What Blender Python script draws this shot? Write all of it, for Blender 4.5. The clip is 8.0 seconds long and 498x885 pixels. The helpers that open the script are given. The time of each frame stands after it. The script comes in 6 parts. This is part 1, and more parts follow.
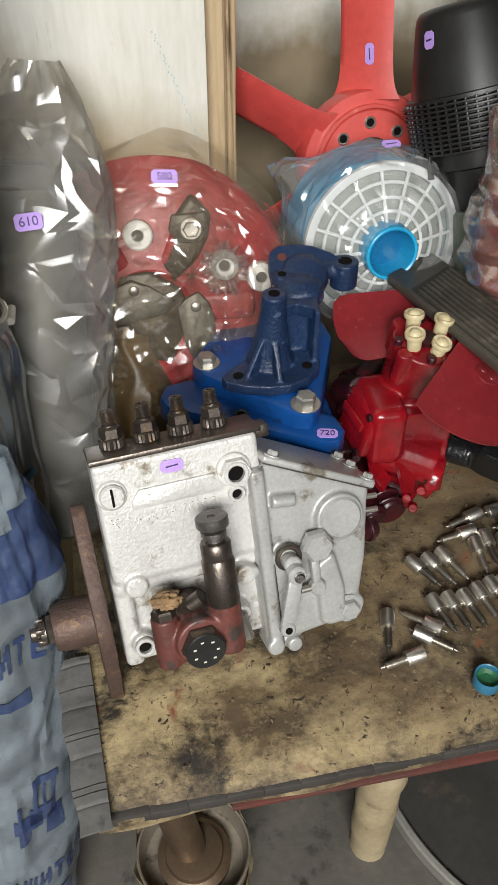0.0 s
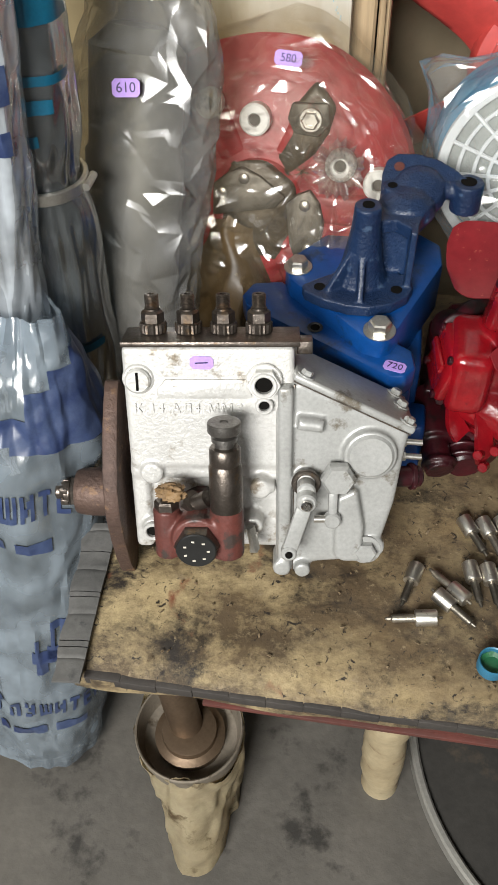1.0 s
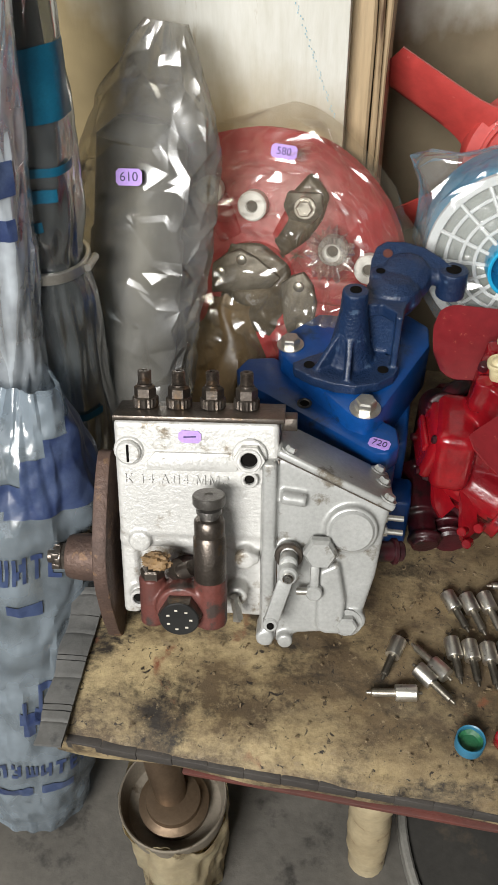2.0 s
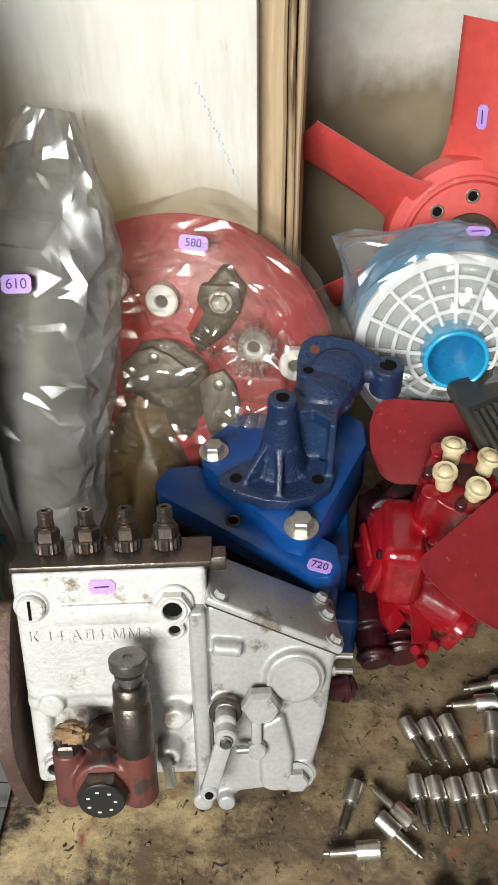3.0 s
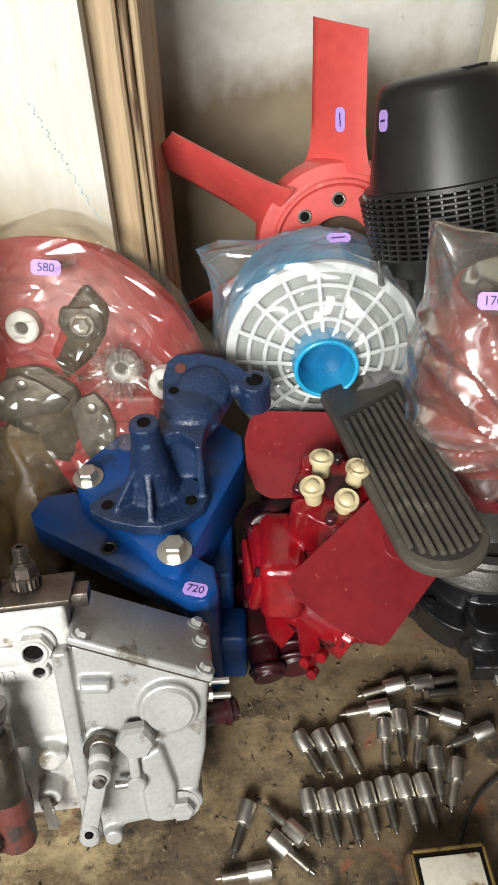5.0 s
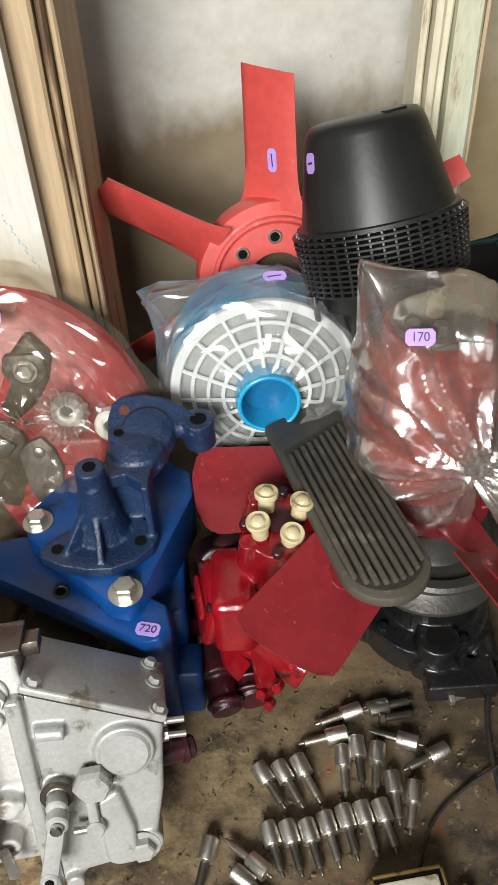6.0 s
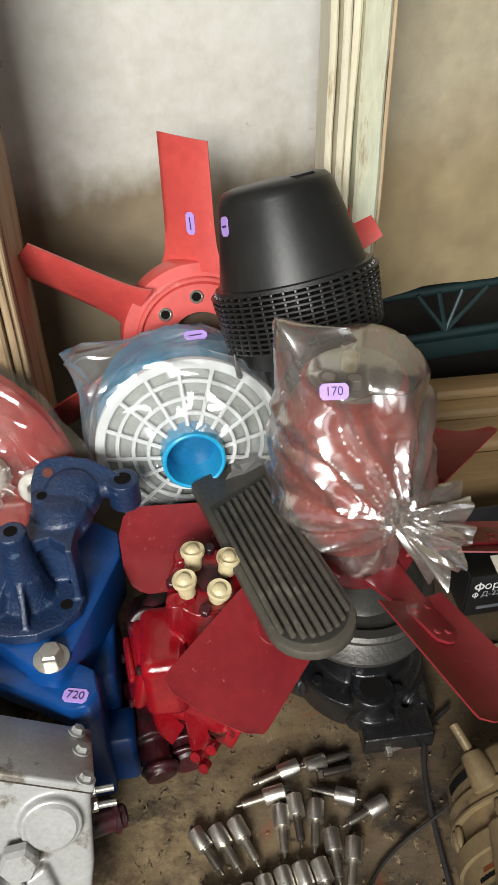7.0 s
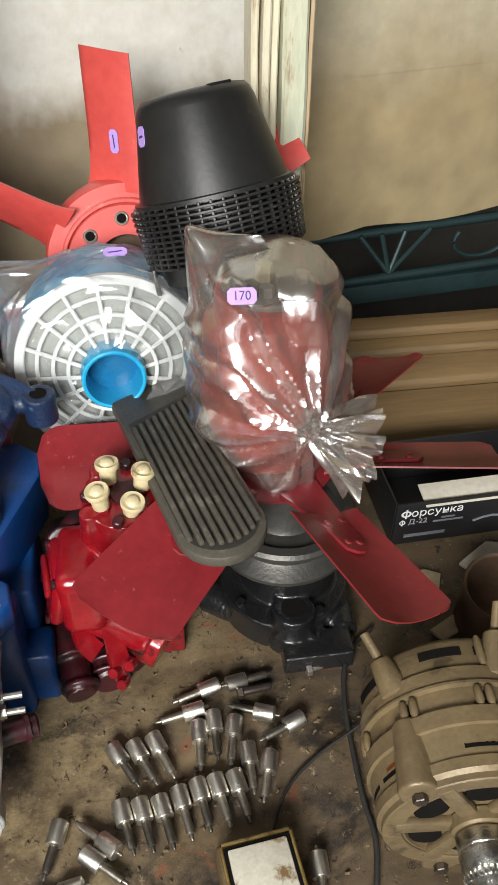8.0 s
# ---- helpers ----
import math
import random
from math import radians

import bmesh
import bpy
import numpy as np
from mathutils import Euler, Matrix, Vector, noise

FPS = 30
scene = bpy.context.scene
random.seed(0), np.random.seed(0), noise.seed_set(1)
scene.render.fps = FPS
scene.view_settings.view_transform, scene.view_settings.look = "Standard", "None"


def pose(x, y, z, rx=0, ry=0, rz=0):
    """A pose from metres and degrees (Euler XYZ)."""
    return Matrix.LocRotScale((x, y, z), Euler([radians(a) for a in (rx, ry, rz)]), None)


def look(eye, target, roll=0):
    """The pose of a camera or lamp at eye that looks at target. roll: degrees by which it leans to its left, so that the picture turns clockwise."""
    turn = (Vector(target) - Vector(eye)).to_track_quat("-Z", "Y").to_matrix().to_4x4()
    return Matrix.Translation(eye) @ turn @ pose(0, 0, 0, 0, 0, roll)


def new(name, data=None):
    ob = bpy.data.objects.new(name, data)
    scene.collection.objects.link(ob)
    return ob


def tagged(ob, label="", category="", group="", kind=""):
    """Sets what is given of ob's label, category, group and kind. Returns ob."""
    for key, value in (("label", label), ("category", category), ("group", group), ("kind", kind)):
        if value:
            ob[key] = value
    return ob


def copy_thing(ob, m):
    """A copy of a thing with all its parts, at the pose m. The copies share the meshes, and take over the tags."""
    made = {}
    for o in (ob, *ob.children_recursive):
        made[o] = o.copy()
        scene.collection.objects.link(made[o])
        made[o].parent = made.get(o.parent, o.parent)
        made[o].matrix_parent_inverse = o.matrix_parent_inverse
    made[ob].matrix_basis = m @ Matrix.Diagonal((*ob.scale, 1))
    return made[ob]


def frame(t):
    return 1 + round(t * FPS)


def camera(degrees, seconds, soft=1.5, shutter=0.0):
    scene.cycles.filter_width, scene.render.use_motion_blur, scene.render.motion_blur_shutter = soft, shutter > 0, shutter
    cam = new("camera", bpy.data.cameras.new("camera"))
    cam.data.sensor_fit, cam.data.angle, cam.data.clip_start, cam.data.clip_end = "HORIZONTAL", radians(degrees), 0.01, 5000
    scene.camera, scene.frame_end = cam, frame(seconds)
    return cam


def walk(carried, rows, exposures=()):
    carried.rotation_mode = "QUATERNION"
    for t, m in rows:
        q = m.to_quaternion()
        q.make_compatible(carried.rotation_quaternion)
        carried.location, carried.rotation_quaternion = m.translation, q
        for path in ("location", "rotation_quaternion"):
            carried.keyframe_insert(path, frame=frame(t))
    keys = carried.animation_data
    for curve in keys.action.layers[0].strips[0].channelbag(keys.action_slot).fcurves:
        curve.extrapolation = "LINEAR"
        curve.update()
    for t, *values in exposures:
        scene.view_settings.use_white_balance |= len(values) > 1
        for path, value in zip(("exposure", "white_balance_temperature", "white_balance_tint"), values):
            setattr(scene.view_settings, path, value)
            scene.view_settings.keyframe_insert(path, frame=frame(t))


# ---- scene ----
cam = camera(34.2, 8.0)
METRES, EYE, TILT, LEAN, TURN = 0.72, 1.19, -42.0, 0.0, -11.0
ROWS = [
    (0.0, 0.0, 0.0, 0.0, 0.0, 0.0, -0.0),
    (0.5, 0.1055, 0.056, 0.0362, 7.92, -3.79, -4.17),
    (1.0, 0.2263, 0.0656, 0.0392, 16.37, -8.92, -12.08),
    (1.5, 0.2712, 0.0224, 0.0517, 18.19, -7.44, -13.87),
    (3.0, 0.2169, 0.175, 0.1891, 12.67, -2.25, -10.34),
    (3.5, 0.1813, 0.2401, 0.2333, 9.49, -2.89, -8.87),
    (4.0, 0.2177, 0.2308, 0.2328, 9.5, -2.95, -9.05),
    (4.5, 0.2664, 0.2252, 0.2288, 10.11, -3.29, -8.72),
    (5.0, 0.319, 0.2149, 0.2499, 9.58, -2.79, -6.53),
    (6.5, 0.3561, 0.201, 0.2824, 5.56, 0.61, -3.26),
    (7.0, 0.3781, 0.1973, 0.2821, 3.45, 2.74, -1.9),
    (7.5, 0.4046, 0.1932, 0.2609, 1.74, 2.88, -0.86),
    (8.0, 0.4539, 0.2077, 0.208, 1.59, 1.02, -2.07),
]
walk(cam, [(t, pose(0, 0, EYE, TILT, LEAN, TURN) @ pose(METRES * x, METRES * y, METRES * z, 90 + pitch, roll, yaw)) for t, x, y, z, yaw, pitch, roll in ROWS],
     [(0.0, -0.40), (0.5, -0.22), (1.0, -0.20), (1.7, -0.32), (3.0, -0.11), (5.0, 0.0), (6.5, -0.08), (7.5, -0.06), (8.0, 0.08)])

# ---- light ----
world = bpy.data.worlds.new("sky")
scene.world = world
world.use_nodes = True
wn = world.node_tree
sky = wn.nodes.new("ShaderNodeTexSky")
sky.sky_type, sky.sun_disc = "NISHITA", False
sky.sun_elevation, sky.sun_rotation = radians(38), radians(200)
wn.links.new(sky.outputs[0], wn.nodes["Background"].inputs[0])
wn.nodes["Background"].inputs[1].default_value = 0.05


def area(name, m, sx, sy, watts, color):
    lamp = bpy.data.lights.new(name, "AREA")
    lamp.shape, lamp.size, lamp.size_y, lamp.energy, lamp.color = "RECTANGLE", sx, sy, watts, color
    ob = new(name, lamp)
    ob.matrix_world = m
    return ob


# daylight in the unseen corner window; an added fill lamp stands in the doorway
area("daylight_window", look((-0.34, -1.54, 1.98), (0.25, 0.75, 0.6)), 1.05, 0.85, 136, (0.99, 0.985, 0.955))
area("door_fill", look((1.15, -2.05, 1.30), (0.6, 0.7, 0.6)), 0.8, 1.7, 5, (1.0, 0.98, 0.95))

# ---- materials ----
MATS = {}


def mat(name, c1, c2=None, scale=12.0, rough=0.5, metal=0.0, bump=0.0, bscale=120.0, spots=None, sscale=40.0, samount=0.35,
        coat=0.0, spec=0.5, rvar=0.12, rand=0.0, stretch=(1, 1, 1)):
    """Two-scale surface: broad tint from c1 to c2, fine grain, spots of dirt or wear with their own shape, and relief."""
    if name in MATS:
        return MATS[name]
    m = bpy.data.materials.new(name)
    m.use_nodes = True
    n, l = m.node_tree.nodes, m.node_tree.links
    b = n["Principled BSDF"]
    c2 = c2 or tuple(v * 0.75 for v in c1)
    tc = n.new("ShaderNodeTexCoord")
    mp = n.new("ShaderNodeMapping")
    mp.inputs["Scale"].default_value = stretch
    l.new(tc.outputs["Object"], mp.inputs[0])

    def noise_at(s, detail=5.0, r=0.6):
        t = n.new("ShaderNodeTexNoise")
        t.inputs["Scale"].default_value, t.inputs["Detail"].default_value, t.inputs["Roughness"].default_value = s, detail, r
        l.new(mp.outputs[0], t.inputs["Vector"])
        return t

    def mixed(fac, a, bb):
        x = n.new("ShaderNodeMix")
        x.data_type = "RGBA"
        if fac is not None:
            l.new(fac, x.inputs[0])
        for sock, v in ((x.inputs[6], a), (x.inputs[7], bb)):
            if isinstance(v, tuple):
                sock.default_value = (*v, 1)
            else:
                l.new(v, sock)
        return x

    def ramp(src, lo, hi):
        r = n.new("ShaderNodeMapRange")
        r.inputs[1].default_value, r.inputs[2].default_value = lo, hi
        l.new(src, r.inputs[0])
        return r.outputs[0]

    big = noise_at(scale)
    col = mixed(ramp(big.outputs[0], 0.32, 0.68), c1, c2).outputs[2]
    fine = noise_at(scale * 14, 3.0)
    g = n.new("ShaderNodeMix")
    g.data_type, g.blend_type = "RGBA", "OVERLAY"
    g.inputs[0].default_value = 0.25
    l.new(col, g.inputs[6])
    l.new(fine.outputs[0], g.inputs[7])
    col = g.outputs[2]
    if spots:
        sp = noise_at(sscale, 6.0, 0.65)
        f = ramp(sp.outputs[0], 0.72 - samount * 0.5, 0.80 - samount * 0.5)
        col = mixed(f, col, spots).outputs[2]
    if rand:
        oi = n.new("ShaderNodeObjectInfo")
        hs = n.new("ShaderNodeHueSaturation")
        l.new(ramp(oi.outputs["Random"], 0, 1), hs.inputs["Value"])
        hs.inputs["Value"].default_value = 1
        rr = n.new("ShaderNodeMapRange")
        rr.inputs[3].default_value, rr.inputs[4].default_value = 1 - rand, 1 + rand
        l.new(oi.outputs["Random"], rr.inputs[0])
        l.new(rr.outputs[0], hs.inputs["Value"])
        l.new(col, hs.inputs["Color"])
        col = hs.outputs[0]
    l.new(col, b.inputs["Base Color"])
    rn = n.new("ShaderNodeMapRange")
    rn.inputs[3].default_value, rn.inputs[4].default_value = max(0.03, rough - rvar), min(1, rough + rvar)
    l.new(big.outputs[0], rn.inputs[0])
    l.new(rn.outputs[0], b.inputs["Roughness"])
    b.inputs["Metallic"].default_value = metal
    b.inputs["Coat Weight"].default_value = coat
    b.inputs["Coat Roughness"].default_value = 0.12
    b.inputs["Specular IOR Level"].default_value = spec
    if bump:
        bn = noise_at(bscale, 4.0)
        bp = n.new("ShaderNodeBump")
        bp.inputs["Strength"].default_value, bp.inputs["Distance"].default_value = min(1.0, bump), 0.0015 * max(1.0, bump)
        l.new(bn.outputs[0], bp.inputs["Height"])
        l.new(bp.outputs[0], b.inputs["Normal"])
    MATS[name] = m
    return m


def film_mat(name, tint, haze, rough=0.16, hazecol=(0.8, 0.82, 0.85), gloss=0.5, bscale=60.0, base=0.10):
    """Clear plastic film: mostly see-through, a little milky, glossy where it turns."""
    m = bpy.data.materials.new(name)
    m.use_nodes = True
    n, l = m.node_tree.nodes, m.node_tree.links
    n.remove(n["Principled BSDF"])
    out = n["Material Output"]
    tr, df, gl = n.new("ShaderNodeBsdfTransparent"), n.new("ShaderNodeBsdfDiffuse"), n.new("ShaderNodeBsdfGlossy")
    tr.inputs[0].default_value = (*tint, 1)
    df.inputs[0].default_value = (*hazecol, 1)
    gl.inputs["Roughness"].default_value = rough
    tc, ns, bp = n.new("ShaderNodeTexCoord"), n.new("ShaderNodeTexNoise"), n.new("ShaderNodeBump")
    ns.inputs["Scale"].default_value = bscale
    ns.inputs["Detail"].default_value = 3
    l.new(tc.outputs["Object"], ns.inputs["Vector"])
    l.new(ns.outputs[0], bp.inputs["Height"])
    bp.inputs["Strength"].default_value, bp.inputs["Distance"].default_value = 0.5, 0.0013
    l.new(bp.outputs[0], gl.inputs["Normal"])
    a, c = n.new("ShaderNodeMixShader"), n.new("ShaderNodeMixShader")
    hz = n.new("ShaderNodeMapRange")
    hz.inputs[1].default_value, hz.inputs[2].default_value = 0.3, 0.7
    hz.inputs[3].default_value, hz.inputs[4].default_value = haze * 0.5, min(1, haze * 1.5)
    l.new(ns.outputs[0], hz.inputs[0])
    l.new(hz.outputs[0], a.inputs[0])
    l.new(tr.outputs[0], a.inputs[1])
    l.new(df.outputs[0], a.inputs[2])
    lw = n.new("ShaderNodeLayerWeight")
    lw.inputs[0].default_value = 0.35
    l.new(bp.outputs[0], lw.inputs["Normal"])
    sc = n.new("ShaderNodeMapRange")
    sc.inputs[3].default_value, sc.inputs[4].default_value = base, gloss
    l.new(lw.outputs["Fresnel"], sc.inputs[0])
    l.new(sc.outputs[0], c.inputs[0])
    l.new(a.outputs[0], c.inputs[1])
    l.new(gl.outputs[0], c.inputs[2])
    l.new(c.outputs[0], out.inputs[0])
    MATS[name] = m
    return m




def board_mat():
    """Oil-soaked board: pale worn patches, brown wood, black oil blots, scratches and grit at several sizes."""
    m = bpy.data.materials.new("oily_table_board")
    m.use_nodes = True
    n, l = m.node_tree.nodes, m.node_tree.links
    b = n["Principled BSDF"]
    tc = n.new("ShaderNodeTexCoord")

    def noise_at(s, detail, r, stretch=(1, 1, 1), warp=0.0):
        mp = n.new("ShaderNodeMapping")
        mp.inputs["Scale"].default_value = stretch
        l.new(tc.outputs["Object"], mp.inputs[0])
        t = n.new("ShaderNodeTexNoise")
        t.inputs["Scale"].default_value, t.inputs["Detail"].default_value, t.inputs["Roughness"].default_value, t.inputs["Distortion"].default_value = s, detail, r, warp
        l.new(mp.outputs[0], t.inputs["Vector"])
        return t.outputs[0]

    def span(src, lo, hi):
        r = n.new("ShaderNodeMapRange")
        r.inputs[1].default_value, r.inputs[2].default_value = lo, hi
        l.new(src, r.inputs[0])
        return r.outputs[0]

    def mixed(fac, a, c):
        x = n.new("ShaderNodeMix")
        x.data_type = "RGBA"
        l.new(fac, x.inputs[0])
        for sock, v in ((x.inputs[6], a), (x.inputs[7], c)):
            if isinstance(v, tuple):
                sock.default_value = (*v, 1)
            else:
                l.new(v, sock)
        return x.outputs[2]
    col = mixed(span(noise_at(9, 8, 0.7, (0.7, 1.4, 1), 0.4), 0.35, 0.65), (0.155, 0.108, 0.058), (0.060, 0.043, 0.028))
    # pale patches show at the low-x end of the board and fade out towards high x
    xyz, worn, both = n.new("ShaderNodeSeparateXYZ"), n.new("ShaderNodeMath"), n.new("ShaderNodeMath")
    l.new(tc.outputs["Object"], xyz.inputs[0])
    worn.operation, worn.inputs[1].default_value = "MULTIPLY_ADD", 0.5
    l.new(noise_at(5, 4, 0.6), worn.inputs[0])
    l.new(xyz.outputs[0], worn.inputs[2])
    both.operation = "MULTIPLY"
    l.new(span(worn.outputs[0], 0.68, 0.36), both.inputs[0])
    l.new(span(noise_at(9, 10, 0.78, (0.9, 1.2, 1), 0.1), 0.44, 0.62), both.inputs[1])
    col = mixed(both.outputs[0], col, (0.45, 0.35, 0.19))
    col = mixed(span(noise_at(8, 10, 0.76, (0.9, 1.1, 1), 0.2), 0.50, 0.60), col, (0.024, 0.019, 0.015))
    col = mixed(span(noise_at(16, 6, 0.6, (1, 1, 1), 0.5), 0.62, 0.70), col, (0.20, 0.075, 0.04))
    col = mixed(span(noise_at(70, 5, 0.75), 0.60, 0.68), col, (0.26, 0.20, 0.12))
    col = mixed(span(noise_at(90, 4, 0.7, (1, 1, 1), 1.0), 0.60, 0.66), col, (0.028, 0.022, 0.018))
    l.new(col, b.inputs["Base Color"])
    rr = n.new("ShaderNodeMapRange")
    rr.inputs[1].default_value, rr.inputs[2].default_value, rr.inputs[3].default_value, rr.inputs[4].default_value = 0.35, 0.65, 0.30, 0.70
    l.new(noise_at(14, 5, 0.6), rr.inputs[0])
    l.new(rr.outputs[0], b.inputs["Roughness"])
    bp = n.new("ShaderNodeBump")
    bp.inputs["Strength"].default_value, bp.inputs["Distance"].default_value = 0.6, 0.002
    l.new(noise_at(60, 8, 0.75), bp.inputs["Height"])
    l.new(bp.outputs[0], b.inputs["Normal"])
    return m


SILVER = mat("silver_paint", (0.64, 0.63, 0.60), (0.50, 0.49, 0.47), 14, 0.38, 0.25, 0.55, 260, (0.22, 0.18, 0.13), 22, 0.31)
SILVER2 = mat("silver_paint_smooth", (0.43, 0.43, 0.415), (0.345, 0.345, 0.33), 18, 0.36, 0.25, 0.15, 160, (0.16, 0.14, 0.11), 26, 0.27)
DARKSTEEL = mat("oiled_dark_steel", (0.17, 0.145, 0.125), (0.085, 0.07, 0.058), 30, 0.34, 0.85, 0.3, 300, (0.16, 0.11, 0.07), 50, 0.3)
STEEL = mat("bright_steel", (0.52, 0.50, 0.47), (0.40, 0.38, 0.35), 40, 0.28, 1.0, 0.1, 300)
ZINC = mat("zinc_steel", (0.62, 0.60, 0.55), (0.48, 0.46, 0.42), 30, 0.33, 0.9, 0.1, 200)
RUST = mat("rusty_cast_iron", (0.12, 0.075, 0.058), (0.075, 0.05, 0.042), 25, 0.62, 0.45, 0.9, 160, (0.20, 0.12, 0.07), 60, 0.3)
REDBROWN = mat("red_brown_primer", (0.14, 0.042, 0.033), (0.07, 0.03, 0.026), 22, 0.45, 0.1, 0.5, 150, (0.05, 0.035, 0.03), 45, 0.4)
BLACKPL = mat("black_plastic", (0.011, 0.011, 0.011), (0.018, 0.018, 0.017), 9, 0.40, 0.0, 0.08, 200, (0.075, 0.073, 0.065), 16, 0.16)
RUBBER = mat("dusty_rubber", (0.040, 0.036, 0.029), (0.072, 0.064, 0.049), 14, 0.5, 0.0, 0.5, 240, (0.12, 0.11, 0.085), 34, 0.27)
GROOVE = mat("rubber_groove_shade", (0.016, 0.0145, 0.012), (0.03, 0.027, 0.021), 30, 0.7, 0.0, 0.4, 240)
BLUE = mat("bright_blue_paint", (0.003, 0.058, 0.235), (0.002, 0.036, 0.155), 9, 0.34, 0.0, 0.2, 160, (0.008, 0.022, 0.06), 24, 0.27)
DKBLUE = mat("dark_blue_enamel", (0.010, 0.028, 0.078), (0.006, 0.017, 0.05), 16, 0.40, 0.0, 0.9, 260, (0.05, 0.085, 0.15), 70, 0.24, coat=0.1)
RED = mat("red_enamel", (0.27, 0.005, 0.010), (0.11, 0.004, 0.007), 14, 0.24, 0.0, 0.4, 130, (0.05, 0.006, 0.008), 30, 0.20, coat=0.3)
# dark red taken near black, so that it also carries the gap's shade
DKRED = mat("dark_red_shade_enamel", (0.060, 0.006, 0.010), (0.018, 0.004, 0.006), 16, 0.36, 0.0, 0.5, 120, (0.012, 0.008, 0.008), 30, 0.36)
FANRED = mat("fan_red_paint", (0.225, 0.020, 0.024), (0.15, 0.013, 0.017), 7, 0.30, 0.0, 0.2, 70, (0.33, 0.085, 0.06), 160, 0.16)
PLRED = mat("red_plastic", (0.66, 0.088, 0.072), (0.50, 0.052, 0.046), 6, 0.46, 0.0, 0.15, 120, (0.64, 0.15, 0.12), 40, 0.12, coat=0.35, spec=0.9)
ORANGE = mat("orange_red_paint", (0.54, 0.046, 0.020), (0.34, 0.022, 0.014), 11, 0.4, 0.0, 0.3, 120)
BAGRED = mat("clutch_red_paint", (0.36, 0.022, 0.03), (0.26, 0.016, 0.022), 9, 0.4, 0.0, 0.3, 120)
CREAM = mat("cream_plastic", (0.58, 0.50, 0.31), (0.46, 0.38, 0.21), 60, 0.42, 0.0, 0.2, 200, (0.22, 0.15, 0.08), 70, 0.22)
WHITEPL = mat("white_plastic", (0.80, 0.81, 0.80), (0.72, 0.73, 0.72), 20, 0.35)
CYAN = mat("cyan_plastic", (0.02, 0.36, 0.62), (0.015, 0.28, 0.52), 20, 0.3)
PURPLE = mat("lilac_paper", (0.46, 0.30, 0.72), (0.42, 0.27, 0.66), 30, 0.7)
INK = mat("dark_ink", (0.03, 0.02, 0.08), (0.05, 0.03, 0.12), 30, 0.6)
BLACKCAST = mat("black_varnished_iron", (0.007, 0.0075, 0.009), (0.012, 0.012, 0.012), 18, 0.24, 0.0, 1.1, 160, (0.022, 0.020, 0.018), 70, 0.16, coat=0.5, spec=0.4)
PULLEY = mat("grey_cast_iron", (0.085, 0.08, 0.072), (0.05, 0.048, 0.043), 20, 0.45, 0.5, 0.4, 180)
DUSTY = mat("dusty_aluminium", (0.30, 0.28, 0.24), (0.16, 0.15, 0.125), 26, 0.55, 0.3, 0.4, 180)
BRONZE = mat("dull_brown_alternator_paint", (0.205, 0.150, 0.078), (0.130, 0.094, 0.050), 14, 0.44, 0.25, 0.35, 200, (0.070, 0.052, 0.030), 24, 0.27)
BLACKHOLE = mat("deep_black", (0.006, 0.0055, 0.005), (0.009, 0.008, 0.007), 20, 0.9, spec=0.05)
WOOD = mat("old_pine", (0.22, 0.14, 0.06), (0.14, 0.085, 0.037), 5, 0.6, 0.0, 0.5, 60, (0.13, 0.075, 0.035), 9, 0.3, stretch=(0.25, 3, 3))
POSTWOOD = mat("old_post_wood", (0.48, 0.36, 0.22), (0.36, 0.255, 0.145), 6, 0.65, 0.0, 0.5, 70, (0.10, 0.055, 0.03), 12, 0.3, stretch=(3, 3, 0.25))
CREAMPAINT = mat("peeling_cream_paint", (0.70, 0.66, 0.52), (0.60, 0.55, 0.40), 7, 0.55, 0.0, 0.4, 60, (0.30, 0.20, 0.10), 14, 0.22, stretch=(2, 2, 0.4))
GREENPAINT = mat("peeling_green_paint", (0.46, 0.52, 0.40), (0.52, 0.50, 0.36), 8, 0.55, 0.0, 0.5, 60, (0.24, 0.15, 0.07), 16, 0.34, stretch=(2, 2, 0.4))
WHITEWASH = mat("whitewashed_board", (0.70, 0.69, 0.64), (0.58, 0.56, 0.49), 4, 0.7, 0.0, 0.35, 45, (0.42, 0.36, 0.26), 22, 0.12, stretch=(2, 2, 0.35))
STAINED = mat("stained_grey_plaster", (0.68, 0.67, 0.62), (0.58, 0.56, 0.50), 3.5, 0.34, 0.0, 0.5, 50, (0.33, 0.28, 0.21), 14, 0.14)


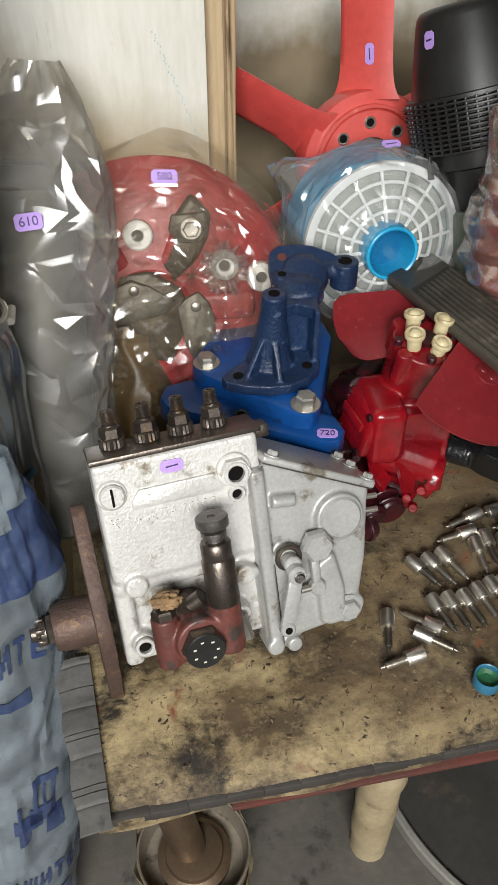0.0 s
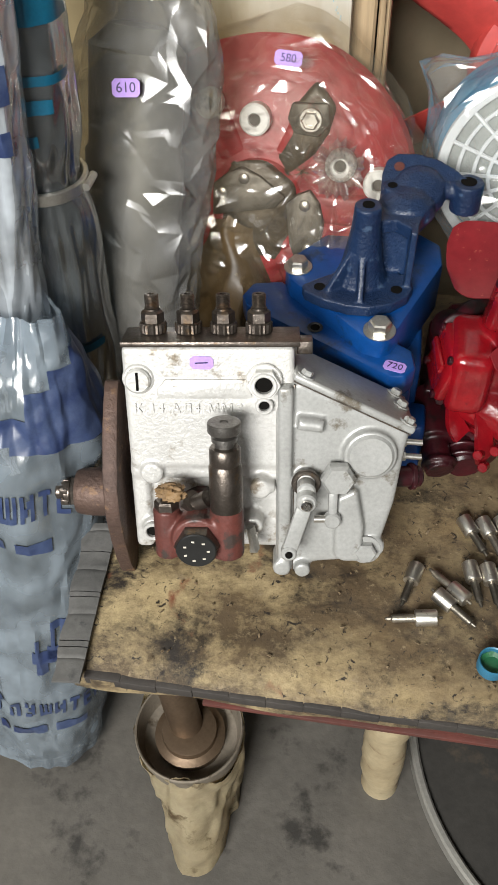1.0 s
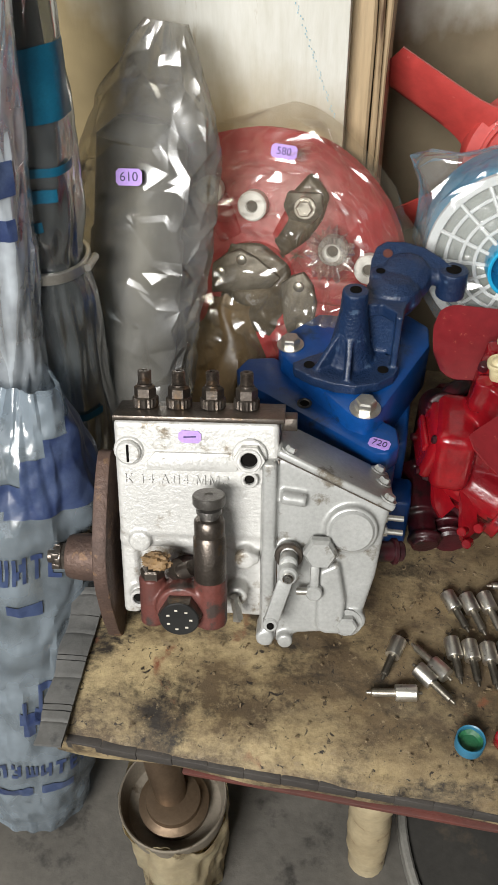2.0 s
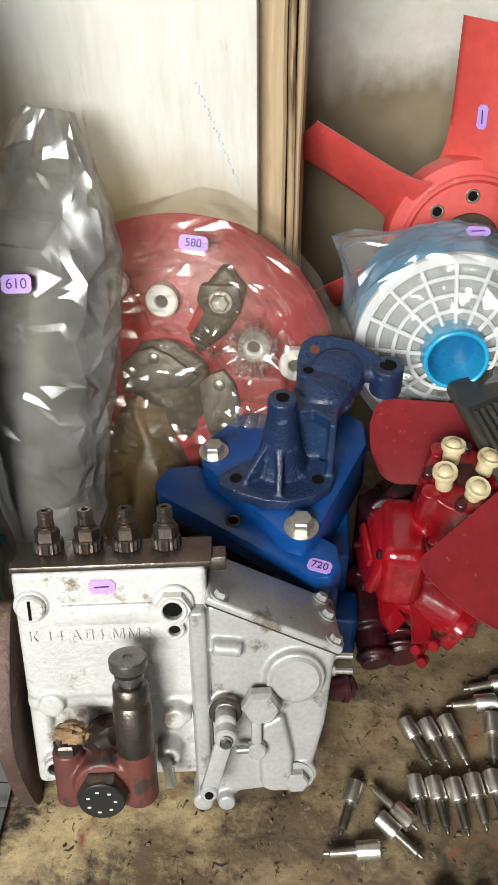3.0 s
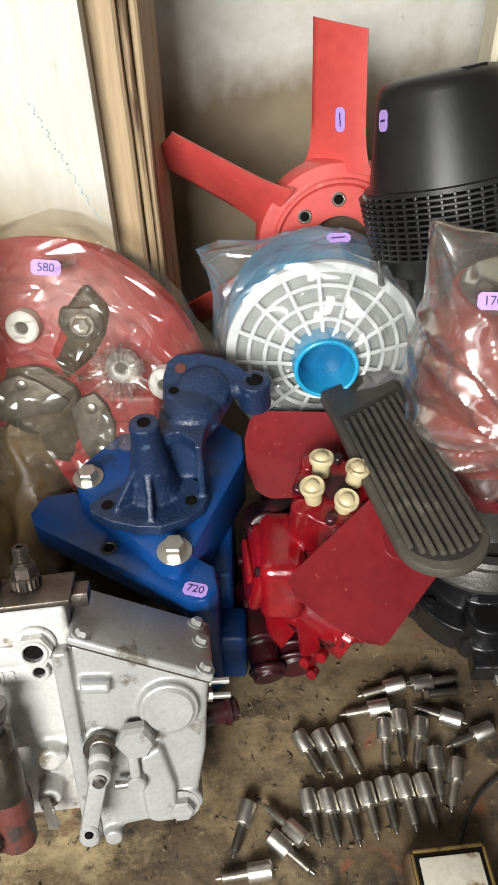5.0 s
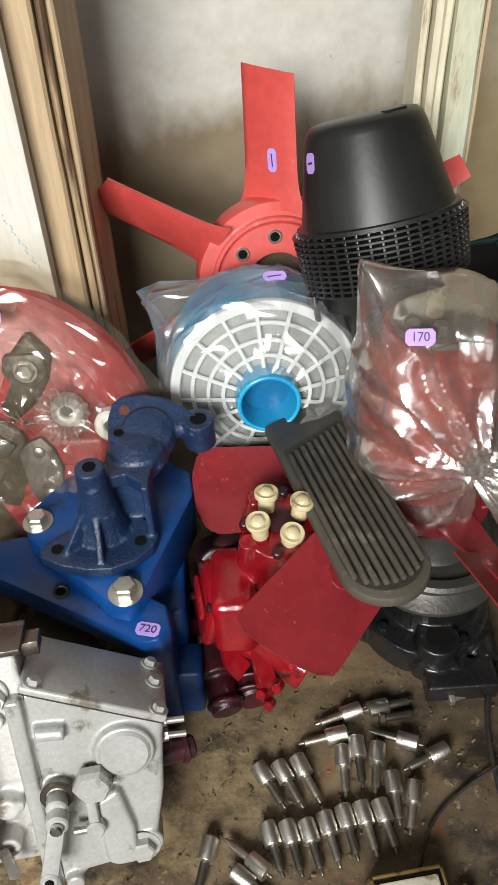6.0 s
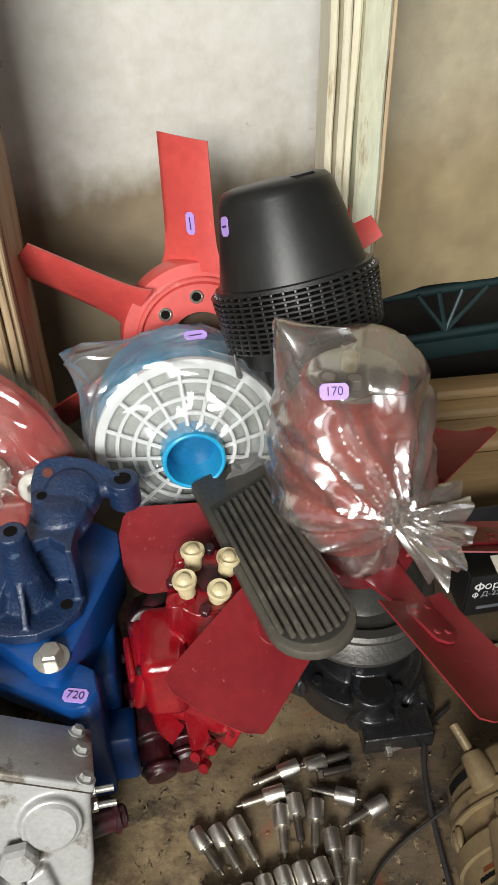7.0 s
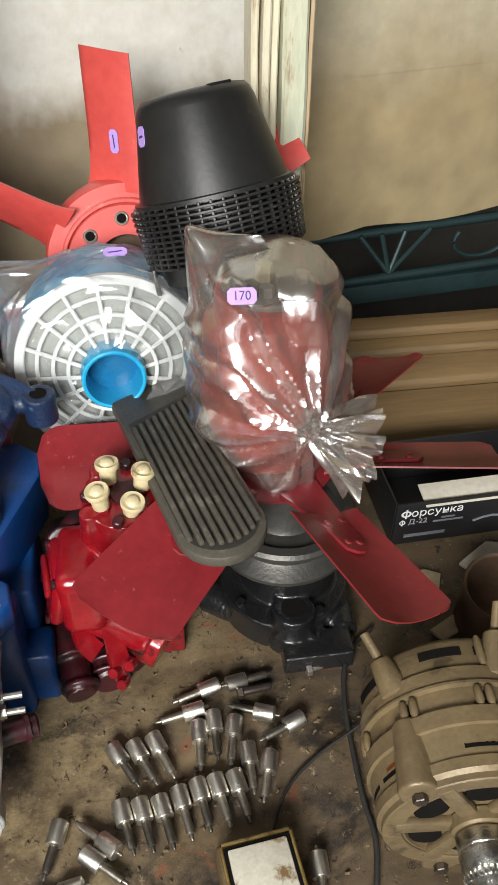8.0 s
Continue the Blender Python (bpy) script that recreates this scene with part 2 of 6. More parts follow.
def stain_and_shade(m, low, height, soft, slope=0.0):
    """A brown tint climbing a wall to an uneven, streaky edge: damp stain on plaster and sheet, painted shade on the
    board.
    """
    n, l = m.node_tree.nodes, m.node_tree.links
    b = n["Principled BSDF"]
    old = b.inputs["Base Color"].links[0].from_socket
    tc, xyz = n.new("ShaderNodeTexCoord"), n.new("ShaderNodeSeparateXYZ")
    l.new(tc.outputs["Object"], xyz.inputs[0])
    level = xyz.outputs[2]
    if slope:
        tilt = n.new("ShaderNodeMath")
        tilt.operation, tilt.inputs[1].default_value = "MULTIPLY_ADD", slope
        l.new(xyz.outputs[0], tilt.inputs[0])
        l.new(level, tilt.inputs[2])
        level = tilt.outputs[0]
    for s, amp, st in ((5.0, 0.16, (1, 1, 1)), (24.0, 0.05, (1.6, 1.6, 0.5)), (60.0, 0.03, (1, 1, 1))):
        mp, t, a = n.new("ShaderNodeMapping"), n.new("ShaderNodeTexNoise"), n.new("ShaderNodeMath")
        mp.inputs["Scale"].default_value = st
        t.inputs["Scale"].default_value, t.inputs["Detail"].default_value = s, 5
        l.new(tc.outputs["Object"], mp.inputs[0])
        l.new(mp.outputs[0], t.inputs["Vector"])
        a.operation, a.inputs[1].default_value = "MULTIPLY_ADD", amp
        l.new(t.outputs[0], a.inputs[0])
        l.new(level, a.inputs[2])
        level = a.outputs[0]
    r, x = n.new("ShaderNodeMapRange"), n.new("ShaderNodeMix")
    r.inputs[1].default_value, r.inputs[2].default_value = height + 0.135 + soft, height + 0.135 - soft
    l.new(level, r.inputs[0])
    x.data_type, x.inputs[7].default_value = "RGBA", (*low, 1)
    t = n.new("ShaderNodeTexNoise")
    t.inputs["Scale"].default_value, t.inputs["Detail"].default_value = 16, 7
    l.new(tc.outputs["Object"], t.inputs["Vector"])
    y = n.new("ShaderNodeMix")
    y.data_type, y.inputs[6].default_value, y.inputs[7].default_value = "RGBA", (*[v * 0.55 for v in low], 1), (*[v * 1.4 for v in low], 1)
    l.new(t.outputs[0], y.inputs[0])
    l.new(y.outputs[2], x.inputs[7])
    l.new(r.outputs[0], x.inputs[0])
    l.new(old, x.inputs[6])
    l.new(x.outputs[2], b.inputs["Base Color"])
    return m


stain_and_shade(STAINED, (0.26, 0.21, 0.14), 0.845, 0.038)
# on the board the tint paints the shade cast by the bags
stain_and_shade(WHITEWASH, (0.33, 0.255, 0.135), 0.886, 0.055, 0.55)
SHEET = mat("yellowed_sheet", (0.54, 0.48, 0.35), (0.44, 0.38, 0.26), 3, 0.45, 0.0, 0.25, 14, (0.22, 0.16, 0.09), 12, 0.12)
stain_and_shade(SHEET, (0.37, 0.29, 0.165), 0.855, 0.06)
TEAL = mat("turquoise_metal_paint", (0.022, 0.048, 0.05), (0.012, 0.028, 0.03), 12, 0.5, 0.2, 0.3, 80)
CONCRETE = mat("dark_concrete", (0.128, 0.117, 0.102), (0.072, 0.066, 0.057), 5, 0.6, 0.0, 0.7, 60, (0.035, 0.032, 0.028), 9, 0.34)
TABLETOP = board_mat()
EDGE = mat("dark_table_edge", (0.055, 0.048, 0.042), (0.035, 0.03, 0.027), 12, 0.6, 0.0, 0.5, 80, (0.20, 0.16, 0.10), 18, 0.2)
FELT = mat("grey_roofing_felt", (0.125, 0.122, 0.116), (0.075, 0.074, 0.07), 14, 0.75, 0.0, 0.9, 60, (0.05, 0.05, 0.05), 30, 0.3)
REDBAR = mat("faded_red_paint", (0.12, 0.03, 0.022), (0.06, 0.028, 0.022), 9, 0.6, 0.0, 0.4, 80)
PALEWOOD = mat("peeled_pole", (0.46, 0.38, 0.24), (0.34, 0.26, 0.15), 9, 0.6, 0.0, 0.5, 50, (0.18, 0.12, 0.07), 18, 0.26)
PAPER = mat("oiled_brown_paper", (0.62, 0.53, 0.35), (0.48, 0.39, 0.24), 9, 0.5, 0.0, 0.5, 50, (0.18, 0.12, 0.06), 16, 0.26)
GREYFILTER = mat("grey_filter_body", (0.070, 0.066, 0.052), (0.12, 0.11, 0.085), 7, 0.5, 0.2, 0.3, 60, (0.04, 0.04, 0.04), 10, 0.35)
BLUEINK = mat("blue_print", (0.020, 0.034, 0.10), (0.060, 0.085, 0.16), 34, 0.35)
TEALINK = mat("teal_print", (0.004, 0.062, 0.115), (0.006, 0.095, 0.16), 30, 0.35)
CARD = mat("black_printed_card", (0.008, 0.008, 0.009), (0.013, 0.013, 0.014), 9, 0.45)
WHITECARD = mat("white_card", (0.62, 0.58, 0.50), (0.50, 0.46, 0.38), 9, 0.7)
TINTOP = mat("white_worn_tin", (0.62, 0.60, 0.52), (0.50, 0.46, 0.36), 20, 0.4, 0.1, 0.3, 90, (0.20, 0.12, 0.055), 34, 0.42)
TINRIM = mat("rusty_tin_rim", (0.22, 0.15, 0.08), (0.12, 0.085, 0.05), 20, 0.5, 0.6, 0.4, 90)
GREEN = mat("green_inside", (0.02, 0.13, 0.05), (0.015, 0.08, 0.035), 40, 0.5, 0, 0.5, 300)
CAPBLUE = mat("blue_cap", (0.03, 0.16, 0.26), (0.025, 0.12, 0.20), 30, 0.4)
CABLE = mat("black_cable", (0.016, 0.015, 0.015), (0.03, 0.027, 0.024), 30, 0.55)
COPPER = mat("copper_winding", (0.40, 0.14, 0.05), (0.25, 0.085, 0.03), 60, 0.4, 0.8)
FILM = film_mat("clear_film", (0.96, 0.94, 0.90), 0.07, 0.13, (0.62, 0.55, 0.42), 0.55, 16.0, 0.07)
FILMGLARE = film_mat("bright_clear_film", (0.96, 0.95, 0.93), 0.10, 0.19, (0.80, 0.70, 0.62), 0.80, 14.0, 0.36)
FILMGREY = film_mat("grey_clear_film", (0.88, 0.86, 0.80), 0.21, 0.21, (0.44, 0.435, 0.42), 0.5, 14.0, 0.10)
FILMMILK = film_mat("milky_film", (0.60, 0.63, 0.64), 0.15, 0.22, (0.26, 0.29, 0.31), 0.5, 26.0)
FILMWHITE = film_mat("white_bag_film", (0.80, 0.84, 0.88), 0.50, 0.20, (0.70, 0.76, 0.82), 0.5, 22.0)
FILMBLUE = film_mat("pale_blue_bag_film", (0.62, 0.68, 0.74), 0.34, 0.19, (0.42, 0.50, 0.57), 0.5, 16.0, 0.10)

# ---- mesh helpers ----
ID = Matrix.Identity(4)


def at(x, y, z):
    return Matrix.Translation((x, y, z))


def along(p, q):
    """Pose at p whose z points to q."""
    p, q = Vector(p), Vector(q)
    return Matrix.Translation(p) @ (q - p).to_track_quat("Z", "Y").to_matrix().to_4x4()


def thing(name, m, label, category, group="", kind=""):
    ob = new(name)
    ob.matrix_world = m
    ob.empty_display_size = 0.02
    return tagged(ob, label, category, group, kind)


def part(name, bm, material, parent=None, label="", smooth=38):
    bmesh.ops.recalc_face_normals(bm, faces=bm.faces)
    me = bpy.data.meshes.new(name)
    bm.to_mesh(me)
    bm.free()
    me.materials.append(material)
    for p in me.polygons:
        p.use_smooth = True
    me.set_sharp_from_angle(angle=radians(smooth))
    ob = new(name, me)
    if parent is not None:
        ob.parent = parent
    if label:
        ob["label"] = label
    return ob


def B():
    return bmesh.new()


def bev(bm, verts, r, seg=2):
    vs = set(verts)
    edges = [e for e in bm.edges if e.verts[0] in vs and e.verts[1] in vs and len(e.link_faces) == 2 and e.calc_face_angle(0) > 0.5]
    if r and edges:
        bmesh.ops.bevel(bm, geom=edges, offset=r, segments=seg, affect="EDGES", profile=0.5, clamp_overlap=True)


def box(bm, c, s, r=0.0, m=ID, seg=2):
    v = bmesh.ops.create_cube(bm, size=1, matrix=m @ Matrix.Translation(c) @ Matrix.Diagonal((*s, 1)))["verts"]
    bev(bm, v, r, seg)
    return bm


def prism(bm, pts, z0, z1, r=0.0, m=ID, seg=2):
    lo = [bm.verts.new(m @ Vector((x, y, z0))) for x, y in pts]
    hi = [bm.verts.new(m @ Vector((x, y, z1))) for x, y in pts]
    k = len(pts)
    bm.faces.new(lo[::-1])
    bm.faces.new(hi)
    for i in range(k):
        bm.faces.new((lo[i], lo[(i + 1) % k], hi[(i + 1) % k], hi[i]))
    bm.normal_update()
    bev(bm, lo + hi, r, seg)
    return bm


def lathe(bm, prof, m=ID, seg=24, sx=1.0, sy=1.0, closed=False):
    rings = []
    for r, z in prof:
        if r < 1e-6:
            rings.append([bm.verts.new(m @ Vector((0, 0, z)))])
        else:
            rings.append([bm.verts.new(m @ Vector((r * sx * math.cos(2 * math.pi * i / seg), r * sy * math.sin(2 * math.pi * i / seg), z))) for i in range(seg)])
    pairs = list(zip(rings, rings[1:])) + ([(rings[-1], rings[0])] if closed else [])
    for a, b in pairs:
        for i in range(seg):
            j = (i + 1) % seg
            if len(a) == 1 and len(b) == 1:
                continue
            if len(a) == 1:
                bm.faces.new((a[0], b[i], b[j]))
            elif len(b) == 1:
                bm.faces.new((a[i], a[j], b[0]))
            else:
                bm.faces.new((a[i], a[j], b[j], b[i]))
    return bm


def cyl(bm, r, z0, z1, m=ID, seg=24, c=0.0, r2=None):
    r2 = r if r2 is None else r2
    prof = [(0, z0), (r - c, z0), (r, z0 + c), (r2, z1 - c), (r2 - c, z1), (0, z1)] if c else [(0, z0), (r, z0), (r2, z1), (0, z1)]
    return lathe(bm, prof, m, seg)


def rod(bm, p, q, r, seg=16, r2=None, c=0.0):
    return cyl(bm, r, 0, (Vector(q) - Vector(p)).length, along(p, q), seg, c, r2)


def ring(bm, ro, ri, z0, z1, m=ID, seg=28, c=0.001):
    return lathe(bm, [(ri, z0), (ro - c, z0), (ro, z0 + c), (ro, z1 - c), (ro - c, z1), (ri + c, z1), (ri, z1 - c)], m, seg, closed=True)


def tube(bm, pts, r, seg=8, caps=True):
    pts = [Vector(p) for p in pts]
    rings, up = [], Vector((0, 0, 1))
    for i, p in enumerate(pts):
        d = (pts[min(i + 1, len(pts) - 1)] - pts[max(i - 1, 0)]).normalized()
        x = d.cross(up)
        if x.length < 0.05:
            x = d.cross(Vector((1, 0, 0)))
        x.normalize()
        y = d.cross(x)
        rr = r(i / (len(pts) - 1)) if callable(r) else r
        rings.append([bm.verts.new(p + (x * math.cos(a) + y * math.sin(a)) * rr) for a in (2 * math.pi * k / seg for k in range(seg))])
    for a, b in zip(rings, rings[1:]):
        for i in range(seg):
            bm.faces.new((a[i], a[(i + 1) % seg], b[(i + 1) % seg], b[i]))
    if caps:
        bm.faces.new(rings[0][::-1])
        bm.faces.new(rings[-1])
    return bm


def curve_pts(ctrl, n=12):
    """Smooth points through the control points (Catmull-Rom)."""
    c = [Vector(p) for p in ctrl]
    c = [c[0] * 2 - c[1]] + c + [c[-1] * 2 - c[-2]]
    out = []
    for i in range(1, len(c) - 2):
        for k in range(n):
            t = k / n
            a, b, d, e = c[i - 1], c[i], c[i + 1], c[i + 2]
            out.append(0.5 * ((2 * b) + (d - a) * t + (2 * a - 5 * b + 4 * d - e) * t * t + (3 * b - a - 3 * d + e) * t ** 3))
    return out + [c[-2]]


def surf(bm, fn, nu, nv, closed=True):
    g = [[bm.verts.new(fn(i / nu, j / nv)) for i in range(nu + (0 if closed else 1))] for j in range(nv + 1)]
    for j in range(nv):
        for i in range(nu):
            k = (i + 1) % nu if closed else i + 1
            bm.faces.new((g[j][i], g[j][k], g[j + 1][k], g[j + 1][i]))
    return bm


def wobble(bm, amp, scale, off=0.0):
    bm.normal_update()
    for v in bm.verts:
        v.co += v.normal * amp * noise.noise(v.co * scale + Vector((off, off * 0.7, -off)))
    return bm


def crease(p, scale, off=0.0):
    """Sharp-ridged crumple between 0 and 1."""
    q = p * scale + Vector((off, off * 1.3, off * 0.6))
    return 1 - abs(noise.noise(q)) * 2.2 - 0.5 * abs(noise.noise(q * 2.3)) * 2.0


def facet(p, scale, off=0.0):
    """Flat-sided crumple, as thin film folds, about 0 to 1."""
    q = p * scale + Vector((off, off * 1.3, off * 0.6))
    q += 0.35 * Vector((noise.noise(q * 0.8), noise.noise(q * 0.8 + Vector((9, 0, 0))), noise.noise(q * 0.8 + Vector((0, 9, 0)))))
    a = noise.voronoi(q, distance_metric="CHEBYCHEV")[0][0]
    b = noise.voronoi(Vector((q.y + q.x, q.z - q.x, q.x - 0.5 * q.y)) * 1.3, distance_metric="MANHATTAN")[0][0]
    return 0.75 * a + 0.45 * b


def zigzag(x):
    """Triangle wave from -1 to 1: the flat flanks of a fold."""
    return abs((x % 1.0) * 2 - 1) * 2 - 1


def folds(x, y, off=0.0):
    """Straight creases that cross a sheet in several directions and die out unevenly; x and y in metres."""
    q = Vector((x, y, off))
    bend = 0.35 * noise.noise(q * 9)
    out = 0.0
    for k, (fx, fy, amp) in enumerate(((9, 11, 1.0), (-13, 7, 0.8), (5, -17, 0.7), (24, 15, 0.4), (-19, 31, 0.35), (44, -20, 0.18))):
        live = min(1.0, max(0.0, 0.5 + 2.2 * noise.noise(q * 7 + Vector((k * 5.1, 0, k * 2.3)))))
        out += amp * live * zigzag(fx * x + fy * y + bend * (1 + 0.5 * k) + 0.37 * k)
    return out


def crumpled(fn, nu, nv, amp, seed, fine=0.25, closed=True):
    """A sheet of film over fn(u, v), folded into flat slivers of uneven size, each crumpled once more."""
    rnd = random.Random(seed)
    bm = B()
    g = []
    for j in range(nv + 1):
        row = []
        for i in range(nu + (0 if closed else 1)):
            edge = j in (0, nv)
            du = 0 if (not closed and i in (0, nu)) else rnd.uniform(-0.38, 0.38)
            row.append(bm.verts.new(fn((i + du) / nu, (j + (0 if edge else rnd.uniform(-0.38, 0.38))) / nv)))
        g.append(row)
    for j in range(nv):
        for i in range(nu):
            k = (i + 1) % nu if closed else i + 1
            a, b, c, d = g[j][i], g[j][k], g[j + 1][k], g[j + 1][i]
            for f in (((a, b, c), (a, c, d)) if rnd.random() < 0.5 else ((a, b, d), (b, c, d))):
                bm.faces.new(f)
    for a in (amp, amp * fine):
        bmesh.ops.recalc_face_normals(bm, faces=bm.faces)
        bm.normal_update()
        for v in bm.verts:
            v.co += v.normal * rnd.uniform(-a, a)
        if a == amp:
            bmesh.ops.subdivide_edges(bm, edges=bm.edges[:], cuts=1, use_grid_fill=True)
    return bm


def facing(m, way=(0.35, -1.0, 0.0)):
    """The turn (0 to 1) round m's own z that faces a way in the world."""
    d = m.to_3x3().inverted() @ Vector(way)
    return (math.atan2(d.y, d.x) / (2 * math.pi)) % 1


def cast(ob, voxel=0.0018, smooth_steps=6):
    """Melts the pieces of a casting into one body with soft corners."""
    r = ob.modifiers.new("melt", "REMESH")
    r.mode, r.voxel_size, r.use_smooth_shade = "VOXEL", voxel, True
    s = ob.modifiers.new("soft", "SMOOTH")
    s.factor, s.iterations = 0.5, smooth_steps
    return ob


def letters(name, text, size, m, material, parent, depth=0.0006, spread=1.0):
    cu = bpy.data.curves.new(name, "FONT")
    cu.body, cu.size, cu.extrude, cu.align_x, cu.align_y, cu.space_character = text, size, depth, "CENTER", "CENTER", spread
    tmp = new(name, cu)
    bpy.context.view_layer.update()
    me = bpy.data.meshes.new_from_object(tmp.evaluated_get(bpy.context.evaluated_depsgraph_get()))
    bpy.data.objects.remove(tmp)
    bpy.data.curves.remove(cu)
    me.materials.clear()
    me.materials.append(material)
    ob = new(name, me)
    ob.matrix_basis = m
    ob.parent = parent
    return ob


def bolt(parent, m, r=0.0075, h=0.007, washer=True, material=None, name="bolt"):
    bm = B()
    lathe(bm, [(0, 0.001), (r * 0.97, 0.001), (r, 0.0015), (r, h - 0.0015), (r * 0.82, h), (0, h)], m, 6)
    b = part(name, bm, material or ZINC, parent, smooth=20)
    if washer:
        bm = B()
        ring(bm, r * 1.45, r * 0.55, 0, 0.0016, m, 20, 0.0003)
        part("washer", bm, material or ZINC, b)
    return b


def sticker(parent, m, w=0.022, h=0.013, text=""):
    """Lilac price label with clipped corners; m: its middle, z out of the surface."""
    bm = B()
    c = 0.003
    pts = [(-w / 2 + c, -h / 2), (w / 2 - c, -h / 2), (w / 2, -h / 2 + c), (w / 2, h / 2 - c), (w / 2 - c, h / 2), (-w / 2 + c, h / 2), (-w / 2, h / 2 - c), (-w / 2, -h / 2 + c)]
    prism(bm, pts, 0, 0.0006, 0, m)
    s = part("price_label", bm, PURPLE, parent, "small lilac paper price label with handwriting")
    if not text:
        part("handwriting", box(B(), (0, 0, 0.0008), (w * 0.56, h * 0.11, 0.0003), 0, m @ pose(0, 0, 0, 0, 0, 5)), INK, s)
    if text:
        letters("handwriting", text, h * 0.78, m @ at(0, 0, 0.0009), INK, s, 0.0002)
    return s

# ---- the room ----
TZ = 0.46
# colour kept very dark to cut bounced light and deepen the shade
SHADE = mat("shade_dark_plaster", (0.055, 0.050, 0.043), (0.038, 0.034, 0.029), 3, 0.85, 0, 0.4, 40)


def slab(name, c, s, material, label, r=0.0, m=ID, parent=None):
    bm = B()
    box(bm, c, s, r, m)
    ob = part(name, bm, material, parent)
    return tagged(ob, label, name.split("_")[0], "", "structure")


slab("floor", (0.3, -0.4, -0.05), (4.4, 4.6, 0.1), CONCRETE, "dark grey worn concrete floor")
# ceiling and outer walls are unseen, added to shut out stray light
slab("ceiling", (0.3, -0.4, 2.65), (4.4, 4.6, 0.1), SHADE, "unseen dark ceiling added to close the room")
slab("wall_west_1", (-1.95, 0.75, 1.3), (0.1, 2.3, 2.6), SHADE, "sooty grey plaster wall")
# unseen slanting corner wall, added to hold the daylight window
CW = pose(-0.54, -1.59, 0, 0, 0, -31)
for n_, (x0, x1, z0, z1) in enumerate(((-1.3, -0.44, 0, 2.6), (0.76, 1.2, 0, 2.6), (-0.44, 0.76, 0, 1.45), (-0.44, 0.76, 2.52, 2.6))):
    slab("wall_west_%d" % (n_ + 2), ((x0 + x1) / 2, -0.05, (z0 + z1) / 2), (x1 - x0, 0.1, z1 - z0), SHADE, "unseen dark wall with a window, added to hold the daylight", 0, CW)
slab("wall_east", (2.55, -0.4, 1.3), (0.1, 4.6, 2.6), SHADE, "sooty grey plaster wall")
# unseen wall behind the camera, added with a doorway for the fill lamp
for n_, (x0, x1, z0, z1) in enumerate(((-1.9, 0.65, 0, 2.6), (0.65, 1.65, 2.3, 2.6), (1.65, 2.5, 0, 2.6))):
    slab("wall_south_%d" % (n_ + 1), ((x0 + x1) / 2, -2.2, (z0 + z1) / 2), (x1 - x0, 0.12, z1 - z0), SHADE, "unseen dark wall with a doorway, added behind the camera")

# unseen slab added behind everything, stops sky light leaking in from the north
slab("wall_north_3", (0.3, 1.95, 1.3), (4.5, 0.1, 2.6), SHADE, "unseen dark wall added to block sky light from the north")
# plaster wall behind the pile; it runs a little askew to the bench
WM = pose(0.25, 1.216, 0, 0, 0, 11.7)
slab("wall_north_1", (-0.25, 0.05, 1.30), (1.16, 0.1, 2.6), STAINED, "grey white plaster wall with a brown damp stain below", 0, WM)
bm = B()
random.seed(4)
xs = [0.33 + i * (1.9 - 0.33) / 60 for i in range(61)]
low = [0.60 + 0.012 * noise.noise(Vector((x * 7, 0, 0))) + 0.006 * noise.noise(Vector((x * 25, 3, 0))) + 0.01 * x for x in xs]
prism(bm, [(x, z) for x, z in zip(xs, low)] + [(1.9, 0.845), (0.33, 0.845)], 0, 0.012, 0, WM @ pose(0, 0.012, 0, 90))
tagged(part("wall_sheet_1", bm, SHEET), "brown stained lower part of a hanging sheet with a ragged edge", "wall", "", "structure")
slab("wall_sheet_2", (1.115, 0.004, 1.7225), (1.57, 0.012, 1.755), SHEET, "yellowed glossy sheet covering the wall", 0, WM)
# the recess's deep shade is painted here through the near-black wall colour
slab("wall_north_2", (1.1, 0.42, 1.3), (1.7, 0.1, 2.6), SHADE, "recess wall behind the sheet, its shade put in a dark colour", 0, WM)

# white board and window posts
slab("wall_board_1", (-0.862, 0.887, 1.25), (1.976, 0.02, 2.5), WHITEWASH, "whitewashed board wall, streaked and stained, with shade painted in brown", 0.002)
bm = B()
for i in range(40):
    if i % 7 != 5:
        box(bm, (0.115 - i * 0.0011 + 0.0015 * math.sin(i * 1.7), 0.8762, 0.845 + i * 0.0028), (0.0010, 0.0008, 0.0016))
tagged(part("trim_pencil_mark", bm, mat("blue_chalk", (0.22, 0.42, 0.50), (0.45, 0.55, 0.58), 90, 0.9)), "faint blue chalk line on the board", "mark", "", "structure")


def post(name, strips, label):
    t = thing(name, ID, label, "post", "", "structure")
    for nm, x0, x1, y0, y1, material, r in strips:
        bm = B()
        z0, z1, k = 0.0, 2.5, 60
        g = []
        for j in range(k + 1):
            z = z0 + (z1 - z0) * j / k
            w = 0.0016 * noise.noise(Vector((x0 * 90, z * 9, 1)))
            g.append([bm.verts.new((x + w, y, z)) for x, y in ((x0 + r, y0), (x1 - r, y0), (x1 + 0.6 * w, y0 + r), (x1, y1), (x0, y1), (x0, y0 + r))])
        for a, b in zip(g, g[1:]):
            for i in range(6):
                bm.faces.new((a[i], a[(i + 1) % 6], b[(i + 1) % 6], b[i]))
        bm.faces.new(g[0])
        bm.faces.new(g[-1])
        part(nm, bm, material, t)
    return t


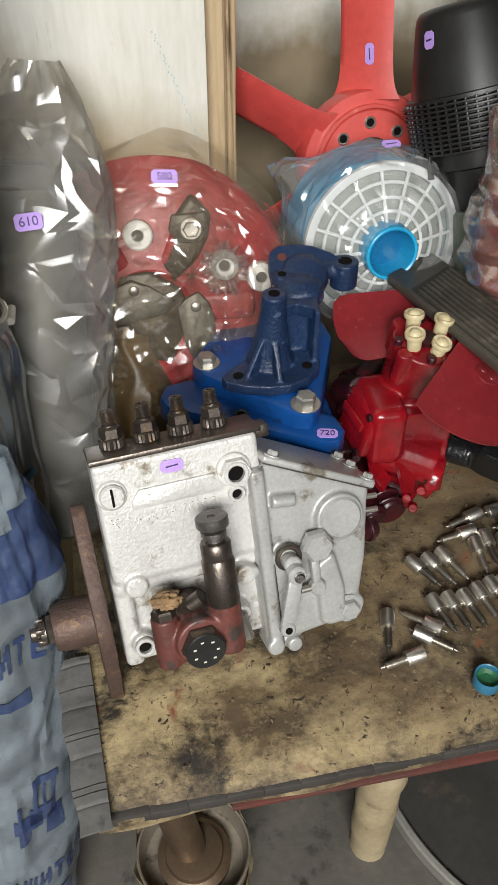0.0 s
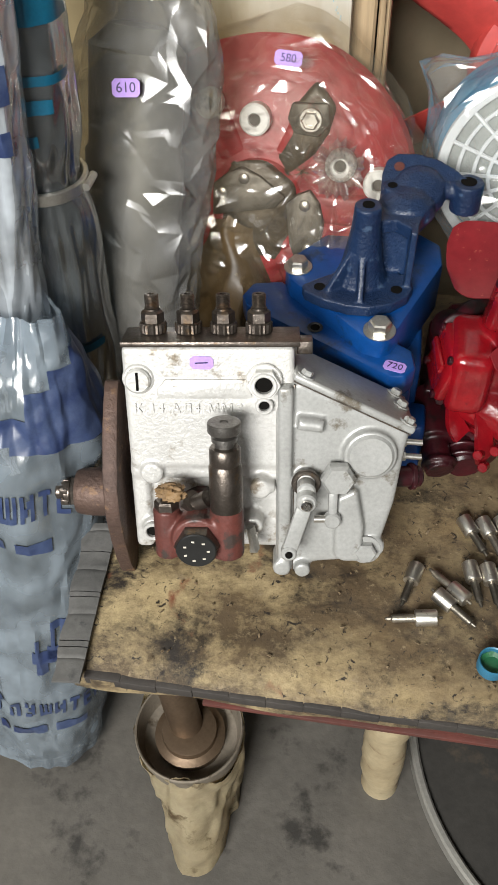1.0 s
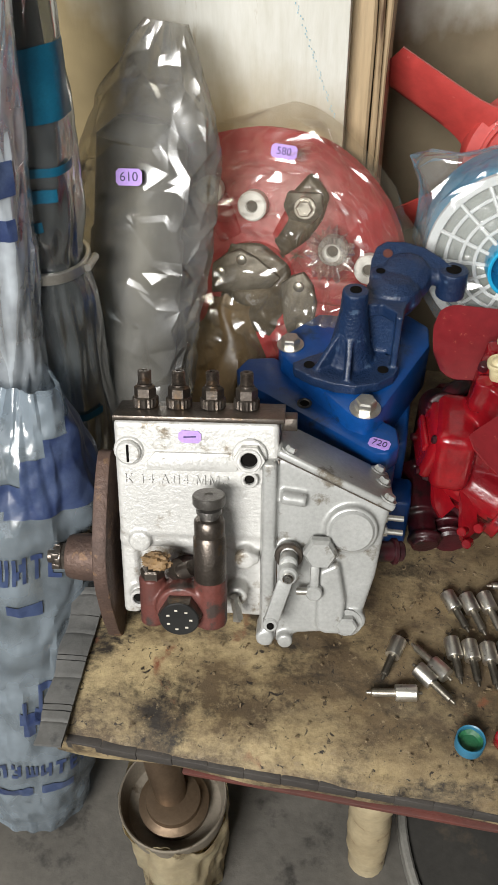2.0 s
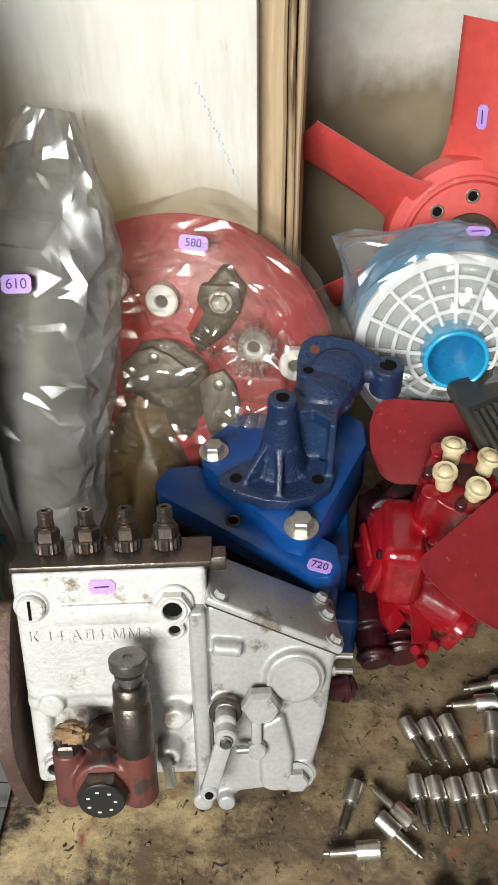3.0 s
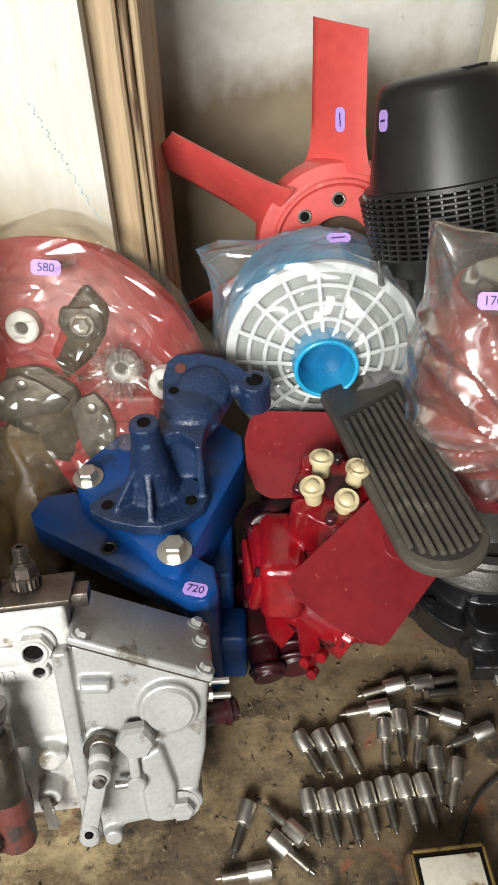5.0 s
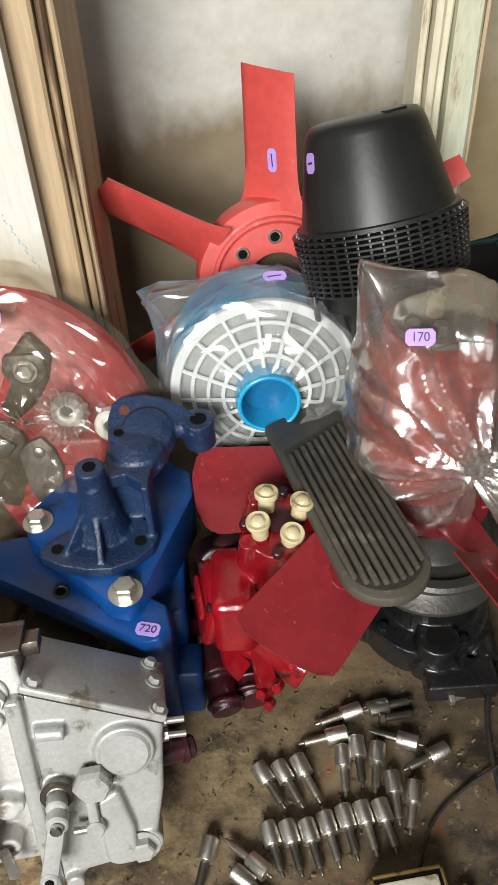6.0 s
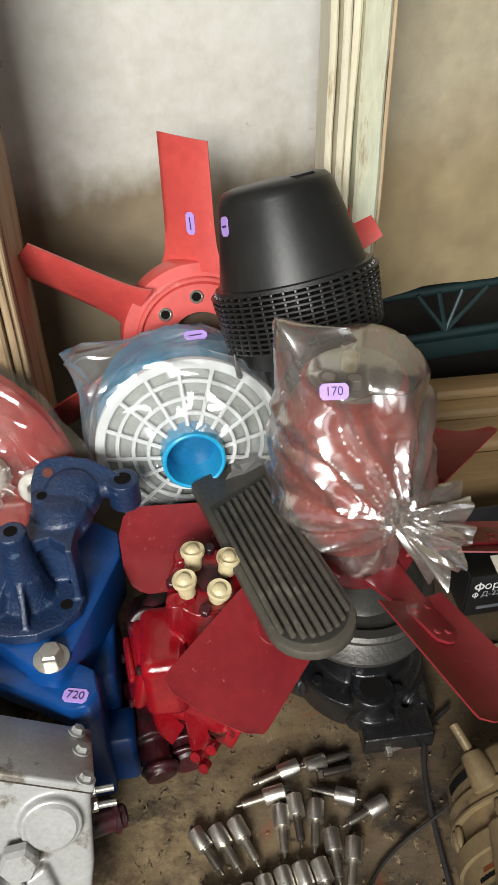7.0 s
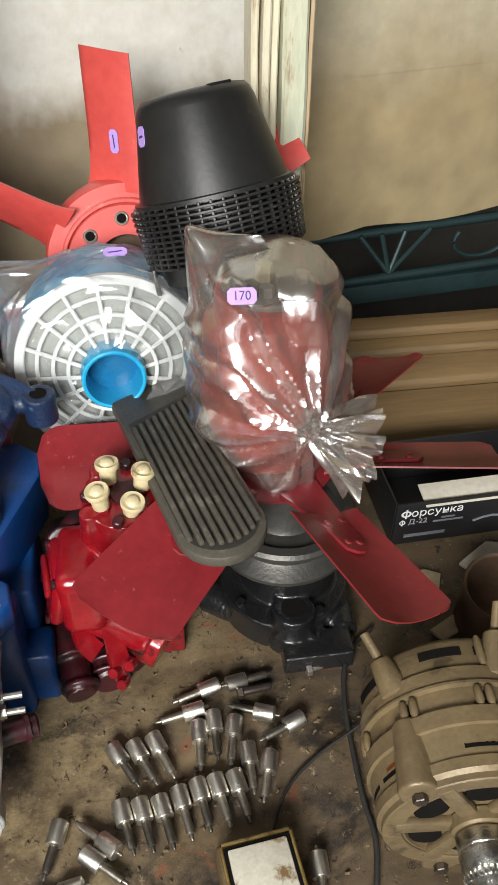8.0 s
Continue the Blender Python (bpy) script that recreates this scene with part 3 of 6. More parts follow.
post("window_post", [("stud", 0.085, 0.1505, 0.902, 1.03, POSTWOOD, 0.003), ("bead", 0.1509, 0.1575, 0.911, 1.03, POSTWOOD, 0.002), ("outer_bead", 0.1579, 0.165, 0.920, 1.04, POSTWOOD, 0.002)],
     "brown weathered wooden window post with moulded beads")
post("window_post", [("inner_bead", 0.498, 0.506, 1.038, 1.09, CREAMPAINT, 0.002), ("moulding", 0.5085, 0.517, 1.028, 1.09, CREAMPAINT, 0.002), ("second_moulding", 0.519, 0.527, 1.034, 1.09, CREAMPAINT, 0.002),
                     ("face_board", 0.529, 0.556, 1.024, 1.09, GREENPAINT, 0.003), ("edge_strip", 0.5575, 0.562, 1.03, 1.09, POSTWOOD, 0.001)],
     "window post with peeling cream and green paint")

# wooden window frame lying behind the bench
fr = thing("window_sill", ID, "old pine window frame lying behind the bench, moulded, scuffed", "sill", "", "structure")
for nm, prof in (("top_rail", [(1.148, 0.548), (1.108, 0.552), (1.104, 0.546), (1.104, 0.50), (1.148, 0.50)]),
                 ("stepped_rail", [(1.101, 0.541), (1.078, 0.537), (1.074, 0.531), (1.074, 0.49), (1.101, 0.49)]),
                 ("lower_rail", [(1.071, 0.527), (1.034, 0.512), (1.030, 0.505), (1.032, 0.47), (1.071, 0.47)]),
                 ("front_board", [(1.026, 0.500), (0.935, 0.469), (0.930, 0.464), (0.935, 0.440), (1.026, 0.440)])):
    bm = B()
    prism(bm, prof, 0.40, 1.35, 0.0015, Matrix(((0, 0, 1, 0), (1, 0, 0, 0), (0, 1, 0, 0), (0, 0, 0, 1))))
    part(nm, bm, WOOD, fr)

# turquoise lattice frame in the recess
rack = thing("metal_rack", ID, "dark turquoise welded metal frame with lattice bars behind the window frame", "frame")
RM = pose(0.70, 1.305, 0, 0, 0, 6)
for nm, a, b, r in (("rail", (-0.3, 0, 0.512), (0.6, 0, 0.528), 0.008), ("rail", (-0.3, 0.03, 0.578), (0.6, 0.03, 0.60), 0.008)):
    bm = B()
    tube(bm, [RM @ Vector(a), RM @ Vector(b)], r, 10)
    part(nm, bm, TEAL, rack)
bm = B()
box(bm, (0.15, 0.004, 0.492), (0.9, 0.02, 0.034), 0.002, RM)
part("channel", bm, TEAL, rack)
for q in (-0.05, -0.012, 0.03, 0.075):
    bm = B()
    tube(bm, [RM @ Vector((0.078, 0.0, 0.525)), RM @ Vector((0.078 + q, 0.02, 0.588))], 0.0045, 8)
    part("lattice_bar", bm, TEAL, rack)
bm = B()
tube(bm, [RM @ Vector((0.245 + 0.05 * math.cos(a), 0.01, 0.565 + 0.032 * math.sin(a))) for a in np.linspace(2.6, 6.6, 26)], 0.004, 8)
part("hoop", bm, TEAL, rack)

# ---- the bench ----
bench = thing("workbench", ID, "low workbench with an oil-stained worn board top", "table")


def top_fn(x0, x1, y0, y1, nx, ny, droop):
    bm = B()

    def fn(u, v):
        x, y = x0 + (x1 - x0) * u, y0 + (y1 - y0) * v
        if y0 < 0.4:
            y += 0.004 * noise.noise(Vector((x * 12, 0, 0))) * (1 - v) + 0.012 * (x - 0.1) * (1 - v)
        z = TZ - 0.002 + 0.0016 * noise.noise(Vector((x * 9, y * 9, 0))) + 0.0006 * noise.noise(Vector((x * 45, y * 45, 2)))
        z -= droop * max(0, 1 - (y - y0) / 0.05) ** 2
        return Vector((x, y, z))
    surf(bm, fn, nx, ny, False)
    r = bmesh.ops.extrude_face_region(bm, geom=bm.faces[:])
    for v in r["geom"]:
        if isinstance(v, bmesh.types.BMVert):
            v.co.z -= 0.022
    return bm


part("board", top_fn(-0.075, 1.35, 0.334, 0.5096, 130, 26, 0.009), TABLETOP, bench)
part("board", top_fn(-0.085, 1.35, 0.5098, 0.7464, 130, 26, 0.0), TABLETOP, bench)
part("board", top_fn(-0.095, 1.35, 0.7466, 0.945, 110, 16, 0.0), TABLETOP, bench)
bm = B()
for i in range(40):
    x = -0.062 + i * 0.0353
    box(bm, (x + 0.0176, 0.337 + 0.012 * (x - 0.1) + 0.0015 * noise.noise(Vector((x * 20, 5, 0))), 0.4435 - 0.02 * x * 0.15), (0.0356, 0.010 + 0.002 * noise.noise(Vector((x * 31, 1, 0))), 0.013), 0.001)
part("edge_strip", bm, EDGE, bench, "dark torn edging strip")
bm = B()
box(bm, (0.70, 0.352, 0.424), (1.28, 0.022, 0.026), 0.003, at(0, 0, 0))
part("front_rail", bm, REDBAR, bench, "faded red painted front rail")
bm = B()
box(bm, (0.68, 0.343, 0.409), (1.26, 0.012, 0.006), 0.001)
part("lower_batten", bm, REDBAR, bench)
bm = B()
ctrl = [(0.243, 0.40, 0.435), (0.245, 0.413, 0.30), (0.249, 0.425, 0.15), (0.256, 0.432, 0.0)]
tube(bm, curve_pts(ctrl, 8), lambda t: 0.029 - 0.003 * t, 18)
wobble(bm, 0.004, 30)
part("leg", bm, PALEWOOD, bench, "peeled round pole leg")
for x, y in ((-0.0, 0.86), (1.15, 0.40), (1.15, 0.86)):
    bm = B()
    tube(bm, curve_pts([(x, y, 0.435), (x + 0.01, y, 0.2), (x + 0.01, y + 0.01, 0)], 8), 0.028, 14)
    part("leg", bm, PALEWOOD, bench)
bm = B()
box(bm, (0.6, 0.86, 0.42), (1.4, 0.03, 0.03), 0.003)
part("rear_rail", bm, REDBAR, bench)
# strip of roofing felt folded over the bench's end
bm = B()


def felt(u, v):
    y = 0.318 + (0.50 - 0.318) * v
    x0 = -0.089 - 0.02 * v + 0.0015 * math.sin(v * 19)
    x = x0 + (-0.060 - 0.012 * v - x0) * u
    z = TZ + 0.0045 - 0.006 * (1 - u) ** 2 + 0.0022 * noise.noise(Vector((x * 40, y * 30, 0))) - 0.0012 * (abs(((v * 3.7) % 1) - 0.5) < 0.03)
    return Vector((x, y, z))


fs = thing("felt_strip", ID, "grey cracked roofing felt strip over the bench end", "felt strip")
cuts = (0.0, 0.20, 0.235, 0.50, 0.53, 0.80, 1.0)
bm.free()
for v0, v1 in zip(cuts, cuts[1:]):
    bm = surf(B(), lambda u, v: felt(u, v0 + (v1 - v0) * v) + Vector((0, 0.0008 * (1 - 2 * v), 0.0005 * math.sin(v0 * 40))), 10, 16, False)
    r = bmesh.ops.extrude_face_region(bm, geom=bm.faces[:])
    for v in r["geom"]:
        if isinstance(v, bmesh.types.BMVert):
            v.co.z -= 0.004
    part("felt_piece", bm, FELT, fs)

# ---- silver fuel pump, leaning back ----
pump = thing("injection_pump", pose(-0.0396, 0.4202, 0.4633, -23, 0, 7.5), "silver-painted diesel injection pump leaning back on the bench", "pump")
FRONT = pose(0, 0, 0, 90, 0, 0)   # local (x, y, z) -> (u, -z, y): a profile in u and w, with its height towards the viewer


def fprism(pts, v0, v1, r=0.003, bm=None, seg=2):
    return prism(bm or B(), pts, -v1, -v0, r, FRONT, seg)


def fdisc(u, w, v0, v1, r, bm=None, seg=28, c=0.0015, r2=None):
    return cyl(bm or B(), r, -v1, -v0, at(u, 0, w) @ FRONT, seg, c, r2)


bm = B()
fprism([(0.014, 0.142), (0.167, 0.142), (0.167, 0.2615), (0.014, 0.2615)], 0.0, 0.046, 0.004, bm)
fprism([(0.012, 0.05), (0.160, 0.046), (0.160, 0.150), (0.012, 0.150)], 0.014, 0.085, 0.005, bm)
fprism([(0.012, 0.128), (0.158, 0.128), (0.158, 0.146), (0.012, 0.146)], 0.003, 0.03, 0.006, bm, 3)
fdisc(0.034, 0.138, -0.004, 0.03, 0.011, bm)
fdisc(0.031, 0.0755, 0.0, 0.03, 0.011, bm)
fprism([(0.012, 0.05), (0.030, 0.05), (0.030, 0.15), (0.012, 0.15)], 0.006, 0.06, 0.005, bm)
fdisc(0.136, 0.126, -0.012, 0.02, 0.010, bm)
fdisc(0.128, 0.082, -0.006, 0.02, 0.010, bm)
fdisc(0.144, 0.126, -0.010, 0.02, 0.006, bm)
body = part("body", bm, SILVER, pump)
cast(body, 0.0016, 4)
bm = fprism([(0.044, 0.2135), (0.127, 0.2135), (0.129, 0.2165), (0.129, 0.229), (0.125, 0.232), (0.052, 0.232), (0.044, 0.222)], -0.0025, 0.002, 0.0015)
part("raised_panel", bm, SILVER, body)
letters("cast_letters", "К 14 АЛ4 ММЗ", 0.0125, at(0.0715, -0.0005, 0.2035) @ FRONT, SILVER, body, 0.0012, 1.2)
bm = fdisc(0.0278, 0.232, -0.007, 0.002, 0.0115)
sc = part("slotted_plug", bm, SILVER, body)
bm = box(B(), (0.0278, -0.0073, 0.232), (0.0022, 0.001, 0.017), 0, ID)
part("slot", bm, BLACKHOLE, body)
bm = fdisc(0.0278, 0.232, -0.0015, 0.002, 0.0145)
part("washer", bm, SILVER, body)
# inlet boss with a hexagon nut and the small hole below it
bm = B()
lathe(bm, [(0.0100, 0.012), (0.0145, 0.012), (0.0145, 0.0), (0.0100, 0.0), (0.0100, 0.012)], at(0.140, -0.012, 0.230) @ FRONT @ at(0, 0, -0.012), 6)
inlet = part("inlet_nut", bm, SILVER, body, smooth=20)
part("bore", fdisc(0.140, 0.230, -0.0085, 0.001, 0.0082), BLACKHOLE, body)
part("nut_face", ring(B(), 0.0118, 0.0078, 0.0, 0.0135, at(0.140, 0, 0.230) @ FRONT, 28), SILVER, inlet)
bm = ring(B(), 0.0165, 0.006, 0, 0.004, at(0.140, 0, 0.231) @ FRONT)
part("washer", bm, SILVER, body)
bm = ring(B(), 0.0082, 0.0048, 0, 0.006, at(0.140, 0, 0.2075) @ FRONT)
part("small_boss", bm, SILVER, body)
part("bore", fdisc(0.140, 0.2075, -0.002, 0.001, 0.005), BLACKHOLE, body)
bm = ring(B(), 0.0095, 0.006, 0, 0.006, at(0.031, -0.001, 0.0755) @ FRONT)
part("small_boss", bm, SILVER, body)
part("bore", fdisc(0.031, 0.0755, -0.003, 0.0, 0.0062), BLACKHOLE, body)
bm = box(B(), (0.0925, 0.0225, 0.2635), (0.158, 0.044, 0.005), 0.001)
part("head_plate", bm, DARKSTEEL, pump, "oily dark steel head plate")
bm = box(B(), (0.176, 0.026, 0.255), (0.014, 0.02, 0.012), 0.001)
part("rack_stop", bm, DARKSTEEL, pump)
for u in (0.0395, 0.0714, 0.1032, 0.1350):
    A = at(u, 0.030, 0.262)
    bm = B()
    k = 40
    prof = [(0.0, 0.004), (0.0112, 0.004), (0.0118, 0.005), (0.0118, 0.0125), (0.0108, 0.0138), (0, 0.0138)]
    lathe(bm, prof, A, k)
    for v in bm.verts:
        d = (v.co - A.translation).xy
        if d.length > 0.0115:
            s = 0.0118 + (0.0005 if round(math.atan2(d.y, d.x) / (2 * math.pi) * k) % 2 else -0.0004)
            v.co.x, v.co.y = A.translation.x + d.x / d.length * s, A.translation.y + d.y / d.length * s
    fit_ = part("delivery_fitting", bm, DARKSTEEL, pump, "oily dark steel delivery valve fitting", smooth=15)
    bm = lathe(B(), [(0, 0.013), (0.0098, 0.013), (0.0104, 0.0142), (0.0104, 0.0225), (0.0085, 0.0245), (0, 0.0245)], A, 6)
    part("hex_nut", bm, DARKSTEEL, fit_, smooth=20)
    prof = [(0, 0.024), (0.0072, 0.024), (0.0072, 0.0262)]
    z = 0.0265
    while z < 0.0375:
        prof += [(0.0058, z), (0.0064, z + 0.0006), (0.0058, z + 0.0012)]
        z += 0.0012
    prof += [(0.0055, 0.039), (0.0026, 0.039), (0.0026, 0.036), (0, 0.036)]
    part("threaded_stub", lathe(B(), prof, A, 18), DARKSTEEL, fit_)
sticker(body, at(0.085, -0.0006, 0.2475) @ FRONT @ pose(0, 0, 0, 0, 0, -2), 0.021, 0.012, "")

# flange and drive shaft
bm = B()
prof = []
for i in range(40):
    a = 2 * math.pi * i / 40
    y, z = 0.036 + 0.050 * math.cos(a), 0.112 + 0.105 * math.sin(a)
    prof.append((y + 0.006 * math.cos(3 * a), z + 0.004 * math.sin(4 * a)))
prism(bm, prof, -0.010, 0.004, 0.002, Matrix(((0, 0, 1, 0), (1, 0, 0, 0), (0, 1, 0, 0), (0, 0, 0, 1))))
wobble(bm, 0.001, 60)
part("mounting_flange", bm, RUST, pump, "rusty cast iron mounting flange")
XA = Matrix(((0, 0, -1, 0), (0, 1, 0, 0), (1, 0, 0, 0), (0, 0, 0, 1)))
SH = at(-0.008, 0.034, 0.098) @ XA
bm = lathe(B(), [(0, 0), (0.0245, 0), (0.0245, 0.024), (0.023, 0.036), (0.0215, 0.040), (0.012, 0.041), (0, 0.041)], SH, 30)
part("shaft_hub", bm, RUST, pump)
bm = B()
cyl(bm, 0.0155, 0.035, 0.046, SH, 6, 0.001)
cyl(bm, 0.0135, 0.046, 0.053, SH, 20, 0.001)
for i in range(6):
    a = i * math.pi / 3
    box(bm, (0.0115 * math.cos(a), 0.0115 * math.sin(a), 0.052), (0.006, 0.006, 0.008), 0.0008, SH)
cyl(bm, 0.008, 0.046, 0.062, SH, 16, 0.001)
part("castle_nut", bm, DARKSTEEL, pump)

# governor housing
GP = [(0.150, 0.036), (0.158, 0.030), (0.176, 0.030), (0.186, 0.040), (0.240, 0.045), (0.2485, 0.053), (0.262, 0.110), (0.2685, 0.165), (0.272, 0.182), (0.170, 0.232), (0.158, 0.222), (0.150, 0.20)]
bm = B()
fprism(GP, -0.004, 0.075, 0.005, bm, 3)
fprism([(0.152, 0.03), (0.164, 0.03), (0.166, 0.228), (0.152, 0.228)], -0.012, 0.05, 0.003, bm)
fprism([(0.206, 0.052), (0.214, 0.047), (0.232, 0.047), (0.234, 0.085), (0.226, 0.128), (0.206, 0.118)], -0.013, 0.03, 0.004, bm, 3)
fdisc(0.2362, 0.161, -0.011, 0.02, 0.0245, bm)
fdisc(0.178, 0.134, -0.016, 0.02, 0.0115, bm)
rod(bm, (0.170, -0.008, 0.193), (0.193, -0.008, 0.190), 0.0065)
fdisc(0.243, 0.060, -0.007, 0.02, 0.012, bm)
fdisc(0.156, 0.040, -0.014, 0.02, 0.009, bm)
fdisc(0.176, 0.036, -0.012, 0.02, 0.008, bm)
gov = part("governor_housing", bm, SILVER2, pump)
cast(gov, 0.0016, 4)
part("round_cap", fdisc(0.2362, 0.161, -0.0135, 0.0, 0.0215, None, 40, 0.0025), SILVER2, gov)
# sloping cover plate
ang = math.degrees(math.atan2(0.182 - 0.232, 0.272 - 0.170))
CM = at(0.168, 0, 0.2375) @ pose(0, 0, 0, 0, -ang, 0)
bm = box(B(), (0.058, 0.026, 0), (0.120, 0.076, 0.0075), 0.0025, CM, 3)
cov = part("top_cover", bm, SILVER2, pump, "painted sloping cover plate")
bm = box(B(), (0.058, 0.026, -0.0042), (0.117, 0.0735, 0.0012), 0, CM)
part("gasket", bm, DARKSTEEL, cov)
for x, y in ((0.008, -0.006), (0.110, -0.006), (0.108, 0.030), (0.105, 0.055)):
    bolt(cov, CM @ at(x, y, 0.0036), 0.0055, 0.006, True, SILVER2)
# seam wire, lever and link
bm = fprism([(0.1655, 0.032), (0.1668, 0.032), (0.1676, 0.228), (0.1663, 0.228)], -0.0048, 0.0, 0.0003)
part("seam", bm, DARKSTEEL, gov)
bm = lathe(B(), [(0, 0), (0.0165, 0), (0.0165, 0.008), (0.0135, 0.012), (0, 0.012)], at(0.2075, -0.012, 0.141) @ FRONT, 6)
part("hex_cap", bm, SILVER2, gov, smooth=20)
bm = B()
fdisc(0.178, 0.134, -0.030, -0.010, 0.0085, bm)
fdisc(0.178, 0.128, -0.041, -0.028, 0.009, bm)
box(bm, (0, 0, 0), (0.014, 0.006, 0.062), 0.002, at(0.170, -0.036, 0.101) @ pose(0, 0, 0, 0, 16, 0))
fdisc(0.1625, 0.074, -0.041, -0.030, 0.0075, bm)
lev = part("lever", bm, SILVER2, pump, "painted control lever")
part("bore", fdisc(0.1625, 0.074, -0.0425, -0.0405, 0.0035), BLACKHOLE, lev)
bm = fdisc(0.178, 0.128, -0.047, -0.041, 0.005)
part("lever_pin", bm, STEEL, lev)
bm = ring(B(), 0.0135, 0.0085, 0.014, 0.018, at(0.178, 0, 0.136) @ FRONT)
part("shaft_collar", bm, DARKSTEEL, lev)
bm = B()
box(bm, (0.203, -0.016, 0.112), (0.009, 0.008, 0.034), 0.003)
fdisc(0.203, 0.098, -0.022, -0.012, 0.008, bm)
stop = part("stop_bracket", bm, SILVER2, gov)
bm = rod(B(), (0.186, -0.018, 0.099), (0.203, -0.018, 0.099), 0.0035, 10)
part("stop_screw", bm, ZINC, stop)
bolt(gov, at(0.2365, -0.006, 0.058) @ FRONT, 0.0105, 0.010, True, SILVER2)
for w in (0.163, 0.148):
    bm = rod(B(), (0.262, 0.018, w), (0.287, 0.018, w - 0.002), 0.003, 10)
    cyl(bm, 0.0055, 0, 0.006, along((0.266, 0.018, w), (0.28, 0.018, w)), 6)
    part("stud", bm, ZINC, gov)
# small red collared pipe at the end
bm = rod(B(), (0.255, 0.03, 0.118), (0.292, 0.038, 0.115), 0.0105, 20, None, 0.002)
ring(bm, 0.0135, 0.006, 0.026, 0.031, along((0.255, 0.03, 0.118), (0.292, 0.038, 0.115)))
part("end_pipe", bm, DKRED, gov)

# feed pump with hand primer
FP = at(0.080, 0, 0.095)
bm = B()
fdisc(0.079, 0.092, -0.048, 0.02, 0.024, bm)
rod(bm, (0.05, -0.03, 0.068), (0.05, -0.03, 0.118), 0.0125)
rod(bm, (0.106, -0.035, 0.072), (0.106, -0.035, 0.125), 0.0155)
box(bm, (0.080, -0.020, 0.085), (0.070, 0.040, 0.034), 0.006)
fp = part("feed_pump", bm, REDBROWN, pump, "red-brown primed cast feed pump, oily")
cast(fp, 0.0016, 5)
bm = lathe(B(), [(0, 0), (0.0205, 0), (0.0205, 0.007), (0.0185, 0.010), (0.017, 0.0102), (0.016, 0.0095), (0, 0.0095)], at(0.079, -0.047, 0.0905) @ FRONT @ pose(0, 0, 0, 6), 6)
cap = part("filter_plug", bm, DARKSTEEL, fp, "black hexagonal plug with worn paint")
bm = B()
cyl(bm, 0.0185, 0.0102, 0.0125, at(0.079, -0.047, 0.0905) @ FRONT @ pose(0, 0, 0, 6), 36, 0.001)
part("plug_face", bm, BLACKPL, cap)
bm = B()
random.seed(11)
for i in range(7):
    a = i * 0.9
    box(bm, (0.011 * math.cos(a), 0.011 * math.sin(a), 0.0127), (0.0028, 0.0016, 0.0006), 0, at(0.079, -0.047, 0.0905) @ FRONT @ pose(0, 0, 0, 6))
part("plug_marks", bm, WHITECARD, cap)
PB = at(0.106, -0.038, 0.122)
bm = lathe(B(), [(0, 0), (0.0145, 0), (0.0150, 0.002), (0.0150, 0.043), (0.0135, 0.046), (0.0140, 0.047), (0.0140, 0.060), (0.0125, 0.062), (0.009, 0.0625), (0, 0.0625)], PB, 30)
part("primer_barrel", bm, DARKSTEEL, fp)
bm = lathe(B(), [(0, 0.062), (0.0085, 0.062), (0.0085, 0.067), (0.0115, 0.068), (0.0115, 0.072), (0.007, 0.073), (0.007, 0.076), (0.0142, 0.0765), (0.0148, 0.0775), (0.0148, 0.0845), (0.0138, 0.0857), (0.004, 0.0857), (0.003, 0.0847), (0, 0.0847)], PB, 36)
part("primer_knob", bm, mat("worn_knob_steel", (0.20, 0.19, 0.175), (0.13, 0.12, 0.11), 40, 0.38, 0.8, 0.4, 400), fp, "worn steel knurled priming knob")
bm = lathe(B(), [(0, 0), (0.0115, 0), (0.0115, 0.012), (0.010, 0.014), (0, 0.014)], at(0.0505, -0.03, 0.112), 6)
part("union_nut", bm, DARKSTEEL, fp, smooth=20)
bm = B()


def wad(u, v):
    a, b = u * 2 * math.pi, v * math.pi
    d = Vector((math.sin(b) * math.cos(a), math.sin(b) * math.sin(a), math.cos(b)))
    return Vector((0.056, -0.03, 0.1335)) + Vector((d.x * 0.016, d.y * 0.011, d.z * 0.009)) * (0.75 + 0.35 * crease(d, 1.7, 3))


surf(bm, wad, 34, 20)
part("paper_plug", bm, mat("brown_wad_paper", (0.26, 0.16, 0.07), (0.14, 0.085, 0.04), 60, 0.7, 0, 0.5, 200), fp, "crumpled brown paper plug")
bm = rod(B(), (0.071, -0.022, 0.115), (0.088, -0.028, 0.126), 0.008, 14)
cyl(bm, 0.0105, 0, 0.007, along((0.071, -0.022, 0.118), (0.078, -0.03, 0.13)), 6)
part("link_fitting", bm, DARKSTEEL, fp)
bm = B()
cyl(bm, 0.0045, 0, 0.026, along((0.126, -0.014, 0.088), (0.131, -0.014, 0.060)), 8)
box(bm, (0.129, -0.014, 0.070), (0.008, 0.004, 0.022), 0.001)
part("drain_screw", bm, ZINC, body)

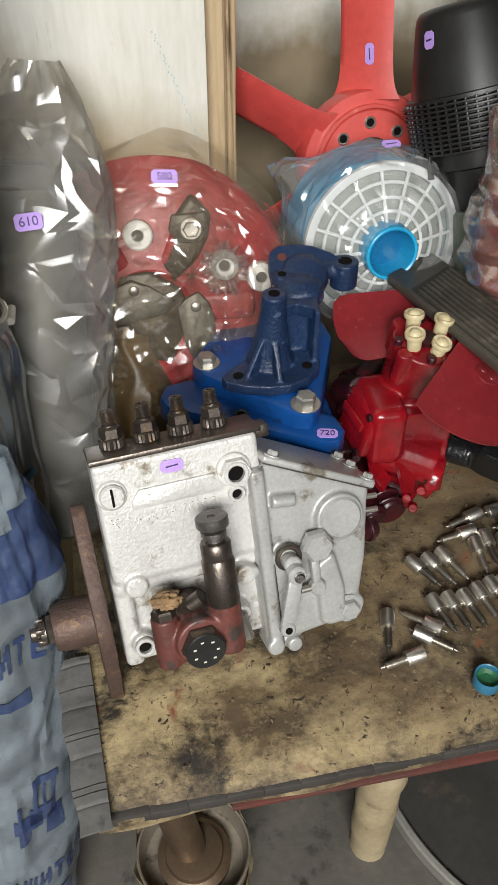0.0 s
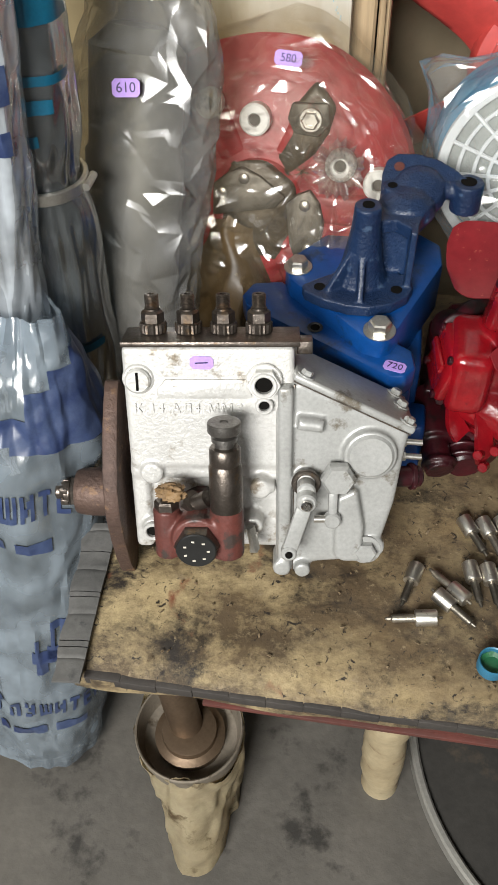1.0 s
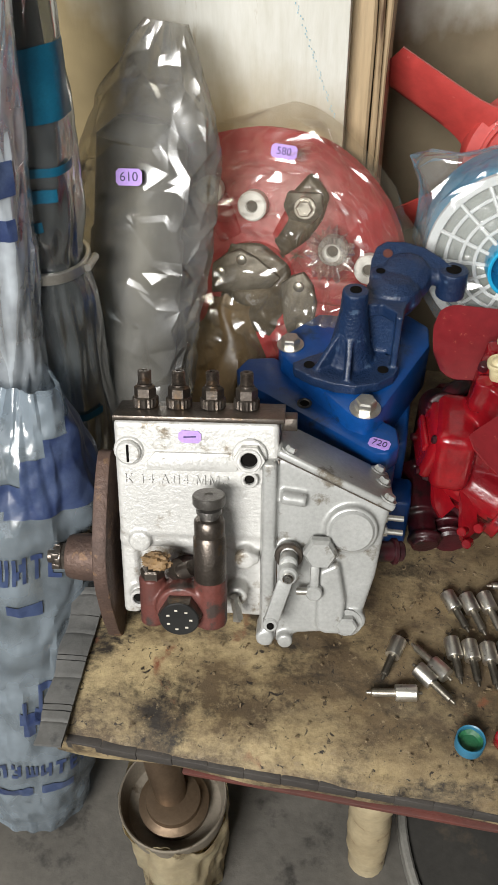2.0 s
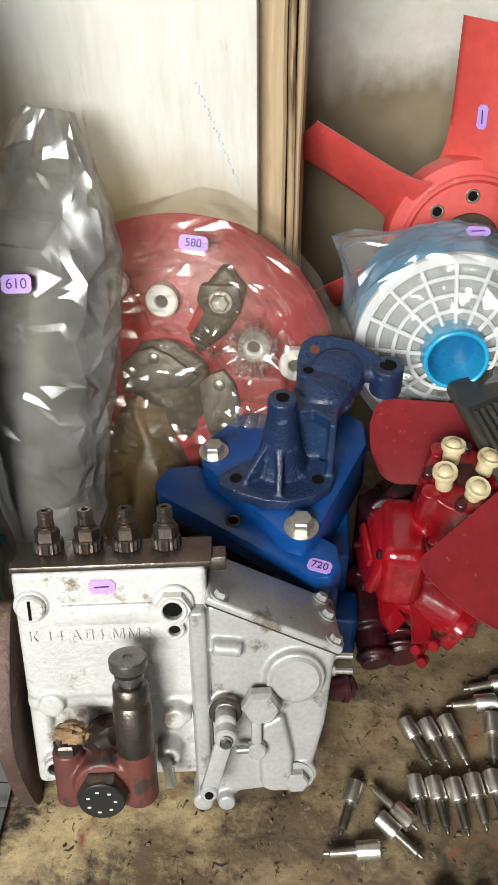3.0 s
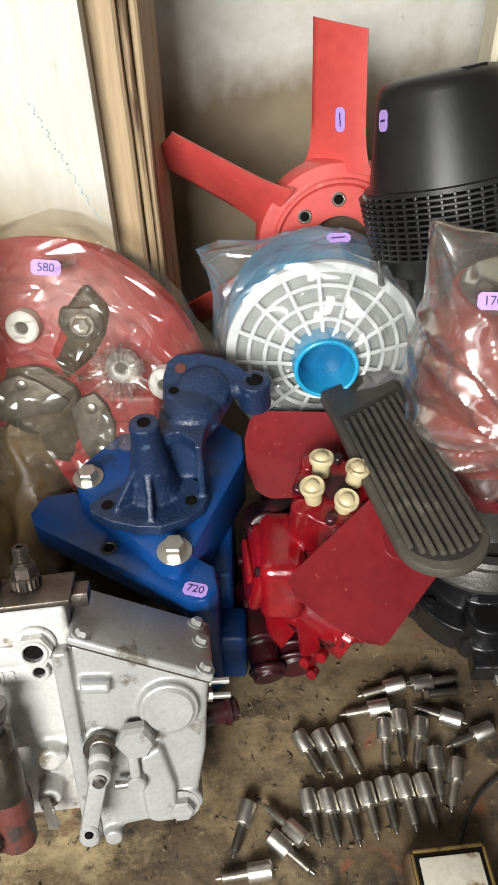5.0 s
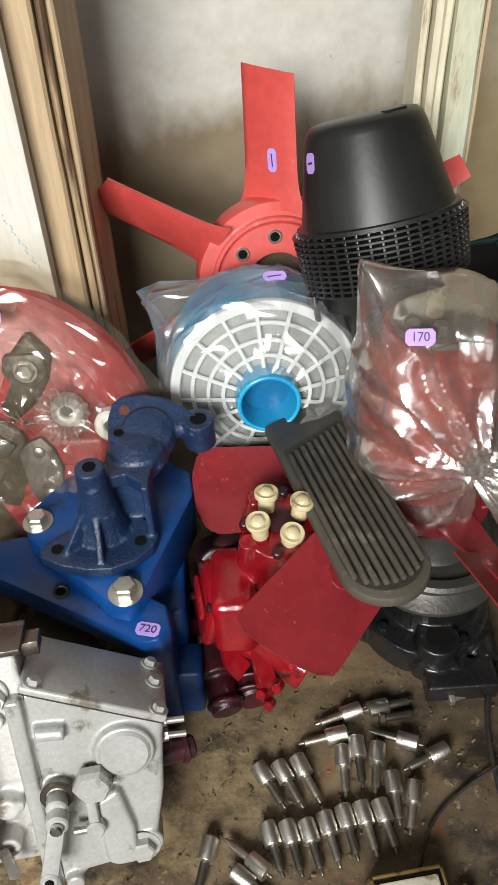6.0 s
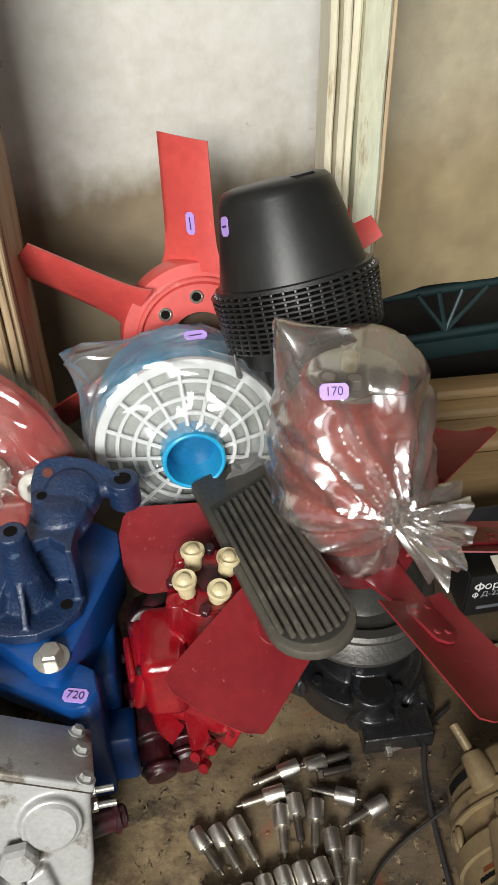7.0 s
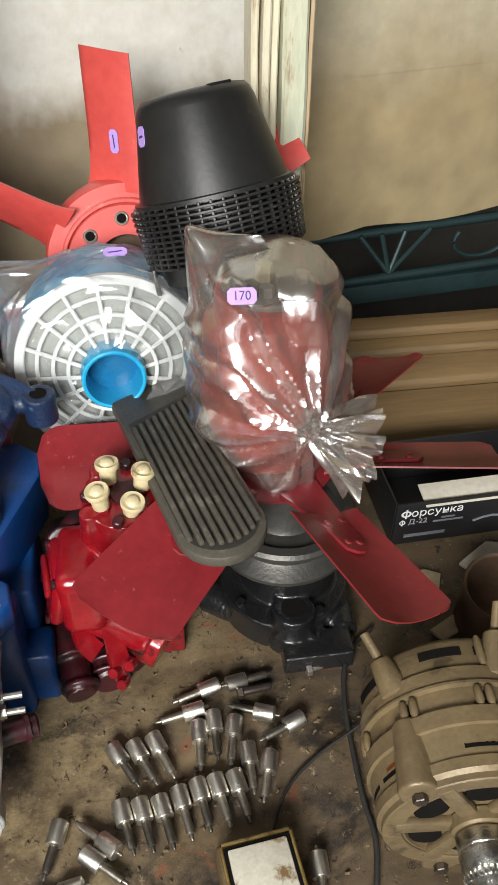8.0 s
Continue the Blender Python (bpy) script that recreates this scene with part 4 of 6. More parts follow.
# ---- blue housing with its dark blue bracket ----
hous = thing("gear_housing", ID, "bright blue painted cast housing standing on the bench", "housing")
bm = prism(B(), [(0.078, 0.742), (0.086, 0.712), (0.170, 0.629), (0.188, 0.623), (0.199, 0.634), (0.246, 0.755), (0.244, 0.79), (0.22, 0.81), (0.12, 0.80)], 0.585, 0.648, 0.004)
deck = part("deck", bm, BLUE, hous)
bm = prism(B(), [(0.036, 0.706), (0.043, 0.690), (0.198, 0.600), (0.214, 0.602), (0.224, 0.616), (0.220, 0.640), (0.075, 0.735), (0.045, 0.728)], 0.597, 0.6255, 0.003)
part("beam", bm, BLUE, hous)
for c, s in (((0.207, 0.630, 0.531), (0.030, 0.050, 0.138)), ((0.218, 0.706, 0.525), (0.03, 0.10, 0.13)), ((0.10, 0.755, 0.525), (0.05, 0.06, 0.13)), ((0.228, 0.64, 0.497), (0.035, 0.04, 0.074))):
    bm = box(B(), c, s, 0.006, ID, 3)
    part("support_leg", bm, BLUE, hous)
bm = ring(B(), 0.0082, 0.0050, 0, 0.0022, at(0.120, 0.661, 0.6255))
th = part("threaded_hole", bm, PULLEY, hous)
part("bore", cyl(B(), 0.0051, 0, 0.0008, at(0.120, 0.661, 0.6255), 18), BLACKHOLE, th)
bm = B()
teeth = [((0.0445 if k % 4 in (1, 2) else 0.038) * math.cos(k * math.pi / 48), (0.0445 if k % 4 in (1, 2) else 0.038) * math.sin(k * math.pi / 48)) for k in range(96)]
prism(bm, teeth, 0, 0.013, 0, pose(0.110, 0.672, 0.552))
part("gear", bm, mat("oily_gear", (0.16, 0.13, 0.09), (0.09, 0.075, 0.05), 30, 0.4, 0.7, 0.3, 200), hous, "oily steel gear inside the housing")
bolt(hous, at(0.185, 0.639, 0.648), 0.0112, 0.013)
bolt(hous, at(0.0935, 0.731, 0.648), 0.0105, 0.011)
sticker(hous, pose(0.2035, 0.6135, 0.6257, 0, 0, -14), 0.022, 0.014, "720")

brk = thing("bracket", ID, "glossy dark blue cast iron elbow bracket bolted on a housing", "bracket")
bm = B()
prism(bm, [(0.103, 0.684), (0.106, 0.675), (0.125, 0.664), (0.150, 0.657), (0.172, 0.656), (0.195, 0.665), (0.210, 0.680), (0.215, 0.695), (0.206, 0.712), (0.18, 0.722), (0.145, 0.716), (0.118, 0.697)], 0.6495, 0.6620, 0)
lathe(bm, [(0, 0.65), (0.030, 0.65), (0.026, 0.664), (0.0215, 0.676), (0.0175, 0.70), (0.0140, 0.725), (0.0132, 0.748), (0, 0.748)], Matrix(((1, 0, 0.02, 0.1475), (0, 1, -0.05, 0.7385), (0, 0, 1, 0), (0, 0, 0, 1))), 28)
# two flat ribs run down from the boss to the foot
for x1, y1 in ((0.128, 0.676), (0.163, 0.662)):
    d = Vector((x1 - 0.161, y1 - 0.702, 0))
    n_ = Vector((-d.y, d.x, 0)).normalized() * 0.0032
    p = [Vector((x1, y1, 0.655)), Vector((x1, y1, 0.664)), Vector((0.161, 0.702, 0.722)), Vector((0.161, 0.702, 0.655))]
    lo = [bm.verts.new(q - n_) for q in p]
    hi = [bm.verts.new(q + n_) for q in p]
    bm.faces.new(lo)
    bm.faces.new(hi[::-1])
    for i in range(4):
        bm.faces.new((lo[i], hi[i], hi[(i + 1) % 4], lo[(i + 1) % 4]))
# hollow web under the saddle, and the saddle that carries the tilted fan-shaped flange
box(bm, (0.190, 0.724, 0.688), (0.044, 0.012, 0.076), 0, pose(0, 0, 0))
box(bm, (0.2085, 0.710, 0.688), (0.0065, 0.036, 0.076), 0, pose(0, 0, 0))
prism(bm, [(0.170, 0.706), (0.190, 0.712), (0.2115, 0.694), (0.2135, 0.715), (0.226, 0.748), (0.215, 0.770), (0.180, 0.770), (0.171, 0.745)], 0.712, 0.7265, 0)
lathe(bm, [(0, 0.690), (0.020, 0.700), (0.029, 0.715), (0.026, 0.730), (0.014, 0.737), (0, 0.739)], at(0.200, 0.746, 0), 28)
FT = Matrix.Translation((0.2, 0.765, 0.736)) @ pose(0, 0, 0, 26.6)
fan_plate = [(-0.0276, -0.014), (-0.0277, 0.0098), (-0.0240, 0.0245), (-0.0152, 0.0318), (0.0057, 0.0335), (0.0267, 0.0283), (0.0452, 0.0173), (0.058, 0.006), (0.038, -0.002), (0.024, -0.018), (0.0, -0.024)]
prism(bm, fan_plate, -0.012, 0.0, 0, FT)
lathe(bm, [(0, -0.022), (0.020, -0.022), (0.028, -0.010), (0.024, 0.003), (0.014, 0.007), (0, 0.008)], FT @ at(0.010, -0.006, 0), 28)
cyl(bm, 0.0155, 0.708, 0.7385, at(0.258, 0.768, 0), 24)
tube(bm, [(0.212, 0.768, 0.732), (0.258, 0.768, 0.726)], 0.0095, 14)
cyl(bm, 0.0095, 0.70, 0.737, at(0.1835, 0.756, 0), 20)
bk = part("casting", bm, DKBLUE, brk)
cast(bk, 0.0015, 4)
for x, y, z, r in ((0.1625, 0.7013, 0.7480, 0.0060), (0.258, 0.768, 0.7385, 0.0080), (0.1835, 0.756, 0.7370, 0.0048), (0.121, 0.6825, 0.6620, 0.0058), (0.198, 0.687, 0.6620, 0.0058), ):
    bm = cyl(B(), r, z - 0.006, z + 0.0007, at(x, y, 0), 20)
    part("bolt_hole", bm, BLACKHOLE, brk)
part("bolt_hole", cyl(B(), 0.0052, -0.006, 0.0007, FT @ at(-0.0115, 0.0170, 0), 20), REDBROWN, brk)

# ---- red rotary pump ----
rp = thing("rotary_pump", ID, "glossy red rotary injection pump with four capped outlets", "pump")
HM = pose(0.327, 0.684, 0.656, 9, 4, 0)      # its head, tipped slightly
bm = B()
cyl(bm, 0.037, -0.03, 0.026, HM, 36)
cyl(bm, 0.030, -0.06, -0.02, HM, 30)
for a in (0.6, 2.2, 3.7, 5.3):
    cyl(bm, 0.009, -0.012, 0.029, HM @ at(0.036 * math.cos(a), 0.036 * math.sin(a), 0), 16)
box(bm, (0.320, 0.690, 0.555), (0.088, 0.085, 0.10), 0)
box(bm, (0.281, 0.668, 0.588), (0.044, 0.080, 0.080), 0.012, pose(0, 0, 0), 3)
rod(bm, (0.285, 0.668, 0.55), (0.345, 0.645, 0.53), 0.030)
rod(bm, (0.310, 0.668, 0.52), (0.355, 0.64, 0.505), 0.028)
box(bm, (0.335, 0.70, 0.485), (0.08, 0.08, 0.05), 0)
rb = part("pump_body", bm, RED, rp)
cast(rb, 0.0018, 5)
bm = box(B(), (0, 0, 0), (0.016, 0.064, 0.062), 0.0075, at(0.2570, 0.664, 0.592) @ pose(0, 0, 0, 0, 14, 8), 4)
scv = part("side_cover", bm, RED, rb)
bm = box(B(), (-0.008, 0, 0), (0.006, 0.048, 0.012), 0.0028, at(0.2560, 0.664, 0.600) @ pose(0, 0, 0, 0, 14, 8))
part("cover_rib", bm, RED, scv)
for dy, dz in ((-0.026, 0.024), (0.026, 0.024), (-0.026, -0.024), (0.026, -0.024)):
    bm = cyl(B(), 0.0045, 0.006, 0.0105, at(0.2570, 0.664, 0.592) @ pose(0, 0, 0, 0, 14, 8) @ at(0, dy, dz) @ pose(0, 0, 0, 0, -90, 0), 12, 0.001)
    part("cover_screw", bm, DKRED, scv)
bm = cyl(B(), 0.013, 0.026, 0.032, HM, 6)
part("centre_plug", bm, DKRED, rb)
for a in (0.1, 1.45, 3.2, 4.55, 5.6):
    bm = cyl(B(), 0.0052, 0.025, 0.034, HM @ at(0.033 * math.cos(a), 0.033 * math.sin(a), 0), 8, 0.001)
    part("head_screw", bm, DKRED, rb)
for (x, y, z), tip in (((0.3174, 0.6961, 0.7092), (0.001, 0.008)), ((0.3074, 0.6644, 0.7053), (-0.006, -0.005)), ((0.3385, 0.6591, 0.693), (0.010, -0.012)), ((0.3499, 0.6874, 0.7044), (0.010, 0.002))):
    top = Vector((x, y, z + 0.002))
    base = top - Vector((tip[0], tip[1], 0.062))
    M = along(base, top)
    L = (top - base).length
    bm = cyl(B(), 0.0088, 0, L - 0.022, M, 6, 0.001)
    o = part("outlet", bm, RED, rp)
    bm = lathe(B(), [(0, L - 0.024), (0.0072, L - 0.024), (0.0078, L - 0.022), (0.0082, L - 0.010), (0.0078, L - 0.0075), (0.0108, L - 0.007), (0.0112, L - 0.0055), (0.0112, L - 0.0025), (0.0104, L - 0.0012), (0.0094, L - 0.0016), (0.0070, L - 0.0020), (0.0060, L - 0.0012), (0.0054, L), (0.004, L + 0.0012), (0, L + 0.0016)], M, 30)
    part("cap", bm, CREAM, o, "cream plastic protective cap")
# lever forks and screws at its foot
for pts, r in (([(0.268, 0.663, 0.565), (0.272, 0.648, 0.555), (0.276, 0.636, 0.532), (0.286, 0.630, 0.517)], 0.009), ([(0.298, 0.658, 0.56), (0.304, 0.634, 0.545), (0.308, 0.616, 0.522), (0.312, 0.612, 0.505)], 0.010)):
    cp_ = curve_pts(pts, 6)
    bm = B()
    w = Vector((0.55, 0.62, 0.25)).normalized() * r * 1.15
    g = []
    for i, p in enumerate(cp_):
        d = (cp_[min(i + 1, len(cp_) - 1)] - cp_[max(i - 1, 0)]).normalized()
        up = d.cross(w).normalized() * 0.0032
        g.append([bm.verts.new(p + k) for k in (w + up, -w + up, -w - up, w - up)])
    for a, b in zip(g, g[1:]):
        for i in range(4):
            bm.faces.new((a[i], a[(i + 1) % 4], b[(i + 1) % 4], b[i]))
    bm.faces.new(g[0])
    bm.faces.new(g[-1])
    bev(bm, bm.verts[:], 0.0015)
    part("fork", bm, RED, rp)
for x, y, z in ((0.306, 0.611, 0.514), (0.313, 0.605, 0.502), (0.322, 0.611, 0.523)):
    bm = cyl(B(), 0.0055, 0, 0.012, along((x, y, z), (x - 0.01, y - 0.02, z + 0.012)), 12, 0.001)
    part("screw", bm, RED, rp)

# dark red second unit, bulked out and darkened to paint the shade between the pumps
du = thing("dark_pump", ID, "dark red greasy pump filling the gap between housings with painted shade", "pump")
bm = B()
rod(bm, (0.248, 0.70, 0.500), (0.260, 0.640, 0.490), 0.030, 24, 0.024)
rod(bm, (0.260, 0.64, 0.490), (0.268, 0.606, 0.482), 0.016)
ring(bm, 0.020, 0.010, 0.0, 0.006, along((0.266, 0.618, 0.485), (0.268, 0.606, 0.482)))
rod(bm, (0.27, 0.74, 0.57), (0.33, 0.76, 0.57), 0.03)
rod(bm, (0.262, 0.735, 0.58), (0.268, 0.690, 0.612), 0.020)
box(bm, (0.300, 0.730, 0.510), (0.11, 0.09, 0.09), 0)
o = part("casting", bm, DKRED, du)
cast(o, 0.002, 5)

# extra dark pieces added to make the gap read as deep shade
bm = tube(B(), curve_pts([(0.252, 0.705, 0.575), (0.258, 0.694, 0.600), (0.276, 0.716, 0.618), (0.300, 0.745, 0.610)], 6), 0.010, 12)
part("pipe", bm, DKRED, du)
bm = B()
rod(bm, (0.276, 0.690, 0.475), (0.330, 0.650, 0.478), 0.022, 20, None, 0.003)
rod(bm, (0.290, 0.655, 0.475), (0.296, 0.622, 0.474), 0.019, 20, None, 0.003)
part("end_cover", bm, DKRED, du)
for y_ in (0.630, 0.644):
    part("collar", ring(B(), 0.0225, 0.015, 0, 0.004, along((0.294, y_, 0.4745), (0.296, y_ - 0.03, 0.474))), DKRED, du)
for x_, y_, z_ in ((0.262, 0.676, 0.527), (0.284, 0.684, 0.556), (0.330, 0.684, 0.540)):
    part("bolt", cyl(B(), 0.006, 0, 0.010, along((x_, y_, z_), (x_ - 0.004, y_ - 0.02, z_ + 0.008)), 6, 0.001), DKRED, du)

# ---- black water pump with pulley and red fan ----
FC = Vector((0.474, 0.726, 0.664))
wp = thing("water_pump", ID, "black varnished cast iron water pump with a grey pulley", "pump")
bm = B()
cyl(bm, 0.070, 0.462, 0.500, at(0.490, 0.715, 0), 40)
cyl(bm, 0.052, 0.49, 0.555, at(0.495, 0.722, 0), 32)
rod(bm, (0.492, 0.700, 0.485), (0.488, 0.640, 0.478), 0.026)
cyl(bm, 0.0225, 0.470, 0.5170, at(0.490, 0.657, 0), 24)
box(bm, (0.512, 0.632, 0.474), (0.075, 0.035, 0.026), 0, pose(0, 0, 0))
rod(bm, (0.545, 0.650, 0.474), (0.548, 0.70, 0.474), 0.016)
rod(bm, (0.430, 0.700, 0.476), (0.405, 0.72, 0.474), 0.018)
o = part("casting", bm, BLACKCAST, wp)
cast(o, 0.002, 5)
bm = cyl(B(), 0.0130, 0.500, 0.5178, at(0.490, 0.657, 0), 24)
part("port", bm, BLACKHOLE, o)
for i in range(4):
    bm = cyl(B(), 0.0055, 0.50, 0.506, at(0.490 + 0.062 * math.cos(i * 1.5 + 0.7), 0.715 + 0.062 * math.sin(i * 1.5 + 0.7), 0), 6)
    part("bolt", bm, BLACKCAST, o)
bm = lathe(B(), [(0.02, 0.556), (0.074, 0.556), (0.0745, 0.561), (0.064, 0.568), (0.060, 0.572), (0.060, 0.580), (0.064, 0.584), (0.0745, 0.592), (0.075, 0.596), (0.072, 0.600), (0.062, 0.600), (0.058, 0.594), (0.04, 0.594), (0.036, 0.60), (0.036, 0.655), (0.02, 0.655)], at(0.490, 0.728, 0), 56, closed=True)
part("pulley", bm, PULLEY, wp, "grey cast iron belt pulley")

fan = thing("metal_fan", Matrix.Translation(FC) @ pose(0, 0, 0, -2, 0, 0), "dark red painted six-blade steel engine fan lying on a pump", "fan")
bm = cyl(B(), 0.062, 0, 0.0025, ID, 40)
part("hub_plate", bm, FANRED, fan)


PITCH = -24.0


def fan_blade(angle, skew=0.05, droop=0.0, corner=0.014):
    M = pose(0, 0, 0, 0, 0, angle)
    bm = B()

    def fn(u, v):
        s = 0.092 + 0.150 * v
        wd = 0.041 + 0.006 * v
        t = (u - 0.5) * 2
        # corners rounded at the tip
        c_ = corner / 0.150
        if v > 1 - c_:
            k = (v - 1 + c_) / c_
            wd -= corner * (1 - math.sqrt(max(0.0, 1 - k * k)))
        y = t * wd - 0.004
        pitch = radians(PITCH)
        s -= v * (0.016 + skew * y)
        return M @ Vector((s, y * math.cos(pitch), 0.002 - droop * v + y * math.sin(pitch) + 0.006 * t * t))
    surf(bm, fn, 14, 20, False)
    bmesh.ops.recalc_face_normals(bm, faces=bm.faces)
    r = bmesh.ops.extrude_face_region(bm, geom=bm.faces[:])
    for v in r["geom"]:
        if isinstance(v, bmesh.types.BMVert):
            v.co += M.to_3x3() @ Vector((0, 0.0008, 0.0014))
    b = part("blade", bm, FANRED, fan, smooth=50)
    bm = B()

    def arm(u, v):
        s = 0.05 + 0.098 * v
        t = (u - 0.5) * 2
        wd = 0.020 * (1 - 0.35 * v) * (1 if v < 0.9 else math.sqrt(max(0.0, 1 - ((v - 0.9) / 0.1) ** 2)) * 0.7 + 0.3)
        y = t * wd - 0.004
        p = radians(PITCH) * min(1, v * 1.6)
        return M @ Vector((s, y * math.cos(p), 0.003 + (0.002 - droop * 0.4) * min(1, v * 1.6) + y * math.sin(p)))
    surf(bm, arm, 6, 16, False)
    bmesh.ops.recalc_face_normals(bm, faces=bm.faces)
    r = bmesh.ops.extrude_face_region(bm, geom=bm.faces[:])
    for v in r["geom"]:
        if isinstance(v, bmesh.types.BMVert):
            v.co += M.to_3x3() @ Vector((0, 0.0012, 0.0026))
    a = part("arm", bm, FANRED, b)
    for s, y in ((0.104, 0.008), (0.106, -0.010), (0.136, 0.003), (0.134, -0.009)):
        p = radians(PITCH)
        q = M @ Vector((s, y * math.cos(p), 0.0072 - droop * 0.4 + y * math.sin(p)))
        bm = lathe(B(), [(0, 0.0025), (0.003, 0.002), (0.0045, 0.0), (0.0045, -0.002), (0, -0.002)], Matrix.Translation(q) @ M.to_3x3().to_4x4() @ pose(0, 0, 0, PITCH, 0, 0), 12)
        part("rivet", bm, FANRED, a)


for angle, skew, droop, corner in ((-132.5, 0.27, 0.022, 0.013), (-66.5, 0.05, 0.008, 0.012), (-8, 0.05, 0.0, 0.014), (44, 0.05, 0.0, 0.014), (113, 0.05, 0.0, 0.014), (176, 0.15, 0.010, 0.030)):
    fan_blade(angle, skew, droop, corner)

# ---- rubber pedal pad ----
PM = Matrix.Translation((0.3925, 0.682, 0.701)) @ pose(0, 0, 0, 0, 0, -75.5) @ pose(0, 0, 0, 1, -1.5, 0)
PS = 1.0
pedal = thing("pedal", PM @ Matrix.Diagonal((PS, PS, PS, 1)), "dusty grey ribbed rubber pedal pad lying on the fan", "pedal")
bm = B()
outl = [(-0.130, -0.0395), (0.072, -0.0395)] + [(0.072 + 0.0385 * math.sin(a), -0.0395 * math.cos(a)) for a in np.linspace(0.15, math.pi - 0.15, 14)] + [(0.072, 0.0395), (-0.150, 0.0395), (-0.152, 0.034), (-0.132, -0.036)]
prism(bm, outl, -0.012, 0.0, 0.003)
pb = part("pad", bm, RUBBER, pedal)
# near-black sheet between the ribs paints the shade of deep grooves
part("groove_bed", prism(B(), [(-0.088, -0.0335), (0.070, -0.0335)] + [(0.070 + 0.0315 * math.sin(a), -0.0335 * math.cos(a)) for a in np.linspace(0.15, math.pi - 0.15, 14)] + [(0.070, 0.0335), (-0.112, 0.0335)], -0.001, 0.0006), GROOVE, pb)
for i in range(9):
    y = (i - 4) * 0.0076
    x1 = 0.070 + 0.026 * math.sqrt(max(0, 1 - (y / 0.034) ** 2))
    x0 = -0.091 - 0.4 * y
    bm = box(B(), ((x0 + x1) / 2, y, 0.0012), (x1 - x0, 0.0046, 0.0068), 0.0013)
    part("rib", bm, RUBBER, pb)
sticker(pb, at(-0.096, -0.0385, -0.006) @ pose(0, 0, 0, 90, 0, 0), 0.018, 0.008)

# ---- orange part in a clear bag ----
OB = thing("bagged_cylinder", pose(0.472, 0.757, 0.668) @ Matrix.Diagonal((0.90, 0.90, 0.98, 1)), "orange-red hydraulic cylinder unit wrapped in a clear plastic bag", "bagged part")
bm = lathe(B(), [(0, 0), (0.060, 0), (0.064, 0.004), (0.064, 0.05), (0.070, 0.056), (0.070, 0.082), (0.066, 0.088), (0.066, 0.140), (0.063, 0.148), (0.055, 0.156), (0.053, 0.160), (0.053, 0.174), (0.050, 0.176), (0, 0.176)], ID, 48)
oc = part("drum", bm, ORANGE, OB)
bm = B()
box(bm, (-0.030, -0.042, 0.12), (0.05, 0.03, 0.05), 0.008, ID, 3)
rod(bm, (0.01, -0.05, 0.05), (0.05, -0.03, 0.06), 0.016)
part("boss", bm, ORANGE, oc)
bm = cyl(B(), 0.046, 0.175, 0.182, ID, 36, 0.002)
lid = part("end_plate", bm, DUSTY, OB, "grey dusty end plate")
for x, y, mt in ((-0.03, -0.02, ZINC), (0.032, -0.004, ZINC), (0.0, 0.032, ZINC), (-0.006, -0.026, ZINC)):
    bm = cyl(B(), 0.0075, 0.182, 0.192, at(x, y, 0), 6, 0.001)
    part("bolt", bm, mt, lid)
bm = cyl(B(), 0.009, 0.182, 0.199, at(-0.004, 0.004, 0), 6, 0.001)
part("yellow_plug", bm, CREAM, lid)
bm = B()
KN = Vector((0.028, -0.092, 0.078))


def orange_bag(u, v):
    a = u * 2 * math.pi
    d = Vector((math.cos(a), math.sin(a), 0))
    if v < 0.06:                                   # base
        r, z = 0.066 * v / 0.06, -0.004
    else:
        w = (v - 0.06) / 0.94
        z = -0.004 + 0.200 * min(1, w / 0.72)
        r = 0.070 + 0.005 * math.sin(min(1, w / 0.72) * math.pi) + 0.002
        r -= 0.017 * min(1, max(0, (z - 0.125) / 0.071)) ** 1.4
        if w > 0.72:                               # closing over the top, with a peak
            k = (w - 0.72) / 0.28
            r = 0.055 * (1 - k ** 2.0)
            z = 0.192 + 0.022 * math.sin(k * 1.57)
    p = Vector((d.x * r, d.y * r, z))
    front = max(0, -math.sin(a - 0.25)) ** 3 * math.exp(-((z - 0.075) / 0.07) ** 2)
    p += Vector((0.010, -0.016, 0)) * front
    p += d * 0.005 * min(1, r / 0.03)
    # folds run out from the tie
    q = p - KN
    f = math.atan2(q.z, q.x) / (2 * math.pi)
    far = min(1.0, q.length / 0.05)
    front = 1.0 if d.y < 0.3 else 0.4
    p += d * far * front * min(1, r / 0.03) * (0.0058 * zigzag(f * 13 + 0.45 * noise.noise(p * 22)) + 0.0014 * zigzag(f * 25 + 0.4 * noise.noise(p * 20)))
    p += d * min(1, r / 0.03) * 0.0038 * folds(a * 0.05, z * 0.7, 3.4)
    p += Vector((0, -1, 0)) * 0.012 * math.exp(-(q.length / 0.028) ** 2)
    peak = math.exp(-((a - 2.9) / 0.45) ** 2) * math.exp(-((z - 0.196) / 0.018) ** 2)
    p += Vector((-0.022, 0.004, 0.034)) * peak
    p.z = max(p.z, -0.006)
    return p


bm.free()
bm = surf(B(), orange_bag, 190, 130)
part("film_bag", bm, FILMGLARE, OB, "clear glossy crumpled plastic bag", smooth=16)
bm = B()


